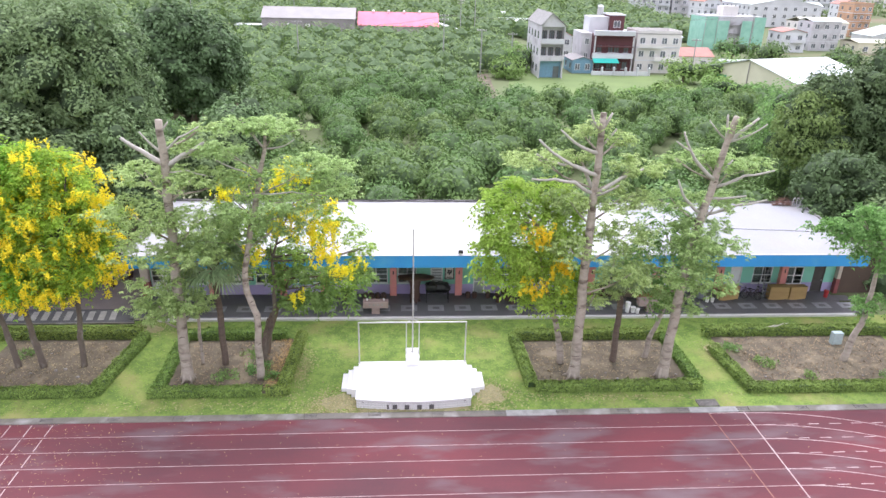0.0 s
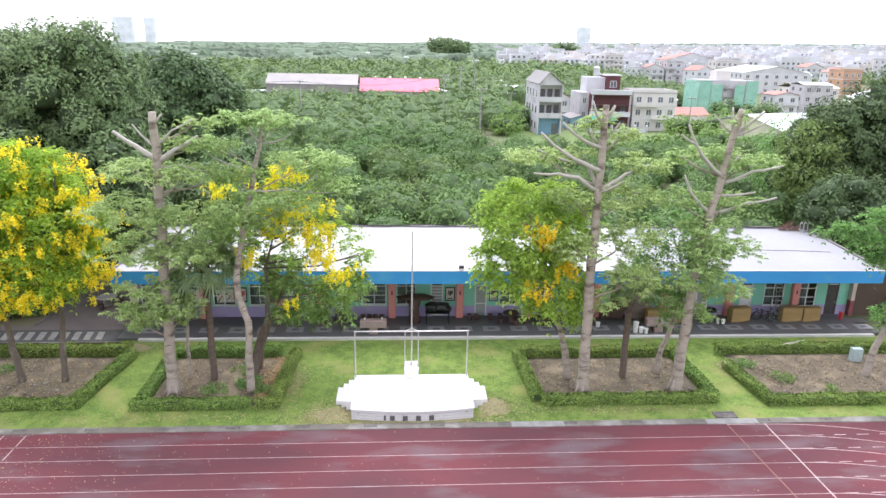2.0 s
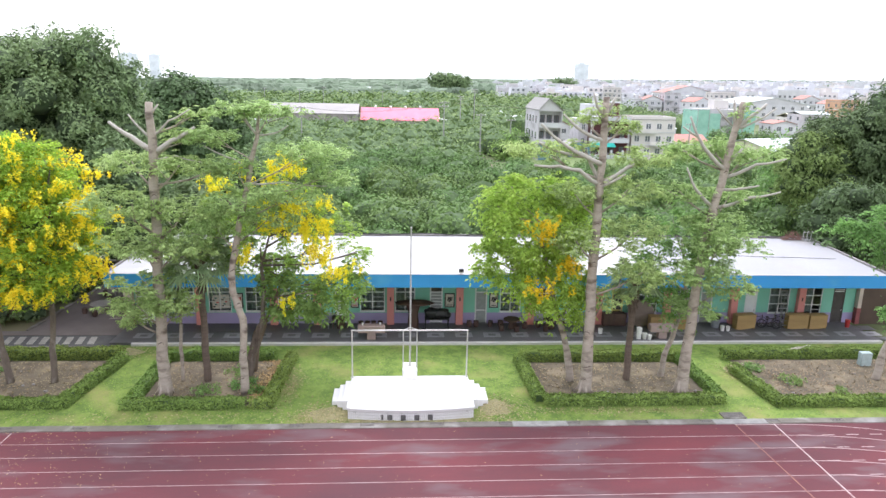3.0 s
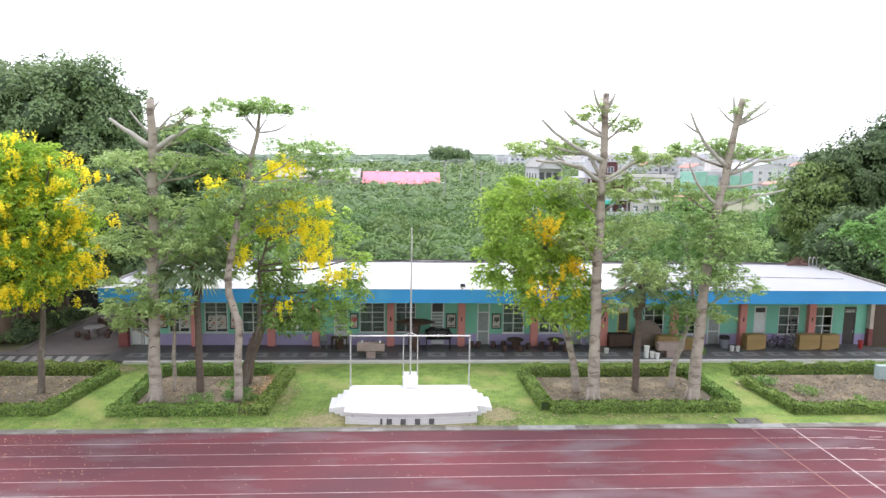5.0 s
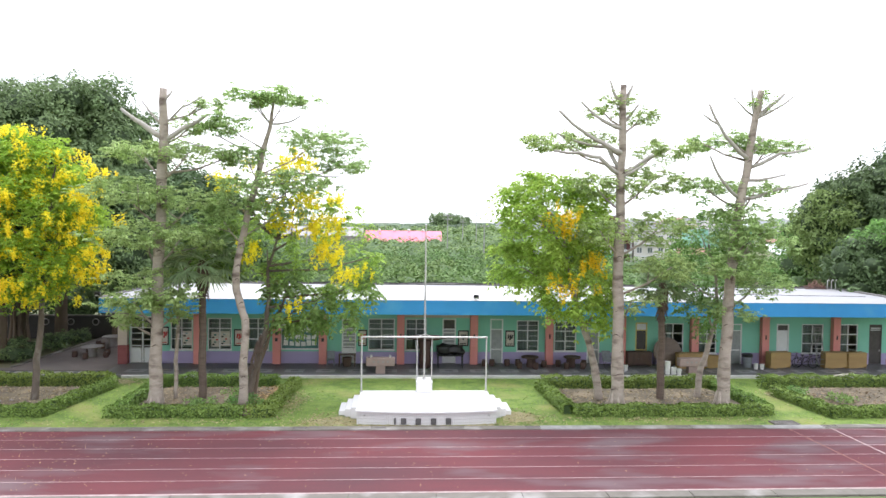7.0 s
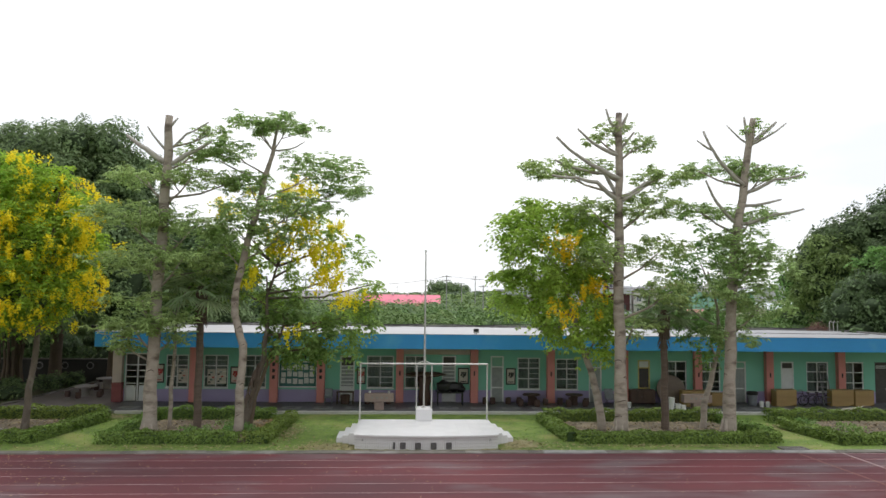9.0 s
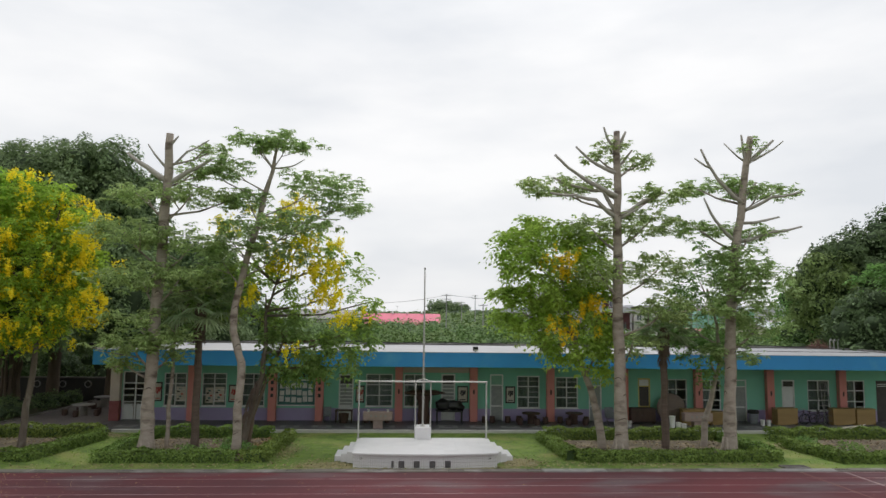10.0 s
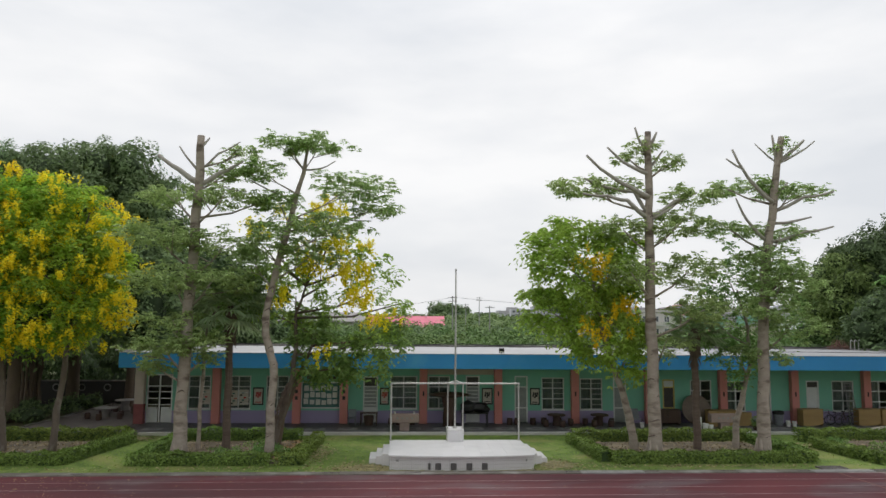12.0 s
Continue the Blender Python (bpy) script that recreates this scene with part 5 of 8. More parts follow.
part("bag", Geo().lathe(0, 0, ((0.36, 0.72), (0.37, 0.9), (0.32, 0.93), (0.28, 0.8)), 16), black_cover, bin_)


def panel_desk(x, y, w, d, h, rz, label):
    t = thing("plywood_counter", (x, y, FLOOR), label, "counter", "tan plywood counters")
    part("front_panel", Geo().add([(-w / 2, -d / 2, 0.06), (-w * 0.3, -d / 2, 0.0), (w * 0.3, -d / 2, 0.06), (w / 2, -d / 2, 0.16), (w / 2, -d / 2, h), (-w / 2, -d / 2, h)], [(0, 1, 2, 3, 4, 5)]).box(-w / 2, w / 2, -d / 2 + 0.002, -d / 2 + 0.03, 0.16, h), ply, t)
    for s in (-1, 1):
        part("side_panel", Geo().box(s * (w / 2 - 0.015) - 0.015, s * (w / 2 - 0.015) + 0.015, -d / 2 + 0.031, d / 2, 0, h - 0.031), ply, t)
    part("top", Geo().box(-w / 2 - 0.02, w / 2 + 0.02, -d / 2 - 0.02, d / 2 + 0.02, h, h + 0.03, 0.006), ply, t)
    part("shelf", Geo().box(-w / 2 + 0.03, w / 2 - 0.03, -d / 2 + 0.04, d / 2 - 0.02, h * 0.5, h * 0.5 + 0.02), ply, t)
    t.rotation_euler[2] = radians(rz)
    return t


panel_desk(24.85, 16.0, 1.5, 0.6, 1.08, 6, "tan plywood counter with a scalloped bottom edge")
panel_desk(28.85, 16.0, 1.5, 0.6, 1.08, -2, "tan plywood counter with a scalloped bottom edge")
panel_desk(30.4, 16.0, 1.35, 0.55, 1.06, 2, "tan plywood counter with a scalloped bottom edge")
panel_desk(18.55, 15.8, 1.9, 0.6, 1.02, 0, "tan plywood counter stored in the corridor")
panel_desk(20.15, 15.9, 0.9, 0.5, 0.85, -8, "tan plywood counter stored in the corridor")
cab = thing("brown_cupboard", (15.2, 16.6, FLOOR), "brown wooden cupboard with odds and ends on it", "cupboard")
part("carcass", Geo().box(-0.85, 0.85, -0.25, 0.3, 0.08, 1.0, 0.012), wood_red, cab)
for k in range(2):
    dd = part("cupboard_door", Geo().box(-0.8 + 0.82 * k, -0.02 + 0.82 * k, -0.275, -0.251, 0.14, 0.94, 0.006), wood_dark, cab)
    part("knob", Geo().lathe(-0.1 + 0.2 * k, -0.29, ((0.025, 0.52), (0.025, 0.56)), 8), iron, dd)
for sx in (-0.75, 0.75):
    part("foot", Geo().box(sx - 0.06, sx + 0.06, -0.2, 0.25, 0, 0.08), wood_dark, cab)
disc = thing("round_tabletop", (17.2, 16.52, FLOOR), "large round brown tabletop leaning against the wall", "tabletop")
part("disc", Geo().lathe(0, 0, ((0.98, -0.03), (1.0, 0), (0.98, 0.03)), 36), material("tan_brown_board", (0.22, 0.165, 0.125), (0.15, 0.11, 0.085), rough=0.55, scale=2.5, fine=45, stretch=(0.3, 1, 1)), disc)
disc.rotation_euler = (radians(78), 0, 0)
disc.location.z = FLOOR + 0.985
deck = thing("folding_chair", (12.9, 16.1, FLOOR), "dark folding chair in the corridor", "chair")
part("seat", Geo().add([(-0.3, -0.4, 0.42), (0.3, -0.4, 0.42), (0.3, 0.3, 0.36), (-0.3, 0.3, 0.36)], [(0, 1, 2, 3)]).box(-0.3, 0.3, -0.4, -0.36, 0.4, 0.44), plastic_grey, deck)
part("backrest", Geo().add([(-0.3, 0.3, 0.38), (0.3, 0.3, 0.38), (0.3, 0.6, 1.0), (-0.3, 0.6, 1.0)], [(0, 1, 2, 3)]).box(-0.3, 0.3, 0.58, 0.62, 0.98, 1.02), plastic_grey, deck)
for sx in (-0.3, 0.3):
    part("leg", Geo().tube([(sx, -0.4, 0), (sx, 0.45, 0.7)], 0.018, 6), iron, deck)
    part("leg", Geo().tube([(sx, 0.45, 0), (sx, -0.4, 0.42)], 0.018, 6), iron, deck)


def bicycle(x, y, rz, s=1.0):
    b = thing("bicycle", (x, y, FLOOR), "parked bicycle with dark frame on the corridor floor", "bicycle", "parked bicycles")
    for wx in (-0.52, 0.52):
        ringp = [(wx + 0.32 * math.cos(6.283 * k / 20), 0, 0.34 + 0.32 * math.sin(6.283 * k / 20)) for k in range(21)]
        wh = part("wheel", Geo().tube(ringp, 0.022, 6, False), rubber, b)
        g = Geo()
        for k in range(8):
            g.tube([(wx, 0, 0.34), (wx + 0.31 * math.cos(0.785 * k), 0, 0.34 + 0.31 * math.sin(0.785 * k))], 0.005, 4)
        part("spokes", g, aluminium, wh)
    fr = Geo()
    for a, c in (((-0.52, 0, 0.34), (-0.05, 0, 0.34)), ((-0.05, 0, 0.34), (-0.18, 0, 0.85)), ((-0.05, 0, 0.34), (0.38, 0, 0.78)), ((-0.16, 0, 0.75), (0.37, 0, 0.82)), ((-0.52, 0, 0.34), (-0.16, 0, 0.78)), ((0.52, 0, 0.34), (0.36, 0, 0.95))):
        fr.tube([a, c], 0.02, 6)
    part("frame", fr, bike_frame, b)
    part("saddle", Geo().box(-0.3, -0.08, -0.07, 0.07, 0.85, 0.91, 0.025), rubber, b)
    part("handlebar", Geo().tube([(0.28, -0.27, 0.98), (0.36, -0.1, 1.0), (0.36, 0.1, 1.0), (0.28, 0.27, 0.98)], 0.014, 6), aluminium, b)
    b.rotation_euler[2] = radians(rz)


bicycle(26.05, 16.35, 8)
bicycle(26.75, 15.95, -14)
bicycle(27.55, 16.3, 4)
lad = thing("step_ladder", (27.9, 16.35, FLOOR), "tall aluminium step ladder standing before a window", "ladder")
for sx in (-1, 1):
    part("rail", Geo().tube([(sx * 0.30, -0.5, 0), (sx * 0.22, 0.12, 2.75)], 0.032, 6), ladder_metal, lad)
    part("rear_rail", Geo().tube([(sx * 0.28, 0.6, 0), (sx * 0.2, 0.2, 2.7)], 0.025, 6), ladder_metal, lad)
for k in range(8):
    f = (k + 0.8) / 8.4
    part("rung", Geo().box(-0.30 + 0.08 * f, 0.30 - 0.08 * f, -0.5 + 0.62 * f - 0.04, -0.5 + 0.62 * f + 0.04, 2.75 * f - 0.014, 2.75 * f + 0.014), ladder_metal, lad)
part("top_cap", Geo().box(-0.24, 0.24, 0.08, 0.24, 2.72, 2.78, 0.01), ladder_metal, lad)
plant = thing("potted_plant", (20.0, 14.0, FLOOR), "small potted shrub at the corridor edge", "potted plant")
part("pot", Geo().lathe(0, 0, ((0.13, 0), (0.2, 0.3), (0.22, 0.3), (0.18, 0.26)), 14), wood_red, plant)
part("leaves", foliage("leaves", [(0, 0, 0.55, 0.28, 0.28, 0.3, 260)], 0.16, 0.07), leaf_mid, plant)
box_ = thing("meter_box", (29.3, 8.95, ground_z(8.95)), "pale grey-green metal box standing by the hedge", "metal box")
part("cabinet", Geo().box(-0.35, 0.35, -0.2, 0.2, 0, 1.05, 0.02), material("pale_box_paint", (0.42, 0.52, 0.52), rough=0.5), box_)
part("box_door", Geo().box(-0.31, 0.31, -0.215, -0.202, 0.08, 0.98, 0.005), material("pale_box_door", (0.45, 0.55, 0.55), rough=0.5), box_)

# ---- plaza at the end of the building ----
plaza = thing("plaza_pavement", (-24, 20, -0.45), "grey-brown paved plaza with slab strip", "pavement", kind="structure")
P = (24, -20, 0.45)
part("paving_bed", Geo(P).prism([(-60, 15.1), (-19.92, 15.1), (-19.92, 28.0), (-25.6, 28.0), (-26.3, 15.9), (-60, 15.9)], -0.6, -0.33), paving, plaza)
part("plaza_edge", Geo(P).prism([(-26.5, 15.95), (-26.3, 15.95), (-25.6, 28.0), (-25.8, 28.0)], -0.6, -0.25), concrete, plaza)
part("step_base", Geo(P).prism([(-60, 13.1), (-19.5, 13.1), (-19.92, 15.08), (-60, 15.08)], -0.6, -0.35), asphalt, plaza)
for k in range(34):
    x = -20.9 - 0.78 * k
    part("slab", Geo(P).prism([(x - 0.42, 13.45), (x, 13.45), (x - 0.25, 14.75), (x - 0.67, 14.75)], -0.35, -0.325), slab_light, plaza)
part("plaza_rim", Geo(P).box(-60, -19.4, 12.95, 13.09, -0.6, -0.31, 0.01), concrete, plaza)
round_table(-23.0, 19.8, -0.33, 0.75, 0.75, stone_grey, "round grey stone table with stools on the plaza", 5, 1.15, wood_red)
round_table(-23.3, 23.9, -0.33, 0.75, 0.8, stone_grey, "round grey stone table with stools on the plaza", 5, 1.1, wood_red)
wall_b = thing("boundary_wall", (-30, 28.2, -0.42), "dark weathered boundary wall with round ornaments", "wall", kind="structure")
part("wall_body", Geo((30, -28.2, 0.42)).box(-60, -20.6, 28.1, 28.35, -0.5, 1.42, 0.02), wall_dark, wall_b)
part("wall_coping", Geo((30, -28.2, 0.42)).box(-60, -20.6, 28.05, 28.4, 1.42, 1.52, 0.02), concrete, wall_b)
for x in (-28.4, -26.4, -30.4):
    ring = [(x + 0.25 * math.cos(6.283 * k / 18) + 30, -0.13, 0.95 + 0.42 + 0.25 * math.sin(6.283 * k / 18)) for k in range(19)]
    o = part("ornament", Geo().tube(ring, 0.05, 6, False), concrete_light, wall_b, "round pale relief ornament")
    part("ornament_cross", Geo().tube([(x + 30 - 0.2, -0.12, 1.37), (x + 30 + 0.2, -0.12, 1.37)], 0.05, 5).tube([(x + 30, -0.12, 1.18), (x + 30, -0.12, 1.56)], 0.05, 5), wall_dark, o)
solid("pale_field", Geo().add([(-110, 28.5, -0.4), (-20.6, 28.5, -0.4), (-20.6, 46, -0.4), (-110, 60, -0.4)], [(0, 1, 2, 3)]), pale_ground, "pale dry grass field behind the wall", "field", kind="structure")

# ---- trees of the schoolyard ----
def limbs(geo, trunk, blobs, r0, r1):
    """Limbs from the trunk's line out to each clump of leaves."""
    zs = [p[2] for p in trunk]
    for x, y, z, rx, ry, rz, n in blobs:
        reach = math.hypot(rx, ry)
        zt = min(max(z - 0.35 * reach - 0.5, zs[0] + 1.2), zs[-1] - 0.05)
        for a, b in zip(trunk[:-1], trunk[1:]):
            if a[2] <= zt <= b[2]:
                f = (zt - a[2]) / (b[2] - a[2])
                s = Vector([a[i] + (b[i] - a[i]) * f for i in range(3)])
                break
        e = Vector((x, y, z))
        mid = s.lerp(e, 0.55) + Vector((0, 0, -0.12 * (e - s).length * 0.5))
        geo.tube([s, mid, e], [r0, (r0 + r1) / 2, r1], 6)
        for k in range(1):
            u = np.clip(rng.normal(size=3), -1.1, 1.1) * np.array((rx, ry, rz)) * 0.55
            geo.tube([s.lerp(e, 0.75) if k else mid, e + Vector(u)], [r1 * 1.2, r1 * 0.5], 5)


def zs_top(trunk):
    return trunk[-1][2] - 3.5


def trunk_at(trunk, z):
    for a, b in zip(trunk[:-1], trunk[1:]):
        if a[2] <= z <= b[2]:
            f = (z - a[2]) / (b[2] - a[2])
            return Vector([a[i] + (b[i] - a[i]) * f for i in range(3)]), a[3] + (b[3] - a[3]) * f


def tree(name, label, base, trunk, blobs, mats, leaf=(0.3, 0.13), radius=0.2, stubs=(), fine=None, flowers=(), whorl=0, gnarl=True, group="schoolyard trees", limb=(0.07, 0.03), each=45, clump=0.55, feather=0, inner=0.45, gap=0, stalks=13, heart=0, bloom=0):
    """trunk: rows x, y, z, radius; blobs: x, y, z, rx, ry, rz, leaves; all relative to base."""
    t = thing(name, base, label, "tree", group)
    g = Geo()
    pts, rad = [Vector(p[:3]) for p in trunk], [p[3] for p in trunk]
    pts[0].z -= 0.25
    dense_p, dense_r = [], []
    for i in range(len(pts) - 1):
        for k in range(4):
            f = k / 4
            dense_p.append(pts[i].lerp(pts[i + 1], f) + Vector((0.03 * math.sin(5 * i + k), 0.03 * math.cos(4 * i + 2 * k), 0)) * (1 if i + k else 0))
            dense_r.append((rad[i] + (rad[i + 1] - rad[i]) * f) * (1 + 0.06 * math.sin(9 * k + i)))
    dense_p.append(pts[-1]), dense_r.append(rad[-1])
    g.tube(dense_p, dense_r, 12)
    for k in range(6 if rad[0] > 0.25 else 0):
        a = 1.05 * k + base[0]
        r = rad[0]
        g.tube([(pts[0].x + 0.62 * r * math.cos(a), pts[0].y + 0.62 * r * math.sin(a), 0.75), (pts[0].x + 0.95 * r * math.cos(a), pts[0].y + 0.95 * r * math.sin(a), 0.15), (pts[0].x + (1.6 + 0.5 * math.sin(4 * k)) * r * math.cos(a), pts[0].y + 1.7 * r * math.sin(a), -0.08)], [r * 0.22, r * 0.24, r * 0.07], 6)
    part("trunk", g, mats[0], t, smooth=True)
    if name == "kapok_tree":
        z = 0.9
        while z < zs_top(trunk):
            c, r = trunk_at(trunk, z)
            turn, wide = -1.57 + rng.normal() * 0.7, rng.uniform(0.5, 1.0)
            arc = [(c.x + 0.97 * r * math.cos(turn + u * wide), c.y + 0.97 * r * math.sin(turn + u * wide), z - 0.10 * u * u + 0.03 * math.sin(3 * u)) for u in (-1, -0.6, -0.2, 0.2, 0.6, 1)]
            part("branch_scar", Geo().tube(arc, [0.008, 0.018, 0.024, 0.024, 0.018, 0.008], 6), bark_scar, t, "dark scar of a fallen branch")
            z += rng.uniform(0.55, 1.3)
    for row in stubs:
        ends, sp = [Vector(p) for p in row[1:]], []
        for a, b in zip(ends[:-1], ends[1:]):
            sag = 0.045 * (b - a).length
            sp += [a, a.lerp(b, 0.35) + Vector((0, 0.3 * sag, -sag)), a.lerp(b, 0.7) + Vector((0, 0, -0.6 * sag))]
        sp.append(ends[-1])
        part("branch", Geo().tube(sp, [1.1 * row[0] * (1 - 0.52 * i / (len(sp) - 1)) * (1 + 0.04 * math.sin(7 * i)) for i in range(len(sp))], 8), bark_arm, t, "bare pale grey lopped branch", smooth=True)
    if blobs:
        for b in blobs:
            g = Geo()
            limbs(g, trunk, [b], *limb)
            part("limb", g, mats[0], t, smooth=True)
        small = clump_blobs(blobs, each, clump, inner) if not gap else []
        me = feather_tufts("leaves", tuft_seats(blobs, clump, gap, (0.6, 1.18)), stalks, feather, *leaf) if gap else sprays("leaves", small, feather, *leaf) if feather else whorls("leaves", small, whorl, *leaf) if whorl else foliage("leaves", small, *leaf, centre=(0, 0, 0.55 * trunk[-1][2]))
        part("crown", me, mats[1], t)
    # darker core added inside the crown to block light and deepen its gaps
    if heart:
        part("inner_crown", core_geo([b for b in blobs if b[3] > 1.85], heart, 0.2, 2), orchard_core, t, smooth=True)
    spots = []
    if bloom:
        for q, w, size in tuft_seats(blobs, clump, gap * 0.8, (0.8, 1.12)):
            if -0.8 < w[2] < 0.8 and rng.random() < bloom * (1.2 - 0.7 * max(0.0, w[2])):
                spots += [q + w * 0.78 + np.array((0, 0, -0.12)) + rng.normal(size=3) * np.array((0.26, 0.22, 0.16)) for _ in range(rng.integers(3, 7))]
    for x, y, z, rx, ry, rz, n in flowers:
        p, _ = blob_points([(x, y - 0.3, z, rx, ry, rz, max(2, n // 4))], 0.55)
        p = np.repeat(p, 3, axis=0)
        spots += list(p + rng.normal(size=p.shape) * np.array((0.22, 0.20, 0.16)))
    if spots:
        fp = []
        for q in spots:
            k, ln = 26, 0.30 + 0.34 * rng.random()
            h = rng.random(k)
            w = 0.07 * (1.25 - h)
            fp.append(np.stack((q[0] + rng.normal(size=k) * w, q[1] + rng.normal(size=k) * w, q[2] - h * ln), axis=1))
        fp = np.concatenate(fp)
        part("blossoms", quads_mesh("blossoms", leaf_quads(fp, rng.normal(size=(len(fp), 3)), 0.10 + 0.06 * rng.random(len(fp)), 0.10)), flower_mat, t, "hanging golden-yellow blossom clusters")
    return t


def tier(x, y, z, r, h, n):
    return (x, y, z, r * 1.38, r * 1.2, h * 1.15, n * 0.96)


BARK, KAPOK = (bark_grey, leaf_bombax), "tall kapok-like tree with pale trunk, lopped branches and leaf tiers"
L5 = (0.22, 0.078)
# the four tall lopped trees
X, Y = 9.9, 4.95
tree("kapok_tree", KAPOK, (X, Y, 0.05), [(0, 0, 0, 0.36), (0.03, 0, 2.5, 0.295), (-0.05, 0, 6, 0.27), (-0.02, 0, 10, 0.24), (0.0, 0, 13, 0.20), (-0.05, -0.2, 16.4, 0.16)],
     [tier(-0.2, 0.2, 15.7, 0.85, 0.35, 110), tier(1.1, 0.4, 14.9, 0.75, 0.3, 130), tier(-0.9, 0.6, 15.2, 0.7, 0.25, 80), tier(-3.1, 0.9, 13.6, 1.5, 0.4, 420), tier(-1.0, 0.9, 13.8, 0.8, 0.3, 110), tier(2.5, 0.8, 13.3, 1.2, 0.5, 330), tier(1.6, 0.2, 11.6, 1.35, 0.7, 460),
      tier(-1.2, 0.5, 11.3, 1.2, 0.6, 300), tier(2.2, 0.4, 9.2, 1.6, 0.8, 460), tier(-1.3, -0.8, 9.0, 1.2, 0.6, 260), tier(2.6, -0.4, 7.2, 1.6, 0.7, 420), tier(1.0, 0.9, 5.3, 1.2, 0.5, 220)],
     BARK, L5, whorl=5, each=9, clump=0.42, stubs=[(0.09, (0, -0.1, 15.4), (-0.5, -0.2, 15.9), (-0.75, -0.25, 16.6)), (0.10, (0, -0.1, 15.5), (0.42, -0.2, 16.4)), (0.10, (0, -0.1, 14.2), (-1.1, -0.2, 14.6), (-2.25, -0.3, 15.5)), (0.08, (0, 0, 14.5), (0.85, 0.1, 15.5)),
                            (0.12, (-0.05, -0.1, 13.0), (-1.1, -0.3, 13.45), (-2.3, -0.4, 14.1), (-3.4, -0.5, 15.0)), (0.08, (0.05, -0.1, 11.8), (1.2, -0.4, 12.5)), (0.11, (-0.1, 0, 11.9), (-1.3, -0.5, 12.7), (-2.4, -0.6, 12.9), (-3.7, -0.8, 12.95)), (0.10, (-0.1, 0, 12.2), (-0.7, 0.2, 13.3), (-2.4, 0.3, 13.6), (-3.3, 0.4, 14.0)), (0.11, (0.05, 0, 11.9), (1.4, 0, 12.8), (2.6, 0.1, 13.3))])
X, Y = 15.45, 4.85
tree("kapok_tree", KAPOK, (X, Y, 0.05), [(0, 0, 0, 0.36), (0.1, 0, 2, 0.30), (0.2, 0, 5, 0.275), (0.45, 0, 9, 0.245), (0.95, 0, 12, 0.21), (1.35, -0.1, 15, 0.175), (1.55, -0.2, 16.3, 0.15)],
     [tier(-0.9, 1.0, 13.7, 0.8, 0.35, 170), tier(0.5, 0.8, 14.0, 0.8, 0.4, 150), tier(2.6, 0.9, 13.6, 1.6, 0.4, 400), tier(-1.0, 0.7, 11.5, 1.3, 0.35, 300), tier(2.0, 0.9, 11.3, 1.3, 0.35, 280), tier(1.0, 0.1, 9.9, 1.6, 0.6, 420), tier(1.7, 0.5, 8.7, 1.8, 0.7, 500),
      tier(0.2, -0.8, 7.5, 1.5, 0.7, 400), tier(0.8, -0.9, 8.9, 1.2, 0.6, 300), tier(2.0, 0.4, 6.4, 1.4, 0.6, 320), tier(0.6, 0.5, 5.0, 1.2, 0.5, 240), tier(1.6, 0, 15.8, 0.5, 0.25, 60)],
     BARK, L5, whorl=5, each=9, clump=0.42, stubs=[(0.09, (1.3, -0.1, 15.0), (1.1, -0.1, 16.4)), (0.12, (1.35, -0.1, 14.9), (2.2, 0, 15.6), (2.9, 0, 16.2)), (0.06, (1.35, -0.1, 14.9), (2.3, -0.5, 15.4), (3.1, -0.6, 16.0)), (0.05, (1.3, 0, 15.0), (0.3, 0.2, 16.0)),
                            (0.10, (1.0, -0.1, 12.8), (-0.2, -0.3, 13.8), (-0.8, -0.4, 14.6), (-1.25, -0.4, 15.5)), (0.06, (-0.75, -0.4, 14.5), (-1.6, -0.4, 15.0)), (0.09, (1.1, 0, 13.0), (1.9, 0, 13.9)), (0.09, (1.2, -0.1, 12.4), (2.6, -0.3, 13.1), (4.2, -0.3, 13.4)), (0.08, (0.95, 0, 11.7), (2.8, -0.5, 12.0)), (0.09, (0.6, 0, 10.8), (-0.6, -0.4, 11.8), (-1.2, -0.5, 12.9)), (0.09, (0.7, 0, 10.7), (2.7, 0, 11.3), (4.3, 0, 11.6))])
X, Y = -13.5, 5.3
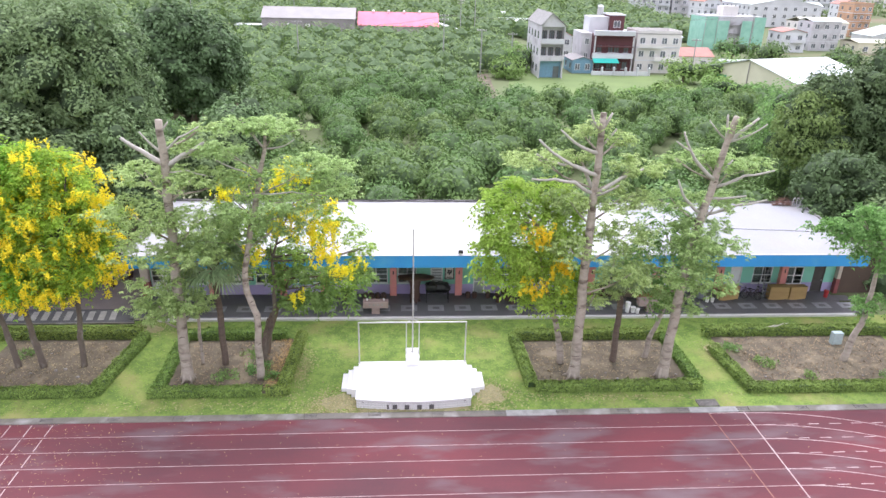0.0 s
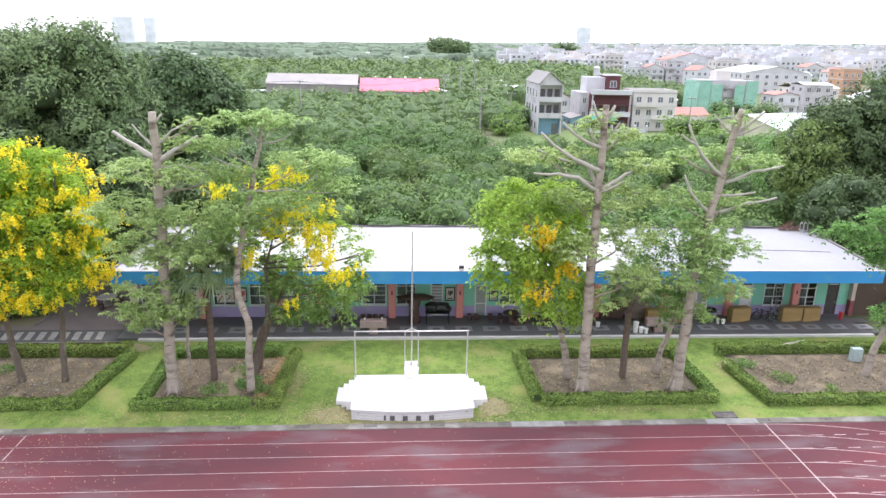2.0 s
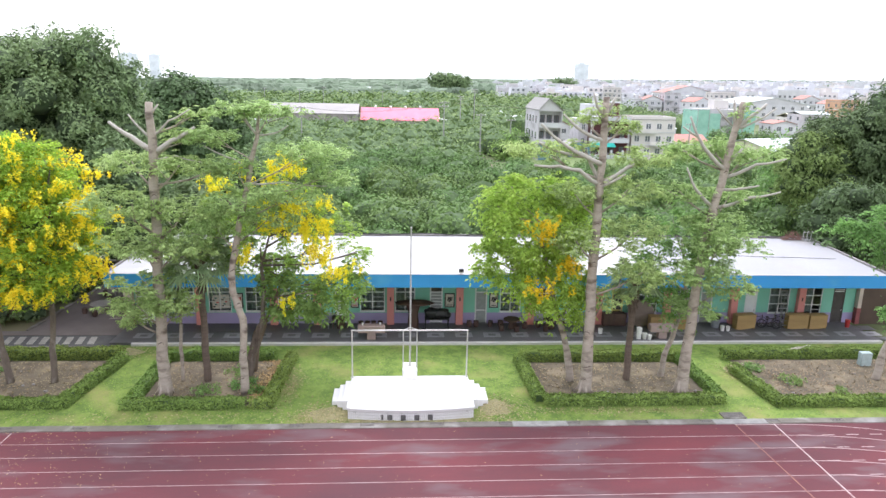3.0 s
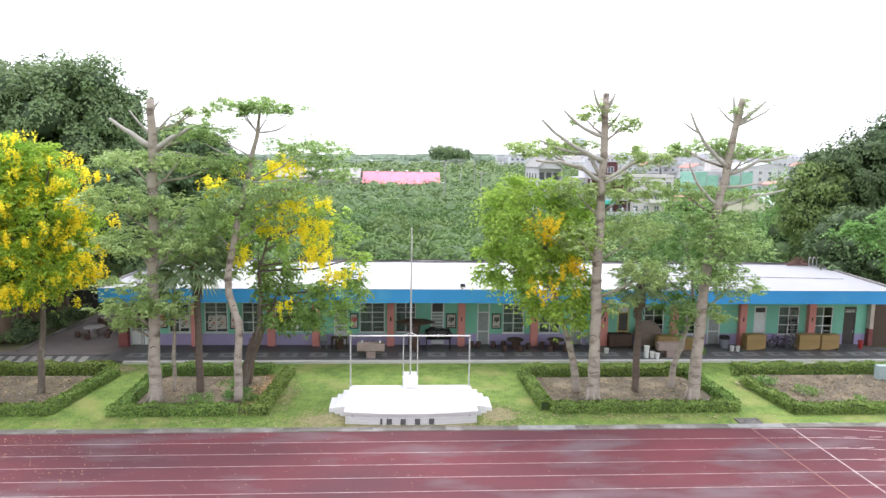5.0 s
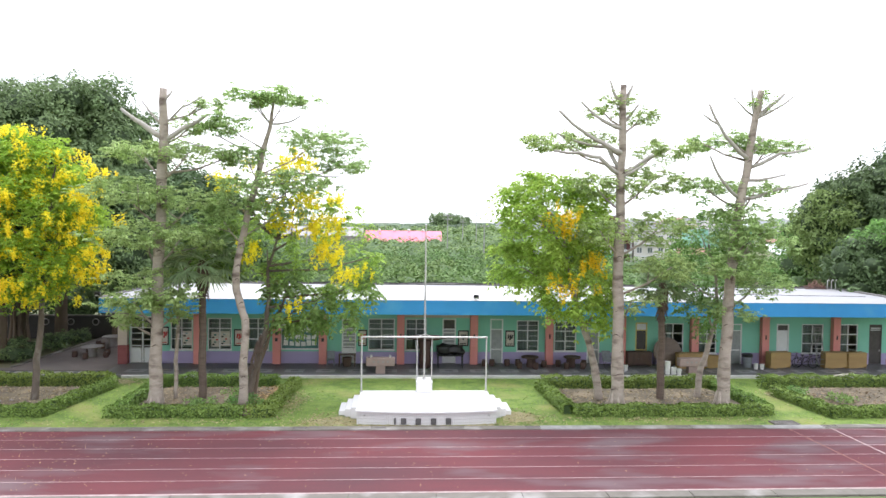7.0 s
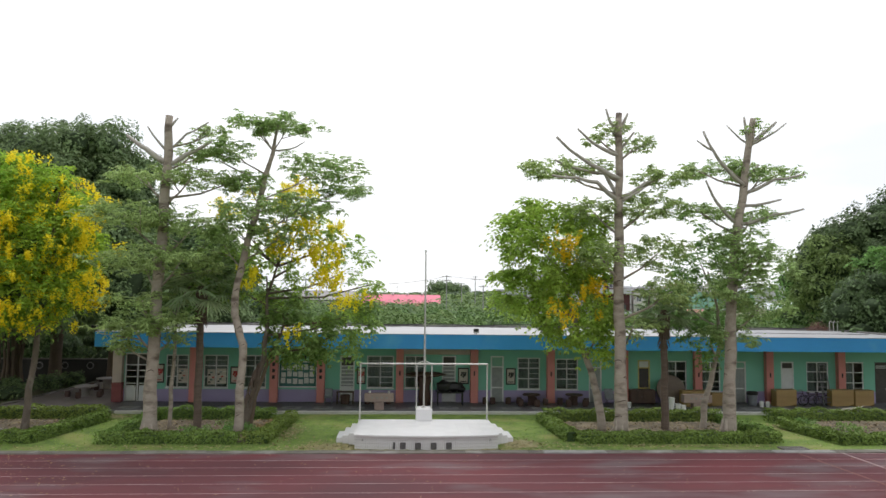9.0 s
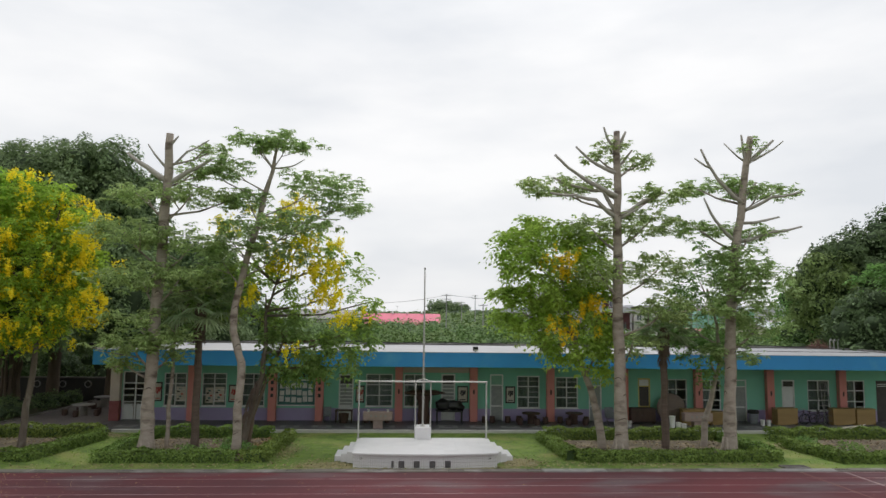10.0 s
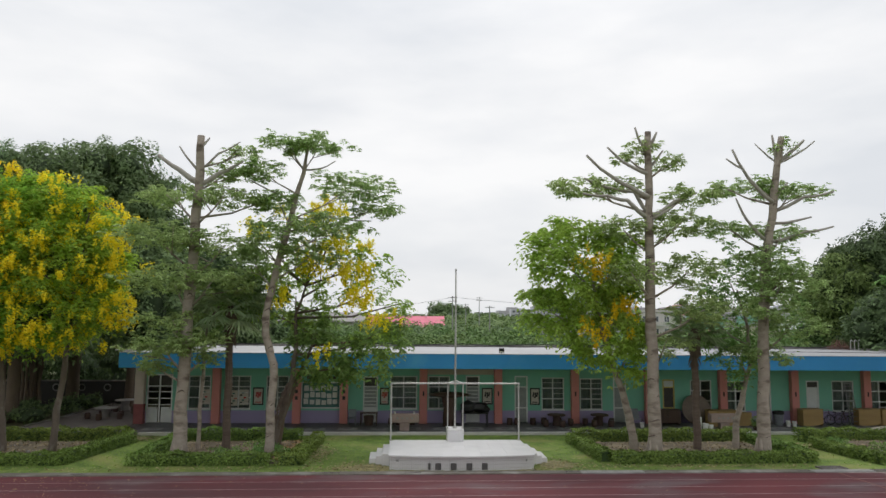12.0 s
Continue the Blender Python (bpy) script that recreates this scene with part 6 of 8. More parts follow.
tree("kapok_tree", KAPOK, (X, Y, 0.05), [(0, 0, 0, 0.37), (0.0, 0, 2, 0.295), (0.1, 0, 6, 0.275), (0.25, 0, 10, 0.25), (0.35, 0, 13.2, 0.225), (0.42, -0.2, 15.7, 0.18)],
     [tier(2.3, 0.8, 15.1, 0.8, 0.2, 120), tier(1.4, 0.9, 14.0, 0.9, 0.3, 180), tier(-0.9, 0.4, 12.7, 1.5, 0.45, 380), tier(1.7, -0.3, 12.6, 1.5, 0.45, 360), tier(3.4, 0.2, 12.4, 0.6, 0.25, 90), tier(-1.5, -0.4, 10.6, 1.9, 0.7, 560), tier(1.7, 0.4, 10.2, 1.9, 0.7, 520),
      tier(-0.9, 0.5, 8.6, 2.2, 0.7, 620), tier(1.4, -0.5, 8.4, 1.5, 0.6, 400), tier(-0.6, 0, 6.4, 1.5, 0.5, 330), tier(-0.9, -0.5, 5.2, 1.35, 0.5, 480), tier(0.6, -0.3, 5.5, 1.1, 0.5, 340), tier(-1.5, 0.2, 4.3, 0.7, 0.35, 120), tier(0.9, 0.6, 4.7, 0.8, 0.4, 130)],
     BARK, L5, whorl=5, each=9, clump=0.42, stubs=[(0.15, (0.35, 0, 13.3), (-0.7, 0, 14.0), (-1.7, 0, 14.7)), (0.14, (0.38, 0, 13.2), (1.3, 0, 13.8), (2.5, 0, 14.5)), (0.06, (0.4, 0, 14.0), (1.3, -0.2, 14.8), (2.4, -0.3, 15.4)), (0.07, (0.35, 0, 13.9), (-0.1, -0.2, 14.4), (-0.6, -0.3, 15.1)), (0.04, (0.35, 0, 12.9), (1.6, -0.4, 13.1), (2.9, -0.5, 12.8)), (0.07, (0.42, -0.2, 15.1), (0.85, -0.2, 15.6))])
X, Y = -9.25, 5.5
tree("kapok_tree", KAPOK, (X, Y, 0.0), [(0, 0, 0, 0.25), (0.03, 0, 2, 0.20), (0.12, 0, 4.3, 0.19), (-0.38, 0, 5.8, 0.19), (-0.30, 0, 7.4, 0.175), (0.35, 0, 10.2, 0.165), (0.95, 0, 12.8, 0.13), (1.35, 0, 14.4, 0.09), (1.5, 0, 15.6, 0.055)],
     [tier(0.3, 0.2, 15.5, 1.3, 0.3, 300), tier(2.1, -0.3, 15.5, 1.4, 0.3, 320), tier(-0.9, 0.2, 14.2, 1.2, 0.45, 300), tier(3.6, 0.1, 13.3, 1.9, 0.6, 560), tier(5.0, -0.2, 12.2, 1.1, 0.35, 220), tier(0.0, 0.4, 12.6, 1.1, 0.5, 280), tier(2.9, -0.4, 11.3, 1.7, 0.5, 380),
      tier(0.3, -0.5, 10.9, 1.5, 0.7, 420), tier(1.8, 0.5, 9.9, 1.4, 0.7, 320), tier(-1.1, 0.1, 9.4, 1.2, 0.7, 300)],
     BARK, L5, whorl=5, each=9, clump=0.42, limb=(0.045, 0.02), stubs=[(0.05, (1.3, 0, 14.2), (0.8, 0, 14.9), (0.6, 0, 15.6)), (0.05, (1.3, 0, 14.2), (2.2, 0, 14.3), (2.9, 0, 14.7)), (0.06, (1.0, 0, 12.2), (0.2, 0, 12.9), (-1.4, 0, 13.6)), (0.05, (0.8, 0, 11.7), (2.6, 0, 11.8), (4.8, 0, 11.6))])
# golden shower trees
GOLD = "golden shower tree with yellow-green leaves and hanging yellow blossoms"
LG = (0.21, 0.115, 0.95)


def lumps(x, y, z, rx, ry, rz, many=9):
    """A broad crown as a heart with uneven shoulders round it."""
    out = [(x, y, z, rx * 0.70, ry * 0.70, rz * 0.72, 1)]
    for k in range(many):
        up = -0.8 + 1.75 * (k + 0.5) / many
        a, flat, s = 2.399 * k + x, math.sqrt(max(0.05, 1 - up * up)), 0.36 + 0.09 * math.sin(4.7 * k + x)
        out.append((x + rx * 0.74 * flat * math.cos(a), y + ry * 0.74 * flat * math.sin(a), z + rz * 0.74 * up, rx * s, ry * s, rz * s * 0.85, 1))
    return out


tree("golden_shower_tree", GOLD, (-20.4, 7.2, -0.15), [(0, 0, 0, 0.2), (0.15, 0, 2, 0.16), (0.4, 0, 4.2, 0.14), (0.6, 0, 7, 0.1), (0.6, 0, 10, 0.06)],
     lumps(-0.1, 0, 9.6, 2.9, 2.6, 3.0) + [(1.2, -0.2, 7.9, 1.4, 1.3, 1.7, 611), (0.5, -0.4, 7.0, 2.0, 1.8, 1.2, 722), (1.1, 0.1, 12.2, 1.2, 1.1, 1.2, 361), (-0.8, 0, 12.6, 1.3, 1.2, 1.1, 277)],
     (bark_dun, leaf_gold), LG, feather=3, clump=0.66, gap=0.88, stalks=20, heart=0.5, bloom=0.66)
tree("golden_shower_tree", GOLD, (-22.8, 7.2, -0.15), [(0, 0, 0, 0.22), (-0.2, 0, 2, 0.18), (-0.4, 0, 4.5, 0.15), (-0.8, 0, 7.5, 0.1), (-1, 0, 10, 0.06)],
     lumps(-0.8, 0, 9.3, 3.0, 2.6, 3.0) + [(0.9, -0.4, 6.9, 1.9, 1.7, 1.5, 611), (-2.2, -0.2, 6.8, 1.9, 1.7, 1.5, 555), (0.6, 0, 12.5, 1.4, 1.3, 1.5, 361)],
     (bark_dun, leaf_gold), LG, feather=3, clump=0.66, gap=0.88, stalks=20, heart=0.5, bloom=0.62)
tree("golden_shower_tree", GOLD, (-24.3, 7.2, -0.15), [(0, 0, 0, 0.2), (-0.15, 0, 2, 0.17), (-0.5, 0, 4.5, 0.14), (-0.8, 0, 7.5, 0.1), (-0.6, 0, 10.5, 0.06)],
     lumps(-2.0, 0, 9.4, 2.9, 2.6, 3.0) + [(0.6, -0.3, 12.9, 1.2, 1.1, 1.3, 1), (-0.6, -0.5, 6.4, 2.0, 1.7, 1.5, 1), (-1.4, 0, 12.4, 1.4, 1.3, 1.4, 1)],
     (bark_dun, leaf_gold), LG, feather=3, clump=0.66, gap=0.88, stalks=20, heart=0.5, bloom=0.58)
tree("golden_shower_tree", GOLD, (-8.9, 7.9, -0.2), [(-0.7, 0, 0, 0.2), (-0.35, 0, 1.2, 0.18), (0.0, 0, 2.4, 0.16), (0.32, 0, 3.7, 0.14), (0.45, 0, 5.2, 0.11), (0.4, 0, 7.0, 0.08), (0.9, 0, 8.6, 0.05)],
     [(2.4, -0.2, 9.2, 1.7, 1.5, 1.7, 416), (4.4, -0.3, 8.2, 1.3, 1.2, 1.4, 208), (-0.7, 0.2, 10.2, 1.6, 1.4, 1.3, 250), (0.4, -0.2, 8.0, 1.6, 1.4, 1.4, 222), (-1.8, 0.2, 11.0, 0.9, 0.8, 0.8, 88), (4.6, 0, 5.9, 1.2, 1.1, 0.8, 138), (1.4, 0.1, 11.7, 1.0, 0.9, 0.7, 90), (2.5, 0.3, 12.0, 1.1, 1.0, 0.7, 90), (4.2, 0.1, 10.2, 1.0, 0.9, 0.7, 60), (5.8, 0, 7.6, 0.6, 0.5, 0.4, 30)],
     (bark_dun, leaf_gold_pale), LG, feather=3, clump=0.55, gap=1.3, stalks=11, flowers=[(-1.7, -0.4, 11.7, 0.7, 0.5, 0.35, 36), (1.4, -0.5, 13.0, 0.4, 0.4, 0.4, 24), (2.5, -0.5, 12.9, 0.6, 0.5, 0.3, 32), (-0.4, -0.5, 12.8, 0.25, 0.25, 0.15, 8), (0.2, -0.5, 12.2, 0.3, 0.3, 0.2, 10), (4.25, -0.6, 11.0, 0.3, 0.3, 0.45, 18), (4.15, -0.6, 9.4, 0.5, 0.4, 0.4, 32), (1.5, -0.4, 12.2, 0.7, 0.5, 0.4, 28), (1.2, -1.0, 10.4, 0.5, 0.4, 0.5, 24), (3.0, -1.1, 9.6, 0.7, 0.5, 0.8, 64), (2.6, -1.1, 10.8, 0.7, 0.5, 0.4, 40), (3.8, -1.1, 8.2, 0.7, 0.5, 0.8, 64), (4.7, -0.9, 6.9, 0.45, 0.35, 0.35, 28), (-0.3, -1.2, 8.1, 0.5, 0.4, 0.5, 28), (1.3, -1.1, 9.6, 0.5, 0.4, 0.5, 32), (1.8, -0.8, 5.2, 0.4, 0.3, 0.2, 12), (5.9, -0.3, 7.2, 0.3, 0.2, 0.2, 8)])
fibres = thing("dead_fibres", (-9.2, 7.78, 1.2), "dry brown fibres hanging from a crooked trunk", "dead leaves")
for k in range(46):
    u, a = rng.random(), rng.random() * 6.283
    x0, z0 = -0.15 + 0.55 * u, 0.1 + 1.9 * u
    part("fibre", Geo().tube([(x0, 0.02 * math.sin(a), z0), (x0 + 0.16 * math.cos(a), -0.16 * abs(math.sin(a)), z0 - 0.15), (x0 + 0.24 * math.cos(a) - 0.1, -0.2 * abs(math.sin(a)), z0 - 0.55 - 0.3 * rng.random())], [0.03, 0.035, 0.01], 4), bark_palm, fibres)
tree("broadleaf_tree", "dark green broadleaf tree with large leaves", (-8.2, 8.6, -0.25), [(-1.2, 0, 0, 0.12), (-0.9, 0, 1.5, 0.11), (-0.3, 0, 3.4, 0.09), (0.3, 0, 4.8, 0.07), (0.8, 0, 6, 0.05)],
     [(1.4, -0.3, 5.0, 1.7, 1.4, 1.2, 305), (3.3, -0.3, 4.9, 1.3, 1.1, 0.9, 194), (4.8, -0.2, 6.3, 0.9, 0.8, 0.6, 83), (0.3, -0.1, 6.6, 1.2, 1.1, 1.0, 166), (-3.0, 0.1, 8.2, 1.6, 1.3, 1.5, 222)], (bark_brown, leaf_mid), (0.30, 0.15, 1.0), feather=3, clump=0.6, gap=1.05, stalks=14)
tree("golden_shower_tree", "golden shower tree with fading yellow blossoms among green leaves", (9.55, 6.9, -0.15), [(0, 0, 0, 0.24), (-0.25, 0, 1.8, 0.2), (-0.8, 0, 3.6, 0.16), (-1.6, 0, 6, 0.12), (-2.2, 0, 9.5, 0.06)],
     [(-3.0, -0.2, 9.6, 2.4, 2.0, 2.2, 850), (-0.9, 0.1, 9.6, 1.6, 1.4, 1.8, 424), (-4.4, 0, 7.2, 1.4, 1.3, 1.2, 326), (-1.6, -0.2, 6.2, 1.9, 1.6, 1.6, 589), (-4.9, 0, 10.6, 0.8, 0.7, 0.7, 136), (-4.0, 0.2, 11.6, 0.7, 0.6, 0.5, 90), (-1.6, 0.1, 11.5, 0.9, 0.8, 0.6, 90), (-0.4, 0, 4.8, 1.0, 0.9, 0.8, 146)],
     (bark_grey, leaf_lime), (0.26, 0.13, 1.0), feather=3, clump=0.62, gap=0.84, stalks=16, flowers=[(-2.4, -1.8, 9.8, 0.7, 0.4, 0.7, 44), (-3.6, -1.5, 9.9, 0.3, 0.3, 0.3, 10), (-0.6, -1.3, 8.3, 0.4, 0.4, 0.6, 14), (-2.6, -1.7, 6.6, 0.6, 0.4, 0.7, 30), (-1.1, -1.5, 7.3, 0.7, 0.4, 0.8, 26)])
tree("broadleaf_tree", "small mid-green tree with a leaning trunk", (15.25, 7.5, -0.2), [(0, 0, 0, 0.19), (0.2, 0, 1.4, 0.16), (0.65, 0, 3.0, 0.135), (1.15, 0, 4.7, 0.11), (1.0, 0, 6.5, 0.08), (0.5, 0, 8.6, 0.05)],
     [(0.1, -0.1, 8.9, 1.5, 1.3, 1.7, 444), (0.9, 0, 7.0, 1.4, 1.2, 1.3, 333), (-0.6, 0, 6.6, 1.3, 1.1, 1.3, 277), (0.4, -0.2, 4.9, 1.3, 1.0, 0.7, 194)], (bark_grey, leaf_mid), (0.21, 0.10, 0.95), feather=3, clump=0.55, gap=0.95, stalks=16)
tree("broadleaf_tree", "slender young tree with sparse leaves", (-13.2, 7.3, -0.15), [(0, 0, 0, 0.11), (0.05, 0, 2, 0.1), (0.15, 0, 4.5, 0.08), (0.2, 0, 6.5, 0.05)],
     [(0.3, 0, 6.4, 1.4, 1.2, 1.2, 194), (1.2, 0, 8.2, 1.2, 1.1, 1.2, 138)], (bark_grey, leaf_mid), (0.26, 0.11))
# the clumps furthest right are added to shade the building's far end
tree("broadleaf_tree", "pale leaning tree with dense green leaf clumps", (28.5, 6.8, -0.15), [(0, 0, 0, 0.24), (0.25, 0, 1.6, 0.2), (0.65, 0, 3.2, 0.17), (0.6, 0, 5.5, 0.14), (0.5, 0, 8, 0.1), (0.5, 0, 10, 0.05)],
     [(-3.4, -0.2, 9.3, 0.9, 0.8, 0.5, 1), (-1.5, 0, 9.8, 1.4, 1.2, 0.8, 1), (0.8, 0, 8.6, 1.7, 1.5, 1.3, 1), (2.9, 0.3, 9.3, 1.9, 1.8, 1.3, 1), (4.9, 0.2, 8.2, 1.5, 1.4, 1.2, 1), (0.9, -0.2, 4.3, 0.9, 0.8, 0.45, 1)], (bark_grey, leaf_mid), (0.24, 0.12, 1.0), feather=3, clump=0.55, gap=0.85, stalks=16, heart=0.55)


def fan_palm(x, y, h, r, n=26):
    t = thing("fan_palm", (x, y, ground_z(y) + 0.05), "fan palm with shaggy brown trunk and drooping fans", "palm tree", "schoolyard trees")
    pr = [(0.02 * math.sin(k), 0.02 * math.cos(k), h * k / 16) for k in range(17)]
    part("trunk", Geo().tube(pr, [0.2 - 0.045 * k / 16 + (0.018 if k % 2 else 0) + (0.12 if k in (13, 14, 15) else 0) for k in range(17)], 10), bark_palm, t)
    shag = Geo()
    for k in range(70):
        a, z = rng.random() * 6.283, h - 1.9 * rng.random()
        shag.tube([(0.2 * math.cos(a), 0.2 * math.sin(a), z), (0.34 * math.cos(a), 0.34 * math.sin(a), z - 0.35)], [0.035, 0.012], 4)
    part("sheath_skirt", shag, bark_palm, t, "brown hanging leaf sheaths")
    for k in range(n):
        a, lift = 2.399 * k, 0.95 - 1.5 * k / n
        d = Vector((math.cos(a) * math.cos(lift), math.sin(a) * math.cos(lift), math.sin(lift)))
        s, e = Vector((0, 0, h - 0.1)), Vector((0, 0, h - 0.1)) + d * r * 0.55 + Vector((0, 0, -0.1))
        fr = part("frond", Geo().tube([s, s.lerp(e, 0.5) + Vector((0, 0, 0.06)), e], [0.025, 0.018, 0.012], 5), leaf_palm, t)
        side = d.cross(Vector((0, 0, 1))).normalized()
        up = side.cross(d)
        m = 22
        u = np.linspace(-1.9, 1.9, m)
        ways = np.array([d * math.cos(v) + side * math.sin(v) + up * 0.12 * math.cos(2 * v) for v in u])
        part("fan", quads_mesh("fan", leaf_quads(np.repeat(np.array([e]), m, axis=0), ways, r * (0.62 - 0.12 * np.abs(u)), 0.13, 0.28)), leaf_palm, fr)


fan_palm(-11.75, 7.2, 7.5, 2.5, 34)
fan_palm(13.0, 7.0, 6.5, 1.7, 22)

# ---- large trees round the yard ----
BIG = "large dark green tree with a dense uneven crown"


def big_tree(x, y, h, r, label=BIG, mats=(bark_brown, leaf_dark), n=9000, leaf=(0.36, 0.2), low=0.2, parts_=14, zb=-0.42):
    """A broad dome of shallow shoulders, covered with tufts of leaves."""
    mid, half = h * (0.5 + low * 0.35), h * (0.5 - low * 0.35)
    near = n > 10000
    blobs = [(0, 0, mid, r * (0.72 if near else 0.80), r * (0.72 if near else 0.80), half * 0.88, 1)]
    many = int(parts_ * 1.5) if near else max(5, parts_ // 2)
    for k in range(many):
        f = (k + 0.5) / many
        up = -0.55 + 1.4 * f
        a, flat = 2.399 * k + x, math.sqrt(max(0.04, 1 - up * up))
        s = r * ((0.27 + 0.08 * math.sin(5.1 * k + y)) if near else (0.40 + 0.10 * math.sin(5.1 * k + y)))
        blobs.append(((r - s * 0.9) * flat * math.cos(a), (r - s * 0.9) * flat * math.sin(a), mid + (half - s * 0.68) * up + 0.04 * h * math.sin(2.3 * k + x), s, s, s * 0.8, 1))
    tall = h / (max(b[2] + 1.18 * b[5] for b in blobs) + 0.1)
    blobs = [(b[0], b[1], b[2] * tall, b[3], b[4], b[5] * tall, 1) for b in blobs]
    area = 9.0 * r * (r + half) / 2 * 1.25
    n, leaf = 0.58 * n, (leaf[0] * 1.16, leaf[1] * 1.16)
    leaves = 110 if n > 20000 else 84 if n > 9000 else 44
    gap = math.sqrt(area * leaves / n)
    t = tree("large_tree", label, (x, y, zb if y < 200 else far_z(y, x)), [(0, 0, 0, 0.05 * r + 0.15), (0.1, 0, h * 0.25, 0.045 * r + 0.1), (0, 0.1, h * 0.5, 0.03 * r + 0.08), (0.1, 0, h * 0.85, 0.05)], [], mats, leaf, group="large trees round the yard")
    part("inner_crown", core_geo(blobs, 0.7, 0.16, 3 if n >= 13000 else 2), shade_core_mat, t, smooth=True)
    seats = tuft_seats(blobs, gap * 0.66, gap, (0.84, 1.16), -0.75)
    part("crown", tuft_leaves("leaves", seats, leaves, *leaf), mats[1], t)
    return t


big_tree(-28.4, 26.4, 21.7, 6.9, "huge dark green banyan that shades the plaza", n=78000, parts_=26, low=0.14, leaf=(0.23, 0.125))
big_tree(-34.0, 26.5, 21.0, 6.2, "tall dark green tree with tufted crown", n=46000, parts_=22, low=0.14, leaf=(0.23, 0.125))
big_tree(-24.0, 26.2, 21.2, 4.0, "tall dark green tree behind the building's end", n=30000, parts_=18, low=0.18, leaf=(0.23, 0.125))
big_tree(-21.9, 22.4, 13.8, 3.4, "dark green tree at the building's end", n=15000, leaf=(0.24, 0.13), low=0.3)
big_tree(-28.9, 19.0, 13.4, 6.4, "spreading dark green tree over the plaza", n=18000, parts_=16, low=0.36, leaf=(0.28, 0.15))
big_tree(-46, 34, 18, 8, n=8000)
for x, y, h, r in ((-26.6, 33, 5.6, 2.7), (-31.2, 34, 5.0, 2.6), (-22.9, 31.5, 4.4, 2.0), (-36, 33, 5.2, 2.6)):
    big_tree(x, y, h, r, "dark bushy undergrowth behind the boundary wall", (bark_brown, leaf_deep), 3200, (0.24, 0.13), 0.0, 8)
big_tree(-36, 42, 13.5, 6, n=9500)
big_tree(-20, 37, 8.5, 4.2, n=9500)
big_tree(-31.9, 75, 18.6, 8.0, "round dark green tree rising above the orchard", (bark_brown, leaf_deep), 27000, (0.46, 0.27), low=0.06, parts_=14)
big_tree(-20, 52, 9.5, 4.5, n=5000)
big_tree(43.0, 34, 16.6, 5.4, BIG, (bark_brown, leaf_deep), 34000, parts_=18, leaf=(0.28, 0.15))
big_tree(39.7, 33, 13.8, 3.7, "tufted tree with yellowish green crown", (bark_brown, leaf_olive), 16000, (0.26, 0.14), low=0.5)
big_tree(48.9, 32, 20.8, 5.6, BIG, (bark_brown, leaf_deep), 30000, parts_=18, leaf=(0.28, 0.15))
big_tree(47, 44, 13, 6.5, "broad tree with yellowish green crown", (bark_brown, leaf_mid), 8000)
big_tree(58, 42, 13.5, 7, n=8000)
big_tree(38.0, 24.5, 10.5, 3.9, BIG, (bark_brown, leaf_deep), 11000, (0.26, 0.14))
# unseen tree, added to shade the far end of the building
big_tree(42, 18, 11, 4.8, n=6000)
banyan = thing("banyan_trunk", (-30.2, 24.0, -0.42), "old banyan trunk with hanging aerial roots", "tree trunk")
for k in range(16):
    a, q = 2.399 * k, 0.16 * math.sqrt(k)
    root = Geo().tube([(q * math.cos(a) * 1.4, q * math.sin(a), 0), (q * math.cos(a), q * math.sin(a), 2.0), (q * math.cos(a) * 1.6, q * math.sin(a), 4.6)], [0.14, 0.1, 0.08], 6)
    part("aerial_root", root, bark_brown, banyan)
# the last four are added filler, to darken the ground past the far end
for x, y, r, h in ((-27.6, 18.6, 1.5, 1.0), (-28.4, 20.5, 1.6, 1.2), (-27.2, 23.2, 1.3, 1.1), (-29.8, 17.6, 1.5, 0.9), (-26.9, 26.0, 1.1, 1.0), (35.9, 18.4, 1.3, 2.8), (36.9, 20.8, 1.6, 3.2), (38.2, 17.2, 1.6, 2.4), (39.6, 19.6, 1.8, 3.0)):
    sh = thing("shrub", (x, y, -0.42), "dark green shrub beside the school building", "shrub", "shrubs round the building")
    part("foliage", foliage("leaves", clump_blobs([(0, 0, h * 0.55, r, r, h * 0.5, 900)], 40, 0.35), 0.2, 0.1), leaf_dark, sh)
    part("inner_leaves", core_geo([(0, 0, h * 0.5, r, r, h * 0.6, 0)], 0.7), shade_core_mat, sh)

# ---- orchard ----
protos = []
for k in range(6):
    blobs = [(0, 0, 2.1, 2.75, 2.75, 2.7, 1)]
    for j in range(5):
        a = 1.257 * j + k + 0.4 * rng.random()
        blobs.append((1.7 * math.cos(a), 1.7 * math.sin(a), 2.3 + 1.0 * rng.random(), 1.15, 1.15, 1.15, 1))
    t = thing("orchard_tree", (0, 0, -60), "low rounded orchard tree with dense dark green leaves", "fruit tree", "orchard trees")
    part("trunk", Geo().tube([(0, 0, 0), (0.1, 0, 0.9), (0, 0.1, 2)], [0.2, 0.16, 0.1], 6), bark_brown, t)
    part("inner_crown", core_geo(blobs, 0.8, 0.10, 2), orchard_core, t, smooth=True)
    seats = tuft_seats(blobs, 0.52, 0.74, (0.88, 1.12), -0.35)
    part("foliage", tuft_leaves("leaves", seats, max(6, 1700 // len(seats)), 0.34, 0.2, 0.3), leaf_orchard, t)
    protos.append(t)
spots = []
ORCHARD_END = 104
tries = np.stack((rng.uniform(-110, 110, 9000), rng.uniform(28.5, ORCHARD_END, 9000)), axis=1)
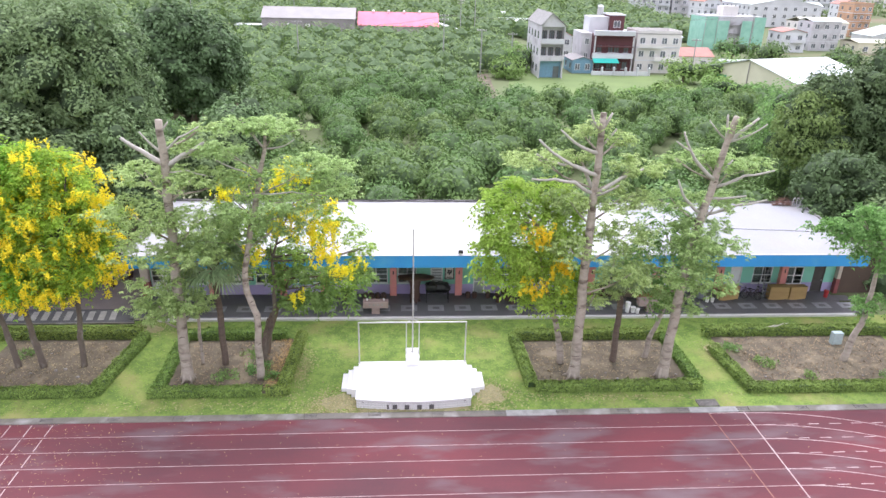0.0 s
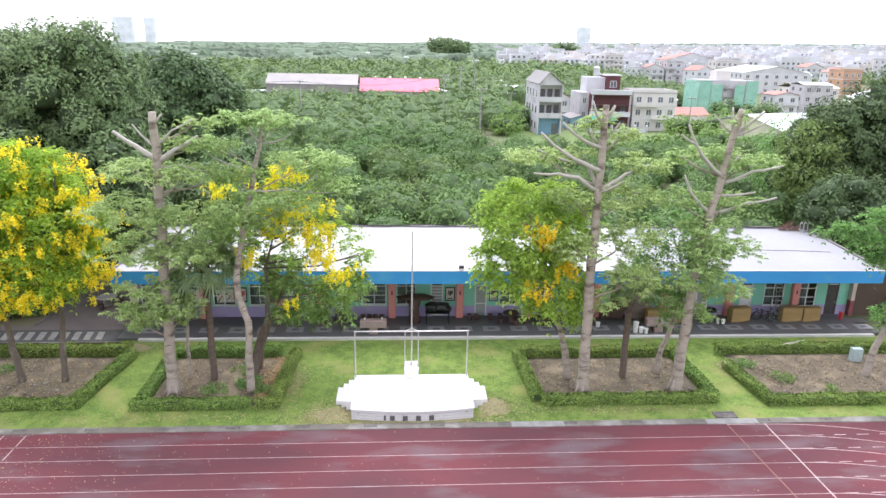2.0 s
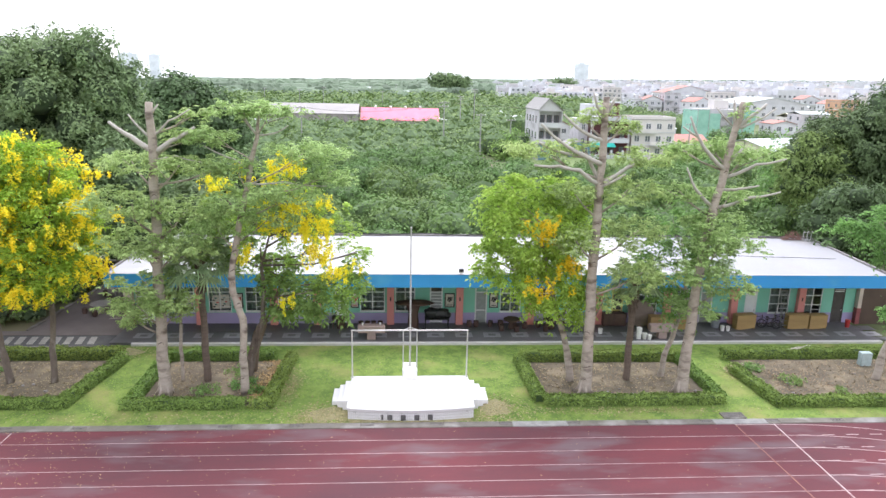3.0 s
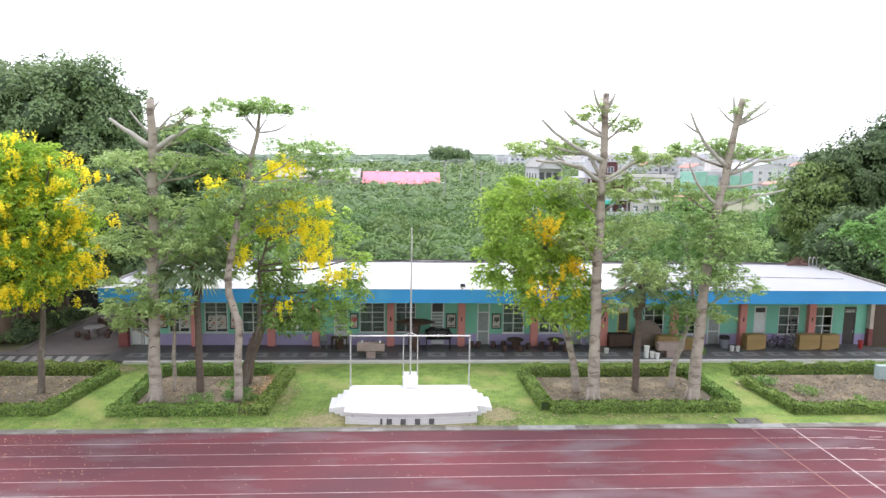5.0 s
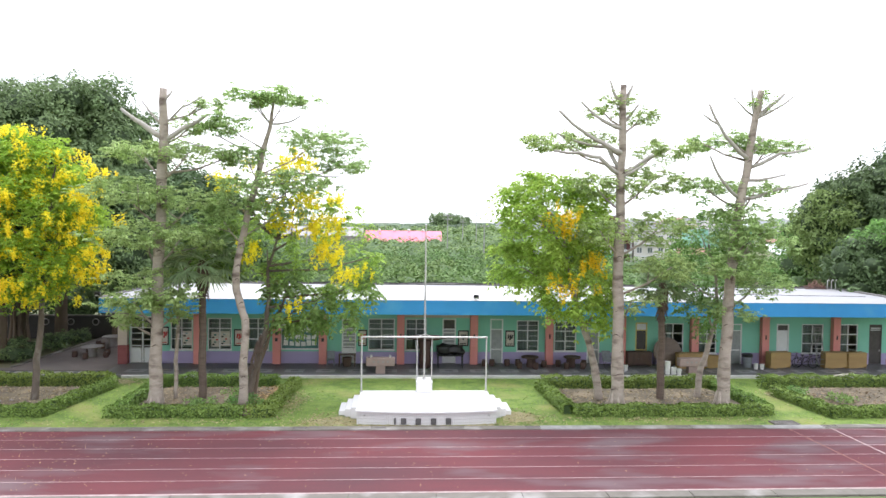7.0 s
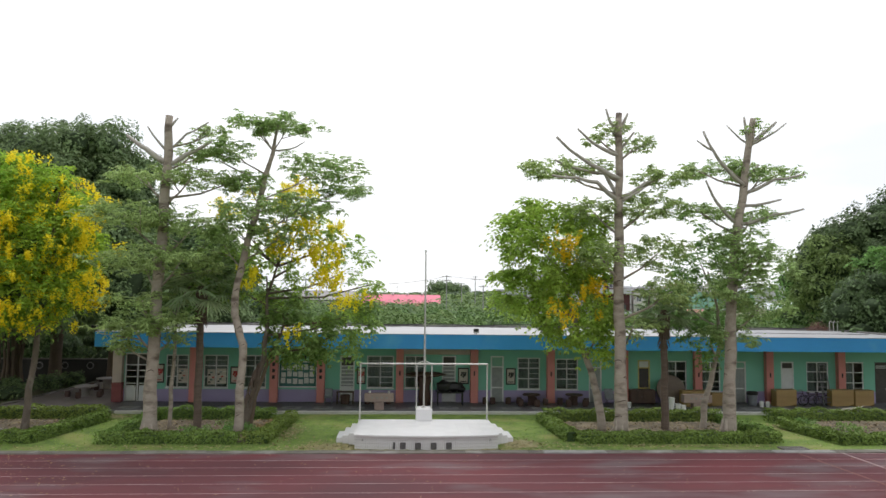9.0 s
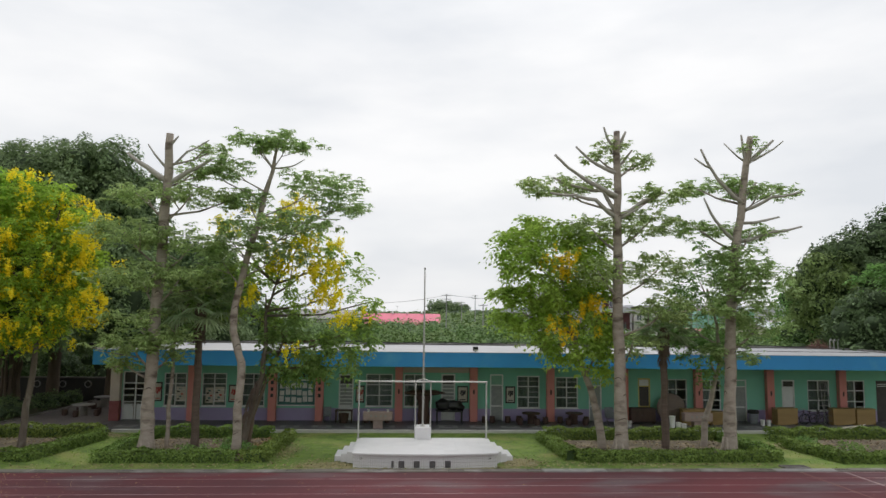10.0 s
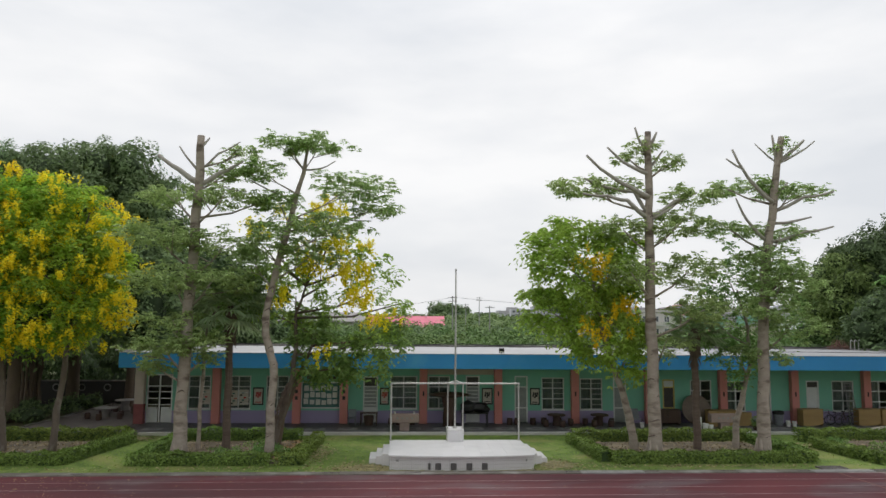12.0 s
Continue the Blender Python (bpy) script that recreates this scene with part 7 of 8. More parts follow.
for xx, yy in tries:
    clear = abs(xx) > (yy + 34) * 0.72 + 6 or (xx < -14 and yy < 46) or (xx > 36 and yy < 40) or (xx + 31) ** 2 + (yy - 75) ** 2 < 60 or (-24 < xx < -16 and 80 < yy < 86) or (14 < xx < 20 and 88 < yy < 116) or (xx > 20 and yy > 90)
    if not clear and all((xx - px) ** 2 + (yy - py) ** 2 > 32 for px, py in spots):
        spots.append((float(xx), float(yy)))
for i, (xx, yy) in enumerate(spots):
    s = rng.uniform(0.86, 1.16)
    if i < 6:
        protos[i].matrix_basis = place(xx, yy, -0.42, rng.uniform(0, 360), s)
    else:
        copy_thing(protos[i % 6], place(xx, yy, -0.42, rng.uniform(0, 360), s)).scale = (s, s, s)

# far orchards as one mass: tufted clumps to the middle distance, low domes beyond
TOWN = [(20, 90, 120, 137), (30, 137, 120, 215), (120, 150, 420, 560), (205, 330, 700, 900), (-60, 196, 24, 222)]


def in_town(x, y):
    return any(a < x < c and b < y < d for a, b, c, d in TOWN)


rows, cores = [], Geo()
y = float(ORCHARD_END)
unit_p, unit_d = blob_points([(0, 0, 2.2, 3.3, 3.3, 2.3, 140)], 0.75)
while y < 460:
    step = 6.2 + (y - 116) * 0.012
    half = (y + 34) * 0.7 + 10
    x = -half
    while x < half:
        xx, yy = x + rng.uniform(-1.5, 1.5), y + rng.uniform(-1.5, 1.5)
        if not in_town(xx, yy) and not (14 < xx < 20 and yy < 135):
            s = step / 6.2 * rng.uniform(0.85, 1.2)
            a = rng.random() * 6.283
            q = np.stack((unit_p[:, 0] * math.cos(a) - unit_p[:, 1] * math.sin(a), unit_p[:, 0] * math.sin(a) + unit_p[:, 1] * math.cos(a), unit_p[:, 2] * rng.uniform(1.05, 1.35)), axis=1) * s
            q[:, 2] = np.maximum(q[:, 2], 0.1) - 0.42
            k = max(45, int(120 - (y - 116) * 0.25))
            sel = rng.permutation(len(q))[:k]
            rows.append(leaf_quads(q[sel] + np.array((xx, yy, far_z(yy, xx) + 0.42)), np.cross(unit_d[sel], rng.normal(size=(k, 3))), 0.78 * s * 120 / (k + 30), 0.46 * s * 120 / (k + 30), 0.0, unit_d[sel] + np.array((0, 0, 0.3))))
            cores.add([(xx + 2.7 * s * math.cos(1.047 * i), yy + 2.7 * s * math.sin(1.047 * i), far_z(yy, xx) + 0.7) for i in range(6)] + [(xx + 2.1 * s * math.cos(1.047 * i), yy + 2.1 * s * math.sin(1.047 * i), 3.1 * s + far_z(yy, xx) + 0.42) for i in range(6)] + [(xx, yy, 4.3 * s + far_z(yy, xx) + 0.42)],
                      [(i, (i + 1) % 6, 6 + (i + 1) % 6, 6 + i) for i in range(6)] + [(6 + i, 6 + (i + 1) % 6, 12) for i in range(6)])
        x += step
    y += step * 0.93
far = thing("far_orchard", (0, 0, 0), "dense green orchards stretching into the distance", "orchard", kind="stuff")
part("leaf_mass", quads_mesh("leaf_mass", np.concatenate(rows)), leaf_orchard, far)
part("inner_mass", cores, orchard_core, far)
far_leaf = material("distant_foliage", (0.145, 0.205, 0.135), (0.08, 0.12, 0.07), rough=0.9, scale=0.08, fine=1.0, amount=0.9, bump=0.8, island=0.3)
g = Geo()
y = 455.0
while y < 3600:
    step = 11 + (y - 455) * 0.022
    half = (y + 34) * 0.72
    x = -half
    while x < half:
        xx, yy = x + rng.uniform(-4, 4), y + rng.uniform(-4, 4)
        if not in_town(xx, yy):
            s, h = step * rng.uniform(0.5, 0.75), rng.uniform(3.5, 6.0) + (5 if rng.random() < 0.06 else 0)
            ph = rng.random()
            g.add([(xx + s * math.cos(0.785 * i + ph), yy + s * math.sin(0.785 * i + ph), far_z(yy, xx)) for i in range(8)] + [(xx + 0.75 * s * math.cos(0.785 * i + ph), yy + 0.75 * s * math.sin(0.785 * i + ph), far_z(yy, xx) + h * (0.7 + 0.25 * math.sin(3 * i + 9 * ph))) for i in range(8)] + [(xx, yy, far_z(yy, xx) + h)],
                  [(i, (i + 1) % 8, 8 + (i + 1) % 8, 8 + i) for i in range(8)] + [(8 + i, 8 + (i + 1) % 8, 16) for i in range(8)])
        x += step
    y += step * 0.9
me = bpy.data.meshes.new("distant_woods")
me.from_pydata(g.v, [], g.f)
solid("distant_woods", me, far_leaf, "distant green woods towards the horizon", "woods", kind="stuff")
big_tree(54, 900, 25, 17, "dark clump of tall trees on the skyline", n=2500, leaf=(2.5, 1.4))
big_tree(78, 905, 22, 14, "dark clump of tall trees on the skyline", n=2200, leaf=(2.5, 1.4))
big_tree(215, 880, 18, 16, "dark clump of tall trees on the skyline", n=1800, leaf=(2.5, 1.4))
for x, y, h, r in ((64, 124, 5.5, 4.6), (72, 121, 6.5, 5.0), (52, 101, 3.4, 3.2), (44, 97, 3.2, 3.0), (70, 100, 4, 3.6), (84, 96, 4.5, 4), (36, 98, 2.8, 2.6), (100, 98, 6.5, 5.0), (108, 106, 6.5, 5.5), (64, 104, 4.5, 4.0), (116, 114, 7, 5.5), (118, 150, 6, 5), (96, 168, 6, 5), (28, 140, 6, 5), (24, 128, 4.5, 4), (102, 160, 6, 5)):
    big_tree(x, y, h, r, "bushy green tree between the houses", (bark_brown, leaf_mid if x < 75 else leaf_orchard), 1800, (0.6, 0.3), 0.2, 6)
solid("meadow", Geo().add([(18, 88, -0.39), (110, 88, -0.39), (110, 136, -0.39), (26, 136, -0.39)], [(0, 1, 2, 3)]), meadow, "rough grassy clearing in front of the houses", "meadow", kind="structure")
solid("farm_track", Geo().add([(14.5, 86, -0.385), (17.5, 86, -0.385), (20.5, 134, -0.385), (16.5, 134, -0.385)], [(0, 1, 2, 3)]), soil, "reddish earth track through the orchard", "track", kind="structure")

# pale dry fronds dropped on the hedge corner, and bare bed rubble
for k in range(5):
    dry = thing("dry_frond", (25.0 + 0.28 * k, 10.4 + 0.08 * (k % 2), ground_z(10.4) + 0.70), "pale dry fallen frond lying on the hedge", "dry leaf", "dry fronds on the hedge")
    part("blade", Geo().tube([(0, 0, 0), (0.25, 0.05 * k - 0.1, 0.12), (0.6, 0.1 * k - 0.2, 0.16 + 0.03 * k)], [0.015, 0.032, 0.01], 5), paper, dry)
for k in range(26):
    x, y = ((-25 + 6 * rng.random()) if k % 3 == 0 else (8.2 + 8.5 * rng.random()) if k % 3 == 1 else (21.8 + 9 * rng.random())), 4.6 + 4.2 * rng.random()
    r = rng.uniform(0.05, 0.13)
    st = thing("stone", (x, y, ground_z(y) + 0.12), "small grey stone lying on bare soil", "stone", "stones in the beds")
    part("stone_body", core_geo([(0, 0, r * 0.4, r, r * 0.8, r * 0.6, 0)], 1.0, 0.15, 1), stone_grey, st)

# ---- houses and sheds beyond the orchard ----
def add_window(parent, x, z, w, h, y, frame=None, n=2):
    """A window in a wall that faces the yard, at wall plane y."""
    wd = part("window", Geo().box(x - w / 2 - 0.12, x + w / 2 + 0.12, y - 0.14, y - 0.002, z - 0.14, z - 0.02), house_white, parent)
    part("pane", Geo().box(x - w / 2, x + w / 2, y - 0.05, y - 0.002, z, z + h), pane_dark, wd)
    g = Geo()
    for i in range(n + 1):
        a = x - w / 2 + w * i / n
        g.box(a - 0.05, a + 0.05, y - 0.09, y - 0.052, z, z + h)
    g.box(x - w / 2, x + w / 2, y - 0.09, y - 0.052, z + h, z + h + 0.1)
    part("frame", g, frame or frame_white, wd)


def side_window(parent, x, y, z, w, h, sgn):
    wd = part("window", Geo().box(min(x, x + sgn * 0.1), max(x, x + sgn * 0.1), y - w / 2 - 0.1, y + w / 2 + 0.1, z - 0.12, z - 0.02), house_white, parent)
    part("pane", Geo().box(min(x + sgn * 0.002, x + sgn * 0.05), max(x + sgn * 0.002, x + sgn * 0.05), y - w / 2, y + w / 2, z, z + h), pane_dark, wd)


def gable(w, d, z, rise, along="y", over=0.3):
    """A ridge roof of sheet, with thickness."""
    g, t = Geo(), 0.12
    a, b = w / 2 + over, d / 2 + over
    if along == "y":
        prof = [(-a, z), (0, z + rise), (a, z), (a, z + t), (0, z + rise + t), (-a, z + t)]
        vs = [(x, y, q) for y in (-b, b) for x, q in prof]
    else:
        prof = [(-b, z), (0, z + rise), (b, z), (b, z + t), (0, z + rise + t), (-b, z + t)]
        vs = [(x, y, q) for x in (-a, a) for y, q in prof]
    return g.add(vs, [(0, 1, 4, 5), (1, 2, 3, 4), (6, 11, 10, 7), (7, 10, 9, 8), (0, 6, 7, 1), (1, 7, 8, 2), (3, 9, 10, 4), (4, 10, 11, 5), (0, 5, 11, 6), (2, 8, 9, 3)])


def house(name, label, x, y, w, d, storeys, wall, roof=None, rise=0.0, along="y", sh=3.1, rz=0.0, bays=2, tank=False, group=""):
    h = storeys * sh
    t = thing(name, (x, y, far_z(y, x)), label, "house", group)
    part("wall", Geo().box(-w / 2, w / 2, -d / 2, d / 2, 0, h), wall, t)
    for k in range(1, storeys):
        part("floor_band", Geo().box(-w / 2 - 0.06, w / 2 + 0.06, -d / 2 - 0.1, d / 2 + 0.06, k * sh - 0.12, k * sh + 0.12), house_white, t)
    if rise:
        prof = [(-w / 2, h), (w / 2, h), (0, h + rise)] if along == "y" else None
        if prof:
            part("gable_wall", Geo().add([(a, b, q) for b in (-d / 2, d / 2) for a, q in prof], [(0, 1, 2), (3, 5, 4), (0, 3, 4, 1), (1, 4, 5, 2), (2, 5, 3, 0)]), wall, t)
        part("roof", gable(w, d, h, rise, along), roof, t)
    else:
        part("roof", Geo().box(-w / 2 - 0.1, w / 2 + 0.1, -d / 2 - 0.1, d / 2 + 0.1, h, h + 0.15), roof or concrete_light, t)
        for a in ((-w / 2, w / 2, -d / 2, -d / 2 + 0.15), (-w / 2, w / 2, d / 2 - 0.15, d / 2), (-w / 2, -w / 2 + 0.15, -d / 2 + 0.15, d / 2 - 0.15), (w / 2 - 0.15, w / 2, -d / 2 + 0.15, d / 2 - 0.15)):
            part("parapet", Geo().box(*a, h + 0.15, h + 0.8), wall, t)
    for k in range(storeys):
        for i in range(bays):
            add_window(t, -w / 2 + w * (i + 0.5) / bays, k * sh + 0.9, min(1.5, w / bays * 0.46), 1.3, -d / 2)
        if 0 < k and d < 13 and not (rise and along == "x"):
            a, b = (-w / 2 + 0.4, -w / 2 + 0.58 * w) if (k + int(x)) % 2 else (-w / 2 + 0.42 * w, w / 2 - 0.4)
            bal = part("balcony", Geo().box(a, b, -d / 2 - 1.0, -d / 2 - 0.11, k * sh - 0.14, k * sh + 0.02), house_white, t)
            part("balcony_wall", Geo().box(a, b, -d / 2 - 1.0, -d / 2 - 0.86, k * sh + 0.02, k * sh + 0.85), wall, bal)
        for i in range(max(1, int(d / 4))):
            side_window(t, -w / 2, -d / 2 + d * (i + 0.5) / max(1, int(d / 4)), k * sh + 1.0, 1.1, 1.2, -1)
    if tank:
        tk = part("water_tank", Geo().lathe(w * 0.2, d * 0.2, ((0.7, h + 0.6), (0.75, h + 1.9), (0.3, h + 2.3)), 12), aluminium, t)
    t.rotation_euler[2] = radians(rz)
    return t


# three-storey narrow house with open balconies
nh = thing("narrow_house", (34.2, 137, -0.42), "narrow three-storey grey house with gabled sheet roof and balconies", "house")
W, D, H = 5.6, 17.0, 11.6
part("wall", Geo().box(-W / 2, W / 2, -D / 2 + 1.6, D / 2, 0, H), house_grey, nh)
for sx in (-W / 2, W / 2 - 0.25):
    part("side_fin", Geo().box(sx, sx + 0.25, -D / 2, -D / 2 + 1.6, 0, H), house_grey, nh)
for k, z in enumerate((3.9, 7.6, 11.4)):
    part("balcony_slab", Geo().box(-W / 2 + 0.25, W / 2 - 0.25, -D / 2, -D / 2 + 1.6, z, z + 0.2), house_grey, nh)
    if k < 2:
        part("balcony_wall", Geo().box(-W / 2 + 0.25, W / 2 - 0.25, -D / 2, -D / 2 + 0.15, z + 0.2, z + 1.2), house_white if k else house_grey, nh)
part("gable_wall", Geo().add([(a, b, q) for b in (-D / 2, D / 2) for a, q in ((-W / 2, H), (W / 2, H), (-0.6, H + 2.6))], [(0, 1, 2), (3, 5, 4), (0, 3, 4, 1), (1, 4, 5, 2), (2, 5, 3, 0)]), house_grey, nh)
g = Geo()
for (xa, za), (xb, zb) in (((-W / 2 - 0.2, H), (-0.6, H + 2.65)), ((-0.6, H + 2.65), (W / 2 + 0.3, H - 0.1))):
    g.add([(xa, -D / 2 - 0.4, za), (xb, -D / 2 - 0.4, zb), (xb, D / 2 + 0.3, zb), (xa, D / 2 + 0.3, za), (xa, -D / 2 - 0.4, za + 0.12), (xb, -D / 2 - 0.4, zb + 0.12), (xb, D / 2 + 0.3, zb + 0.12), (xa, D / 2 + 0.3, za + 0.12)], [(0, 1, 2, 3), (4, 7, 6, 5), (0, 4, 5, 1), (1, 5, 6, 2), (2, 6, 7, 3), (3, 7, 4, 0)])
part("roof", g, concrete_light, nh, "pale sheet gable roof")
part("ground_front", Geo().box(-W / 2 + 0.25, W / 2 - 0.25, -D / 2 + 1.2, -D / 2 + 1.58, 0, 3.9), sheet_blue, nh, "pale blue ground floor front")
part("door", Geo().box(0.8, 2.2, -D / 2 + 1.1, -D / 2 + 1.19, 0, 2.6), pane_dark, nh)
for z in (4.9, 8.6):
    for xw in (-1.7, 0.0, 1.7):
        add_window(nh, xw, z, 1.1, 1.8, -D / 2 + 1.58, wood_dark)
for k in range(3):
    for j in range(4):
        side_window(nh, -W / 2, -D / 2 + 3 + 3.8 * j, 1.2 + 3.7 * k, 1.3, 1.6, -1)

# red and grey three-storey house with awning
rh = thing("terraced_house", (51.5, 143, -0.42), "red-tiled three-storey house with white parapets and teal awning", "house")
part("wall", Geo().box(-5.0, 4.8, -4.0, 7, 0, 9.0), house_red, rh)
part("side_house", Geo().box(-7.4, -5.003, -2.5, 7, 0, 9.2), house_grey, rh, "plain grey rendered side block")
part("stair_block", Geo().box(-0.2, 3.4, 0.0, 6, 9.0, 13.2), house_red, rh)
part("white_block", Geo().box(-5.0, -0.203, 1.0, 6.8, 9.0, 12.8), house_white, rh)
part("stair_roof", Geo().box(-0.4, 3.6, -0.3, 6.2, 13.2, 13.5), house_white, rh)
for z in (3.6, 8.9):
    part("white_band", Geo().box(-5.1, 4.9, -5.4, -4.003, z, z + 1.1), house_white, rh, "white balcony parapet")
for z in (3.4, 6.2, 8.7):
    part("balcony_slab", Geo().box(-5.0, 4.8, -5.3, -4.003, z, z + 0.2), house_red, rh)
for sx in (-5.0, 4.5):
    part("column", Geo().box(sx, sx + 0.3, -5.3, -5.0, 0, 8.7), house_grey, rh)
for z in (4.9, 1.0):
    for xw in (-3.4, -0.6, 0.9, 3.3):
        add_window(rh, xw, z, 1.2, 1.6, -4.0, wood_dark)
add_window(rh, 1.6, 10.5, 1.6, 1.4, 0.0)
for xw, z in ((-6.2, 6.6), (-6.2, 3.2)):
    add_window(rh, xw, z, 0.9, 1.3, -2.5)
part("awning", Geo().add([(-5.2, -5.4, 3.5), (1.0, -5.4, 3.5), (1.0, -7.2, 2.7), (-5.2, -7.2, 2.7), (-5.2, -5.4, 3.6), (1.0, -5.4, 3.6), (1.0, -7.2, 2.8), (-5.2, -7.2, 2.8)], [(0, 1, 2, 3), (4, 7, 6, 5), (0, 4, 5, 1), (1, 5, 6, 2), (2, 6, 7, 3), (3, 7, 4, 0)]), awning_teal, rh, "teal sheet awning")
part("water_tank", Geo().lathe(-1.5, 5, ((0.8, 13.0), (0.8, 15.0), (0.3, 15.4)), 12), aluminium, rh)
gatew = thing("garden_wall", (52.5, 134.5, -0.42), "low white garden wall with round-topped posts", "garden wall")
for k in range(5):
    part("wall_panel", Geo().box(-7 + 2.9 * k, -4.7 + 2.9 * k, -0.15, 0.15, 0, 1.0, 0.03), house_white, gatew)
    part("gate_post", Geo().lathe(-4.4 + 2.9 * k, 0, ((0.28, 0), (0.28, 1.7), (0.34, 1.8), (0.05, 2.1)), 10), house_white, gatew)
house("terraced_house", "two-storey beige terraced house with ornate balconies", 63, 144, 11, 9, 3, house_beige, None, bays=4)
house("low_house", "low grey lean-to with blue sheet wall", 44, 142, 5, 9, 1, sheet_blue, metal_grey, 0.8, "y", 3.0)
house("low_house", "low house with red sheet roof", 76, 152, 10, 9, 1, house_beige, roof_red, 1.8, "x", 3.2)
house("low_house", "small house with red-tiled roof behind others", 44.5, 168, 6, 8, 2, house_white, roof_red, 1.5, "y")
house("low_house", "small pale house with sheet roof", 83, 141, 7, 5, 1, house_white, metal_white, 0.8, "x", 2.6)

# sheds
sg = thing("long_shed", (-30.5, 214, -0.42), "long grey sheet-metal shed in the orchard", "shed")
part("wall", Geo().box(-15.2, 15.2, -6, 6, 0, 6.2), metal_wall, sg)
part("roof", gable(30.4, 12, 6.2, 3.2, "x"), metal_grey, sg)
for k in range(3):
    part("vent_hood", Geo().box(-13 + 6.0 * k, -11.6 + 6.0 * k, -6.5, -6.003, 3.6, 4.6, 0.05), plastic_white, sg)
part("lean_to", Geo().box(-25, -15.25, -3, 3, 3.4, 3.7), metal_white, sg)
for sx in (-24.5, -20):
    part("lean_to_post", Geo().box(sx, sx + 0.2, -2.9, -2.7, 0, 3.4), pole_mat, sg)
sp = thing("long_shed", (-0.8, 214, -0.42), "long shed with bright pink sheet roof", "shed")
part("wall", Geo().box(-13.4, 13.0, -6, 6, 0, 4.2), metal_wall, sp)
part("roof", gable(26.6, 12, 4.3, 4.0, "x"), metal_pink, sp)
for k in range(4):
    part("ridge_vent", Geo().lathe(-8.5 + 5.2 * k, 0, ((0.35, 8.2), (0.5, 8.8), (0.2, 9.1)), 10), plastic_white, sp)
part("lean_to", Geo().add([(13.1, -5, 5.2), (20.5, -4, 3.2), (20.5, 4, 3.2), (13.1, 5, 5.2), (13.1, -5, 5.35), (20.5, -4, 3.35), (20.5, 4, 3.35), (13.1, 5, 5.35)], [(0, 1, 2, 3), (4, 7, 6, 5), (0, 4, 5, 1), (1, 5, 6, 2), (2, 6, 7, 3), (3, 7, 4, 0)]), metal_white, sp)
part("lean_to_wall", Geo().box(13.1, 19.5, -4, 4, 0, 3.1), wall_dark, sp)
ws = thing("warehouse", (82.5, 114.5, -0.42), "cream warehouse with broad white sheet gable roof", "warehouse")
part("wall", Geo().box(-10.5, 10.5, -12.5, 12.5, 0, 4.0), cream, ws)
part("gable_wall", Geo().add([(a, b, q) for a in (-10.5, 10.5) for b, q in ((-12.5, 4.0), (12.5, 4.0), (0, 6.9))], [(0, 1, 2), (3, 5, 4), (0, 3, 4, 1), (1, 4, 5, 2), (2, 5, 3, 0)]), cream, ws)
part("roof", gable(21, 25, 4.0, 3.0, "x", 0.5), metal_white, ws)
part("roller_door", Geo().box(-10.56, -10.503, 6.0, 9.0, 0, 3.0), material("green_roller_door", (0.05, 0.3, 0.2), rough=0.5), ws)
part("downpipe", Geo().tube([(-10.6, 0, 0), (-10.6, 0, 6.6)], 0.12, 6), metal_grey, ws)
for k in range(10):
    part("roof_seam", Geo().tube([(-10 + 2.2 * k, -12.9, 4.1), (-10 + 2.2 * k, 0, 7.15)], 0.04, 4), metal_white, ws)
ws.rotation_euler[2] = radians(18)
sc = thing("scaffolded_building", (108, 200, -0.42), "building shell wrapped in green scaffold netting", "building")
part("shell", Geo().box(-9, 9, -5, 6, 0, 10.5), house_grey, sc)
for k in range(5):
    if k != 2:
        part("net", Geo().box(-10 + 4.0 * k, -6.1 + 4.0 * k, -6.1, -6.0, 0.3, 10.4 - 1.2 * (k % 2)), net_green, sc)
    for z in (2.6, 5.2, 7.8):
        part("scaffold_deck", Geo().box(-10 + 4.0 * k, -6.1 + 4.0 * k, -5.95, -5.1, z, z + 0.08), metal_grey, sc)
    part("scaffold_pole", Geo().tube([(-10 + 4.0 * k, -6.2, 0), (-10 + 4.0 * k, -6.2, 11.5)], 0.06, 6), steel, sc)
part("net", Geo().box(-10.1, -10.0, -5.9, 6, 0.3, 10.2), net_green, sc)
part("stair_tower", Geo().box(-3, 2, -2, 3, 10.5, 13.5), house_beige, sc)
# named nearer houses to the right
house("villa", "white three-storey villa with grey upper block", 127, 196, 8, 9, 2, house_white, roof_red, 1.0, "y", bays=2)
house("villa", "grey three-storey house with white roof", 141, 202, 10, 9, 3, house_grey, metal_white, 0.8, "x", bays=3)
house("villa", "cream two-storey house with wide yellow roof", 163, 240, 17, 14, 2, house_beige, cream, 1.6, "x", bays=5)
house("factory", "large white factory hall with low gable roof", 172, 296, 32, 30, 3, house_white, metal_white, 3.0, "y", bays=7)
house("villa", "orange rendered apartment block", 184, 250, 8, 10, 4, house_orange, None, bays=3)
house("factory", "white arched workshop with sheet roof", 176, 214, 22, 12, 1, house_white, metal_white, 3.0, "y", 4.0, bays=4)
house("low_house", "low cream shed with flat yellow roof", 157, 196, 16, 10, 1, cream, cream, 0.8, "x", 3.4, bays=3)
house("factory", "two-storey workshop with blue sheet roof", 205, 238, 20, 12, 2, house_beige, sheet_blue, 1.2, "x", bays=4)
house("villa", "large white house with red gabled roof edge", 180, 405, 34, 18, 3, house_white, roof_red, 4.5, "y", 3.6, bays=4)
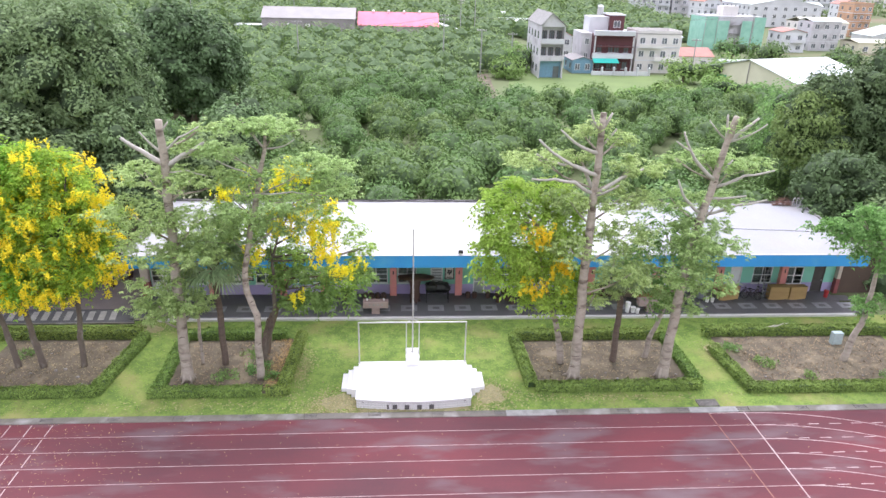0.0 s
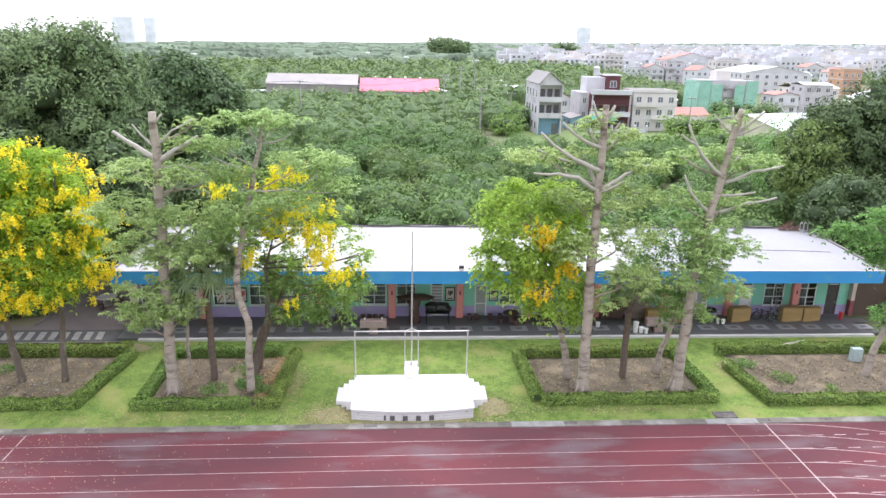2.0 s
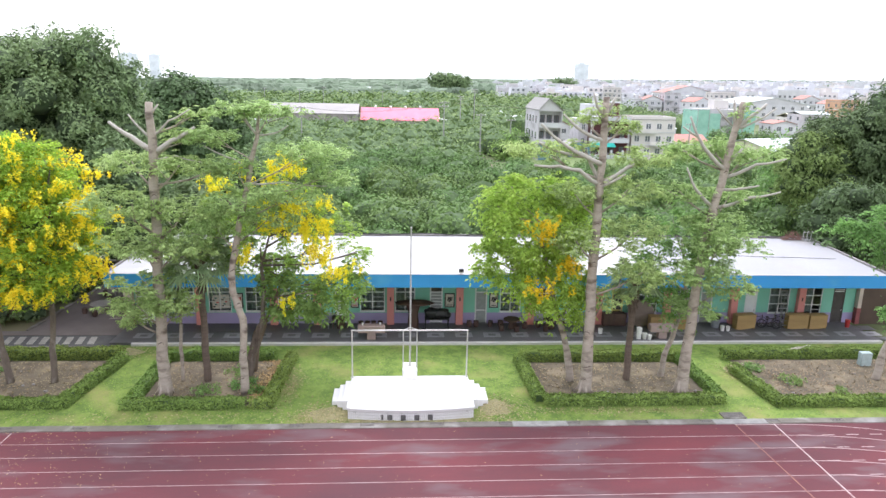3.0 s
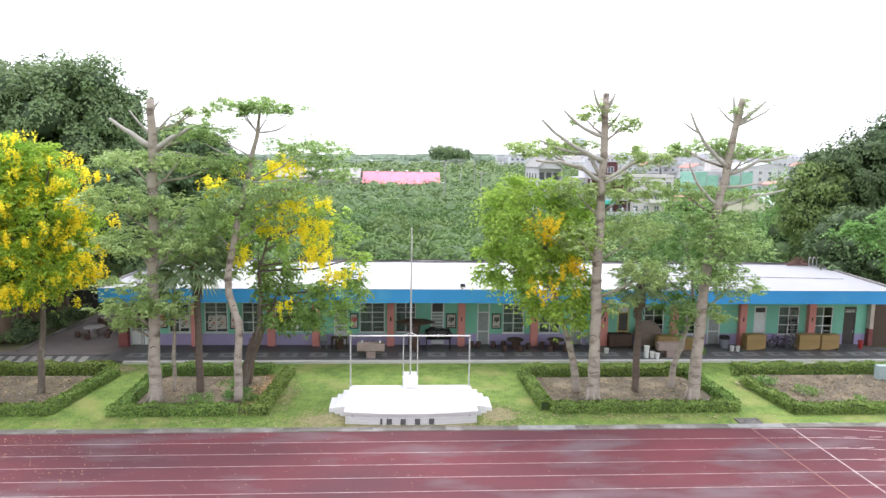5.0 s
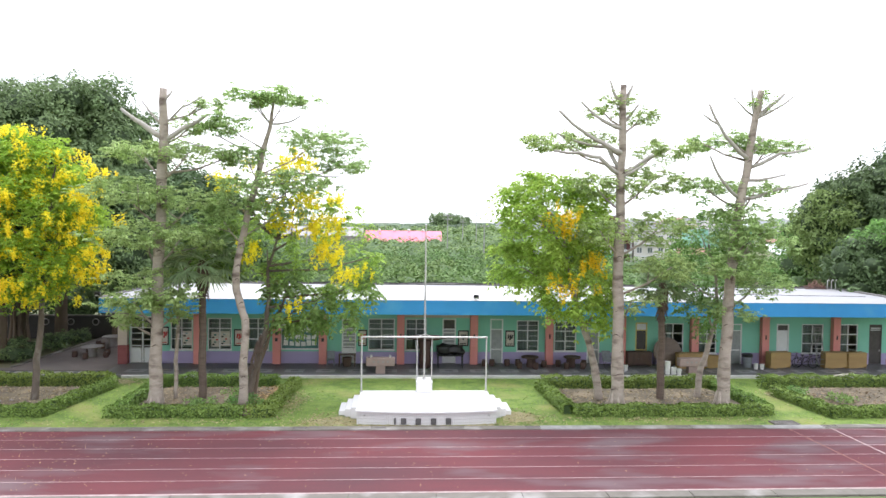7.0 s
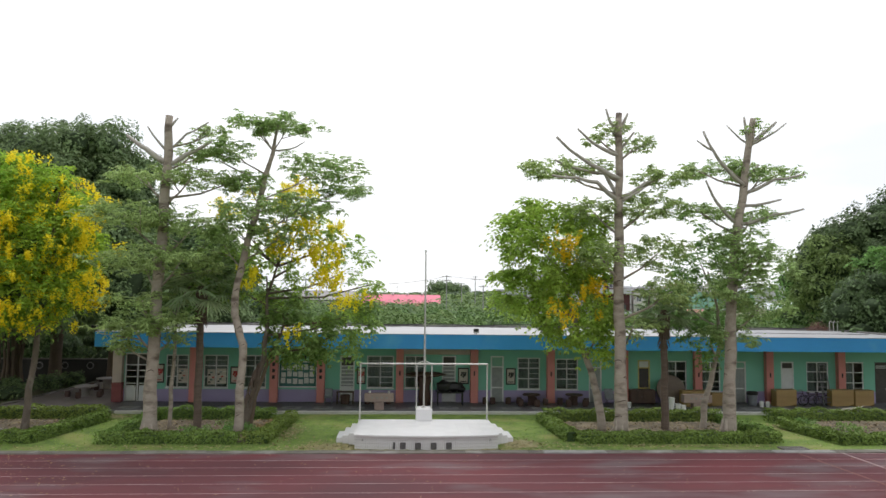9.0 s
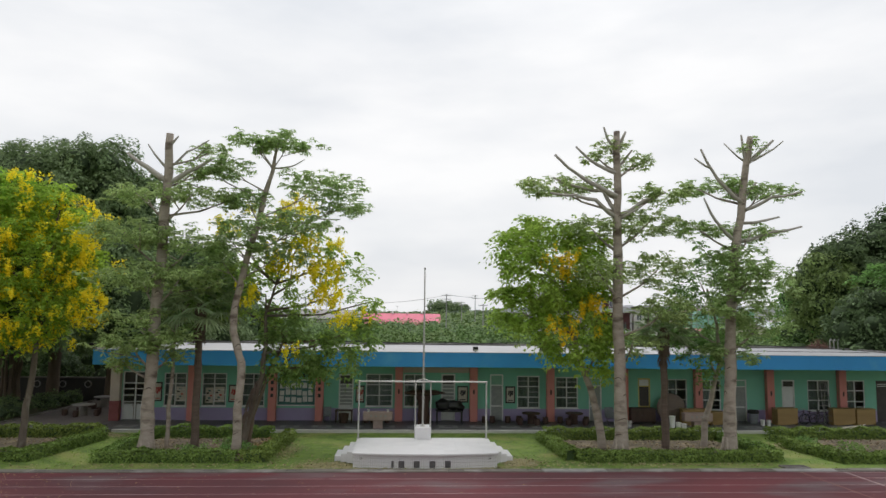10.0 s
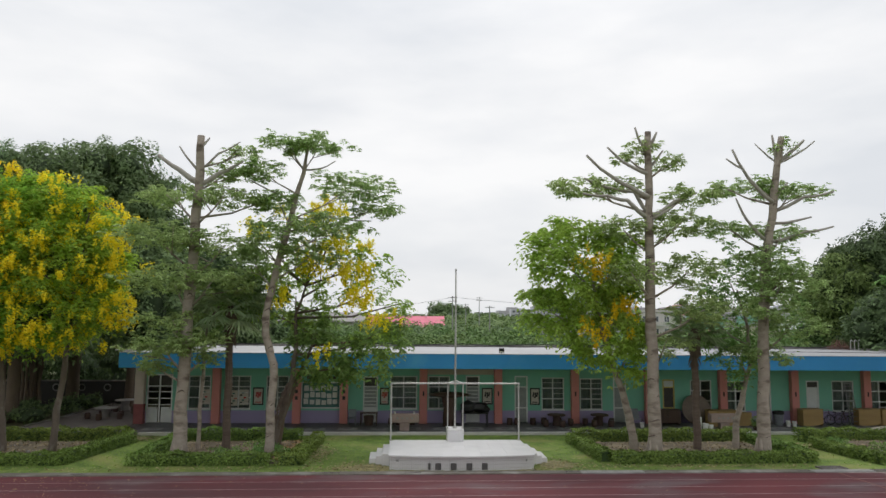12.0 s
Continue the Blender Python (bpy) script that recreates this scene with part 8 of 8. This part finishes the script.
house("factory", "white sheet-roofed shed among trees", 78, 196, 22, 14, 1, house_white, metal_white, 1.5, "x", 4.2, bays=4)
for x, y, w in ((118, 520, 18), (62, 560, 14), (44, 250, 16), (40, 285, 12), (8, 680, 16), (-60, 720, 18), (-150, 640, 20), (75, 430, 16), (64, 330, 12), (30, 640, 14), (-230, 800, 30), (-30, 900, 40)):
    house("farm_shed", "pale farm shed roof among the orchards", x, y, w, 8, 1, house_white, metal_white, 1.0, "x", 3.8, bays=2, group="farm sheds")
hut = house("brick_hut", "small red brick hut with white door", 52.5, 55, 5, 5, 1, house_red, roof_red, 1.0, "x", 3.4, bays=1)
part("white_door", Geo().box(-1.9, -0.9, -2.6, -2.503, 0, 2.2), door_white, hut)
car = thing("parked_car", (48.8, 37.2, -0.42), "white parked car behind the school building", "car")
part("body", Geo().box(-2.1, 2.1, -0.85, 0.85, 0.3, 0.95, 0.12), house_white, car)
cab = part("cabin", Geo().add([(-1.3, -0.75, 0.95), (1.3, -0.75, 0.95), (1.3, 0.75, 0.95), (-1.3, 0.75, 0.95), (-0.8, -0.62, 1.5), (0.75, -0.62, 1.5), (0.75, 0.62, 1.5), (-0.8, 0.62, 1.5)], [(0, 1, 5, 4), (1, 2, 6, 5), (2, 3, 7, 6), (3, 0, 4, 7)]), pane_dark, car)
part("car_roof", Geo().box(-0.85, 0.8, -0.65, 0.65, 1.5, 1.54, 0.015), house_white, car)
for sx in (-1.3, 1.3):
    for sy in (-0.8, 0.8):
        part("wheel", Geo().tube([(sx, sy - 0.1, 0.32), (sx, sy + 0.1, 0.32)], 0.32, 14), rubber, car)
# the town: repeats of a few house types
types = [house("town_house", "white multi-storey town house with flat roof", 150, 330, 9, 10, 3, house_white, bays=3, tank=True, group="town houses"),
         house("town_house", "beige multi-storey town house with flat roof", 176, 345, 12, 10, 4, house_beige, bays=4, group="town houses"),
         house("town_house", "grey four-storey town house with rooftop tank", 192, 372, 8, 10, 4, house_grey, bays=2, tank=True, group="town houses"),
         house("town_house", "white two-storey house with sheet roof", 210, 332, 14, 10, 2, house_white, metal_white, 1.8, "x", bays=4, group="town houses"),
         house("town_house", "white house with red gable roof", 232, 356, 10, 10, 3, house_white, roof_red, 2.2, "y", bays=3, group="town houses")]
for k in range(54):
    yy = 300 + 620 * (rng.random() ** 1.3)
    xx = rng.uniform(0.36, 0.86) * yy if yy < 420 else rng.uniform(0.2, 0.84) * yy
    copy_thing(types[(0, 3, 0, 1, 4, 2, 3)[k % 7]], place(xx, yy, far_z(yy, xx), rng.uniform(-18, 18)))
for x, y, w, h in ((-955, 2500, 66, 92), (-885, 2560, 36, 90), (620, 2350, 46, 62)):
    tw = thing("distant_tower", (x, y, far_z(y, x)), "distant apartment tower on the skyline, coloured pale as in haze", "tower block", "distant towers")
    part("tower_body", Geo().box(-w / 2, w / 2, -10, 10, 0, h, 1.0), tower_haze_paint, tw)
    part("tower_top", Geo().box(-w / 5, w / 5, -6, 6, h, h + 6, 0.5), tower_haze_paint, tw)
# the far town, roof behind roof
far_town = thing("far_town", (300, 700, -0.42), "pale low houses of a distant town", "town", kind="stuff")
panes = Geo((-300, -700, 0))
for mat, count in ((house_white, 580), (house_beige, 120), (house_grey, 90)):
    g = Geo((-300, -700, 0))
    for k in range(count):
        yy = 440 + 1500 * rng.random() ** 1.6
        xx = yy * rng.uniform(0.13 + 0.1 * rng.random(), 0.8)
        w, d, h = rng.uniform(8, 24), rng.uniform(8, 14), rng.uniform(5, 13)
        g.box(xx - w / 2, xx + w / 2, yy - d / 2, yy + d / 2, far_z(yy, xx), far_z(yy, xx) + h)
        for q in range(int(h / 3.2) if yy < 620 else 0):
            for j in range(int(w / 3.5)):
                panes.box(xx - w / 2 + 1 + 3.5 * j, xx - w / 2 + 2.5 + 3.5 * j, yy - d / 2 - 0.1, yy - d / 2 - 0.01, far_z(yy, xx) + 1 + 3.2 * q, far_z(yy, xx) + 2.4 + 3.2 * q)
        if rng.random() < 0.5:
            g.box(xx - w / 5, xx + w / 6, yy - d / 4, yy + d / 3, far_z(yy, xx) + h, far_z(yy, xx) + h + 2.6)
    part("house_mass", g, mat, far_town)
part("window_mass", panes, pane_dark, far_town)

# ---- utility poles and wires ----
def utility_pole(x, y, h, arms=1, label="grey concrete utility pole with crossarm"):
    t = thing("utility_pole", (x, y, far_z(y, x)), label, "utility pole", "utility poles")
    part("pole", Geo().tube([(0, 0, 0), (0, 0, h)], [0.19, 0.12], 8), pole_mat, t)
    for k in range(arms):
        part("crossarm", Geo().box(-1.1, 1.1, -0.06, 0.06, h - 0.5 - 0.9 * k, h - 0.36 - 0.9 * k), metal_grey, t)
        for j in (-1.0, -0.4, 0.4, 1.0):
            part("insulator", Geo().lathe(j, 0, ((0.05, h - 0.36 - 0.9 * k), (0.08, h - 0.2 - 0.9 * k), (0.03, h - 0.1 - 0.9 * k)), 6), plastic_white, t)


POLES = [(10.0, 139, 13.0), (-23.5, 131, 11.5), (18.2, 131, 10.5), (26.8, 140, 9), (105, 177, 12), (70, 134, 9.0), (25.5, 215, 15.5), (20.5, 214, 13), (-77, 240, 14), (-48, 300, 13), (-70, 330, 13), (-90, 320, 14), (-10, 330, 12), (-4, 480, 14), (-38, 310, 14)]
for k, (x, y, h) in enumerate(POLES):
    utility_pole(x, y, h, 2 if k in (0, 6, 7) else 1)
wires = thing("overhead_wires", (10, 139, -0.42), "thin overhead wires between the poles", "wire")
for j in (-1.0, 1.0):
    for (xa, ya, ha), (xb, yb, hb) in zip([(-120, 128, 11.8), (-23.5, 131, 11.3), (10.0, 139, 12.7), (105, 177, 11.8)][:-1], [(-23.5, 131, 11.3), (10.0, 139, 12.7), (105, 177, 11.8)]):
        pts = [(xa + (xb - xa) * f - 10, ya + (yb - ya) * f - 139 + j, ha + (hb - ha) * f - 1.6 * 4 * f * (1 - f)) for f in [i / 12 for i in range(13)]]
        part("wire", Geo().tube(pts, 0.02, 4), iron, wires)

# trees between the town's houses
rows, g = [], Geo()
for k in range(330):
    yy = 330 + 1100 * rng.random() ** 1.4
    xx = yy * rng.uniform(0.2, 0.82)
    q, z = rng.uniform(3.0, 6.5), rng.uniform(4.0, 8.5)
    p, d = blob_points([(xx, yy, far_z(yy, xx) + z * 0.45, q, q, z * 0.55, 60)], 0.8)
    rows.append(leaf_quads(p, np.cross(d, rng.normal(size=d.shape)), 2.0, 1.2, 0.0, d + np.array((0, 0, 0.3))))
town_trees = thing("town_trees", (0, 0, 0), "scattered green trees among the town's houses", "trees", kind="stuff")
part("leaf_mass", quads_mesh("leaf_mass", np.concatenate(rows)), leaf_dark, town_trees)
hall = thing("long_hall", (-600, 1200, far_z(1200, -600)), "long white hall on the skyline beyond the orchards", "hall")
part("wall", Geo().box(-45, 45, -10, 10, 0, 12, 0.2), house_white, hall)
part("roof", gable(90, 20, 12, 5, "x"), metal_white, hall)
part("annexe", Geo().box(45, 78, -8, 8, 0, 7, 0.2), house_white, hall)
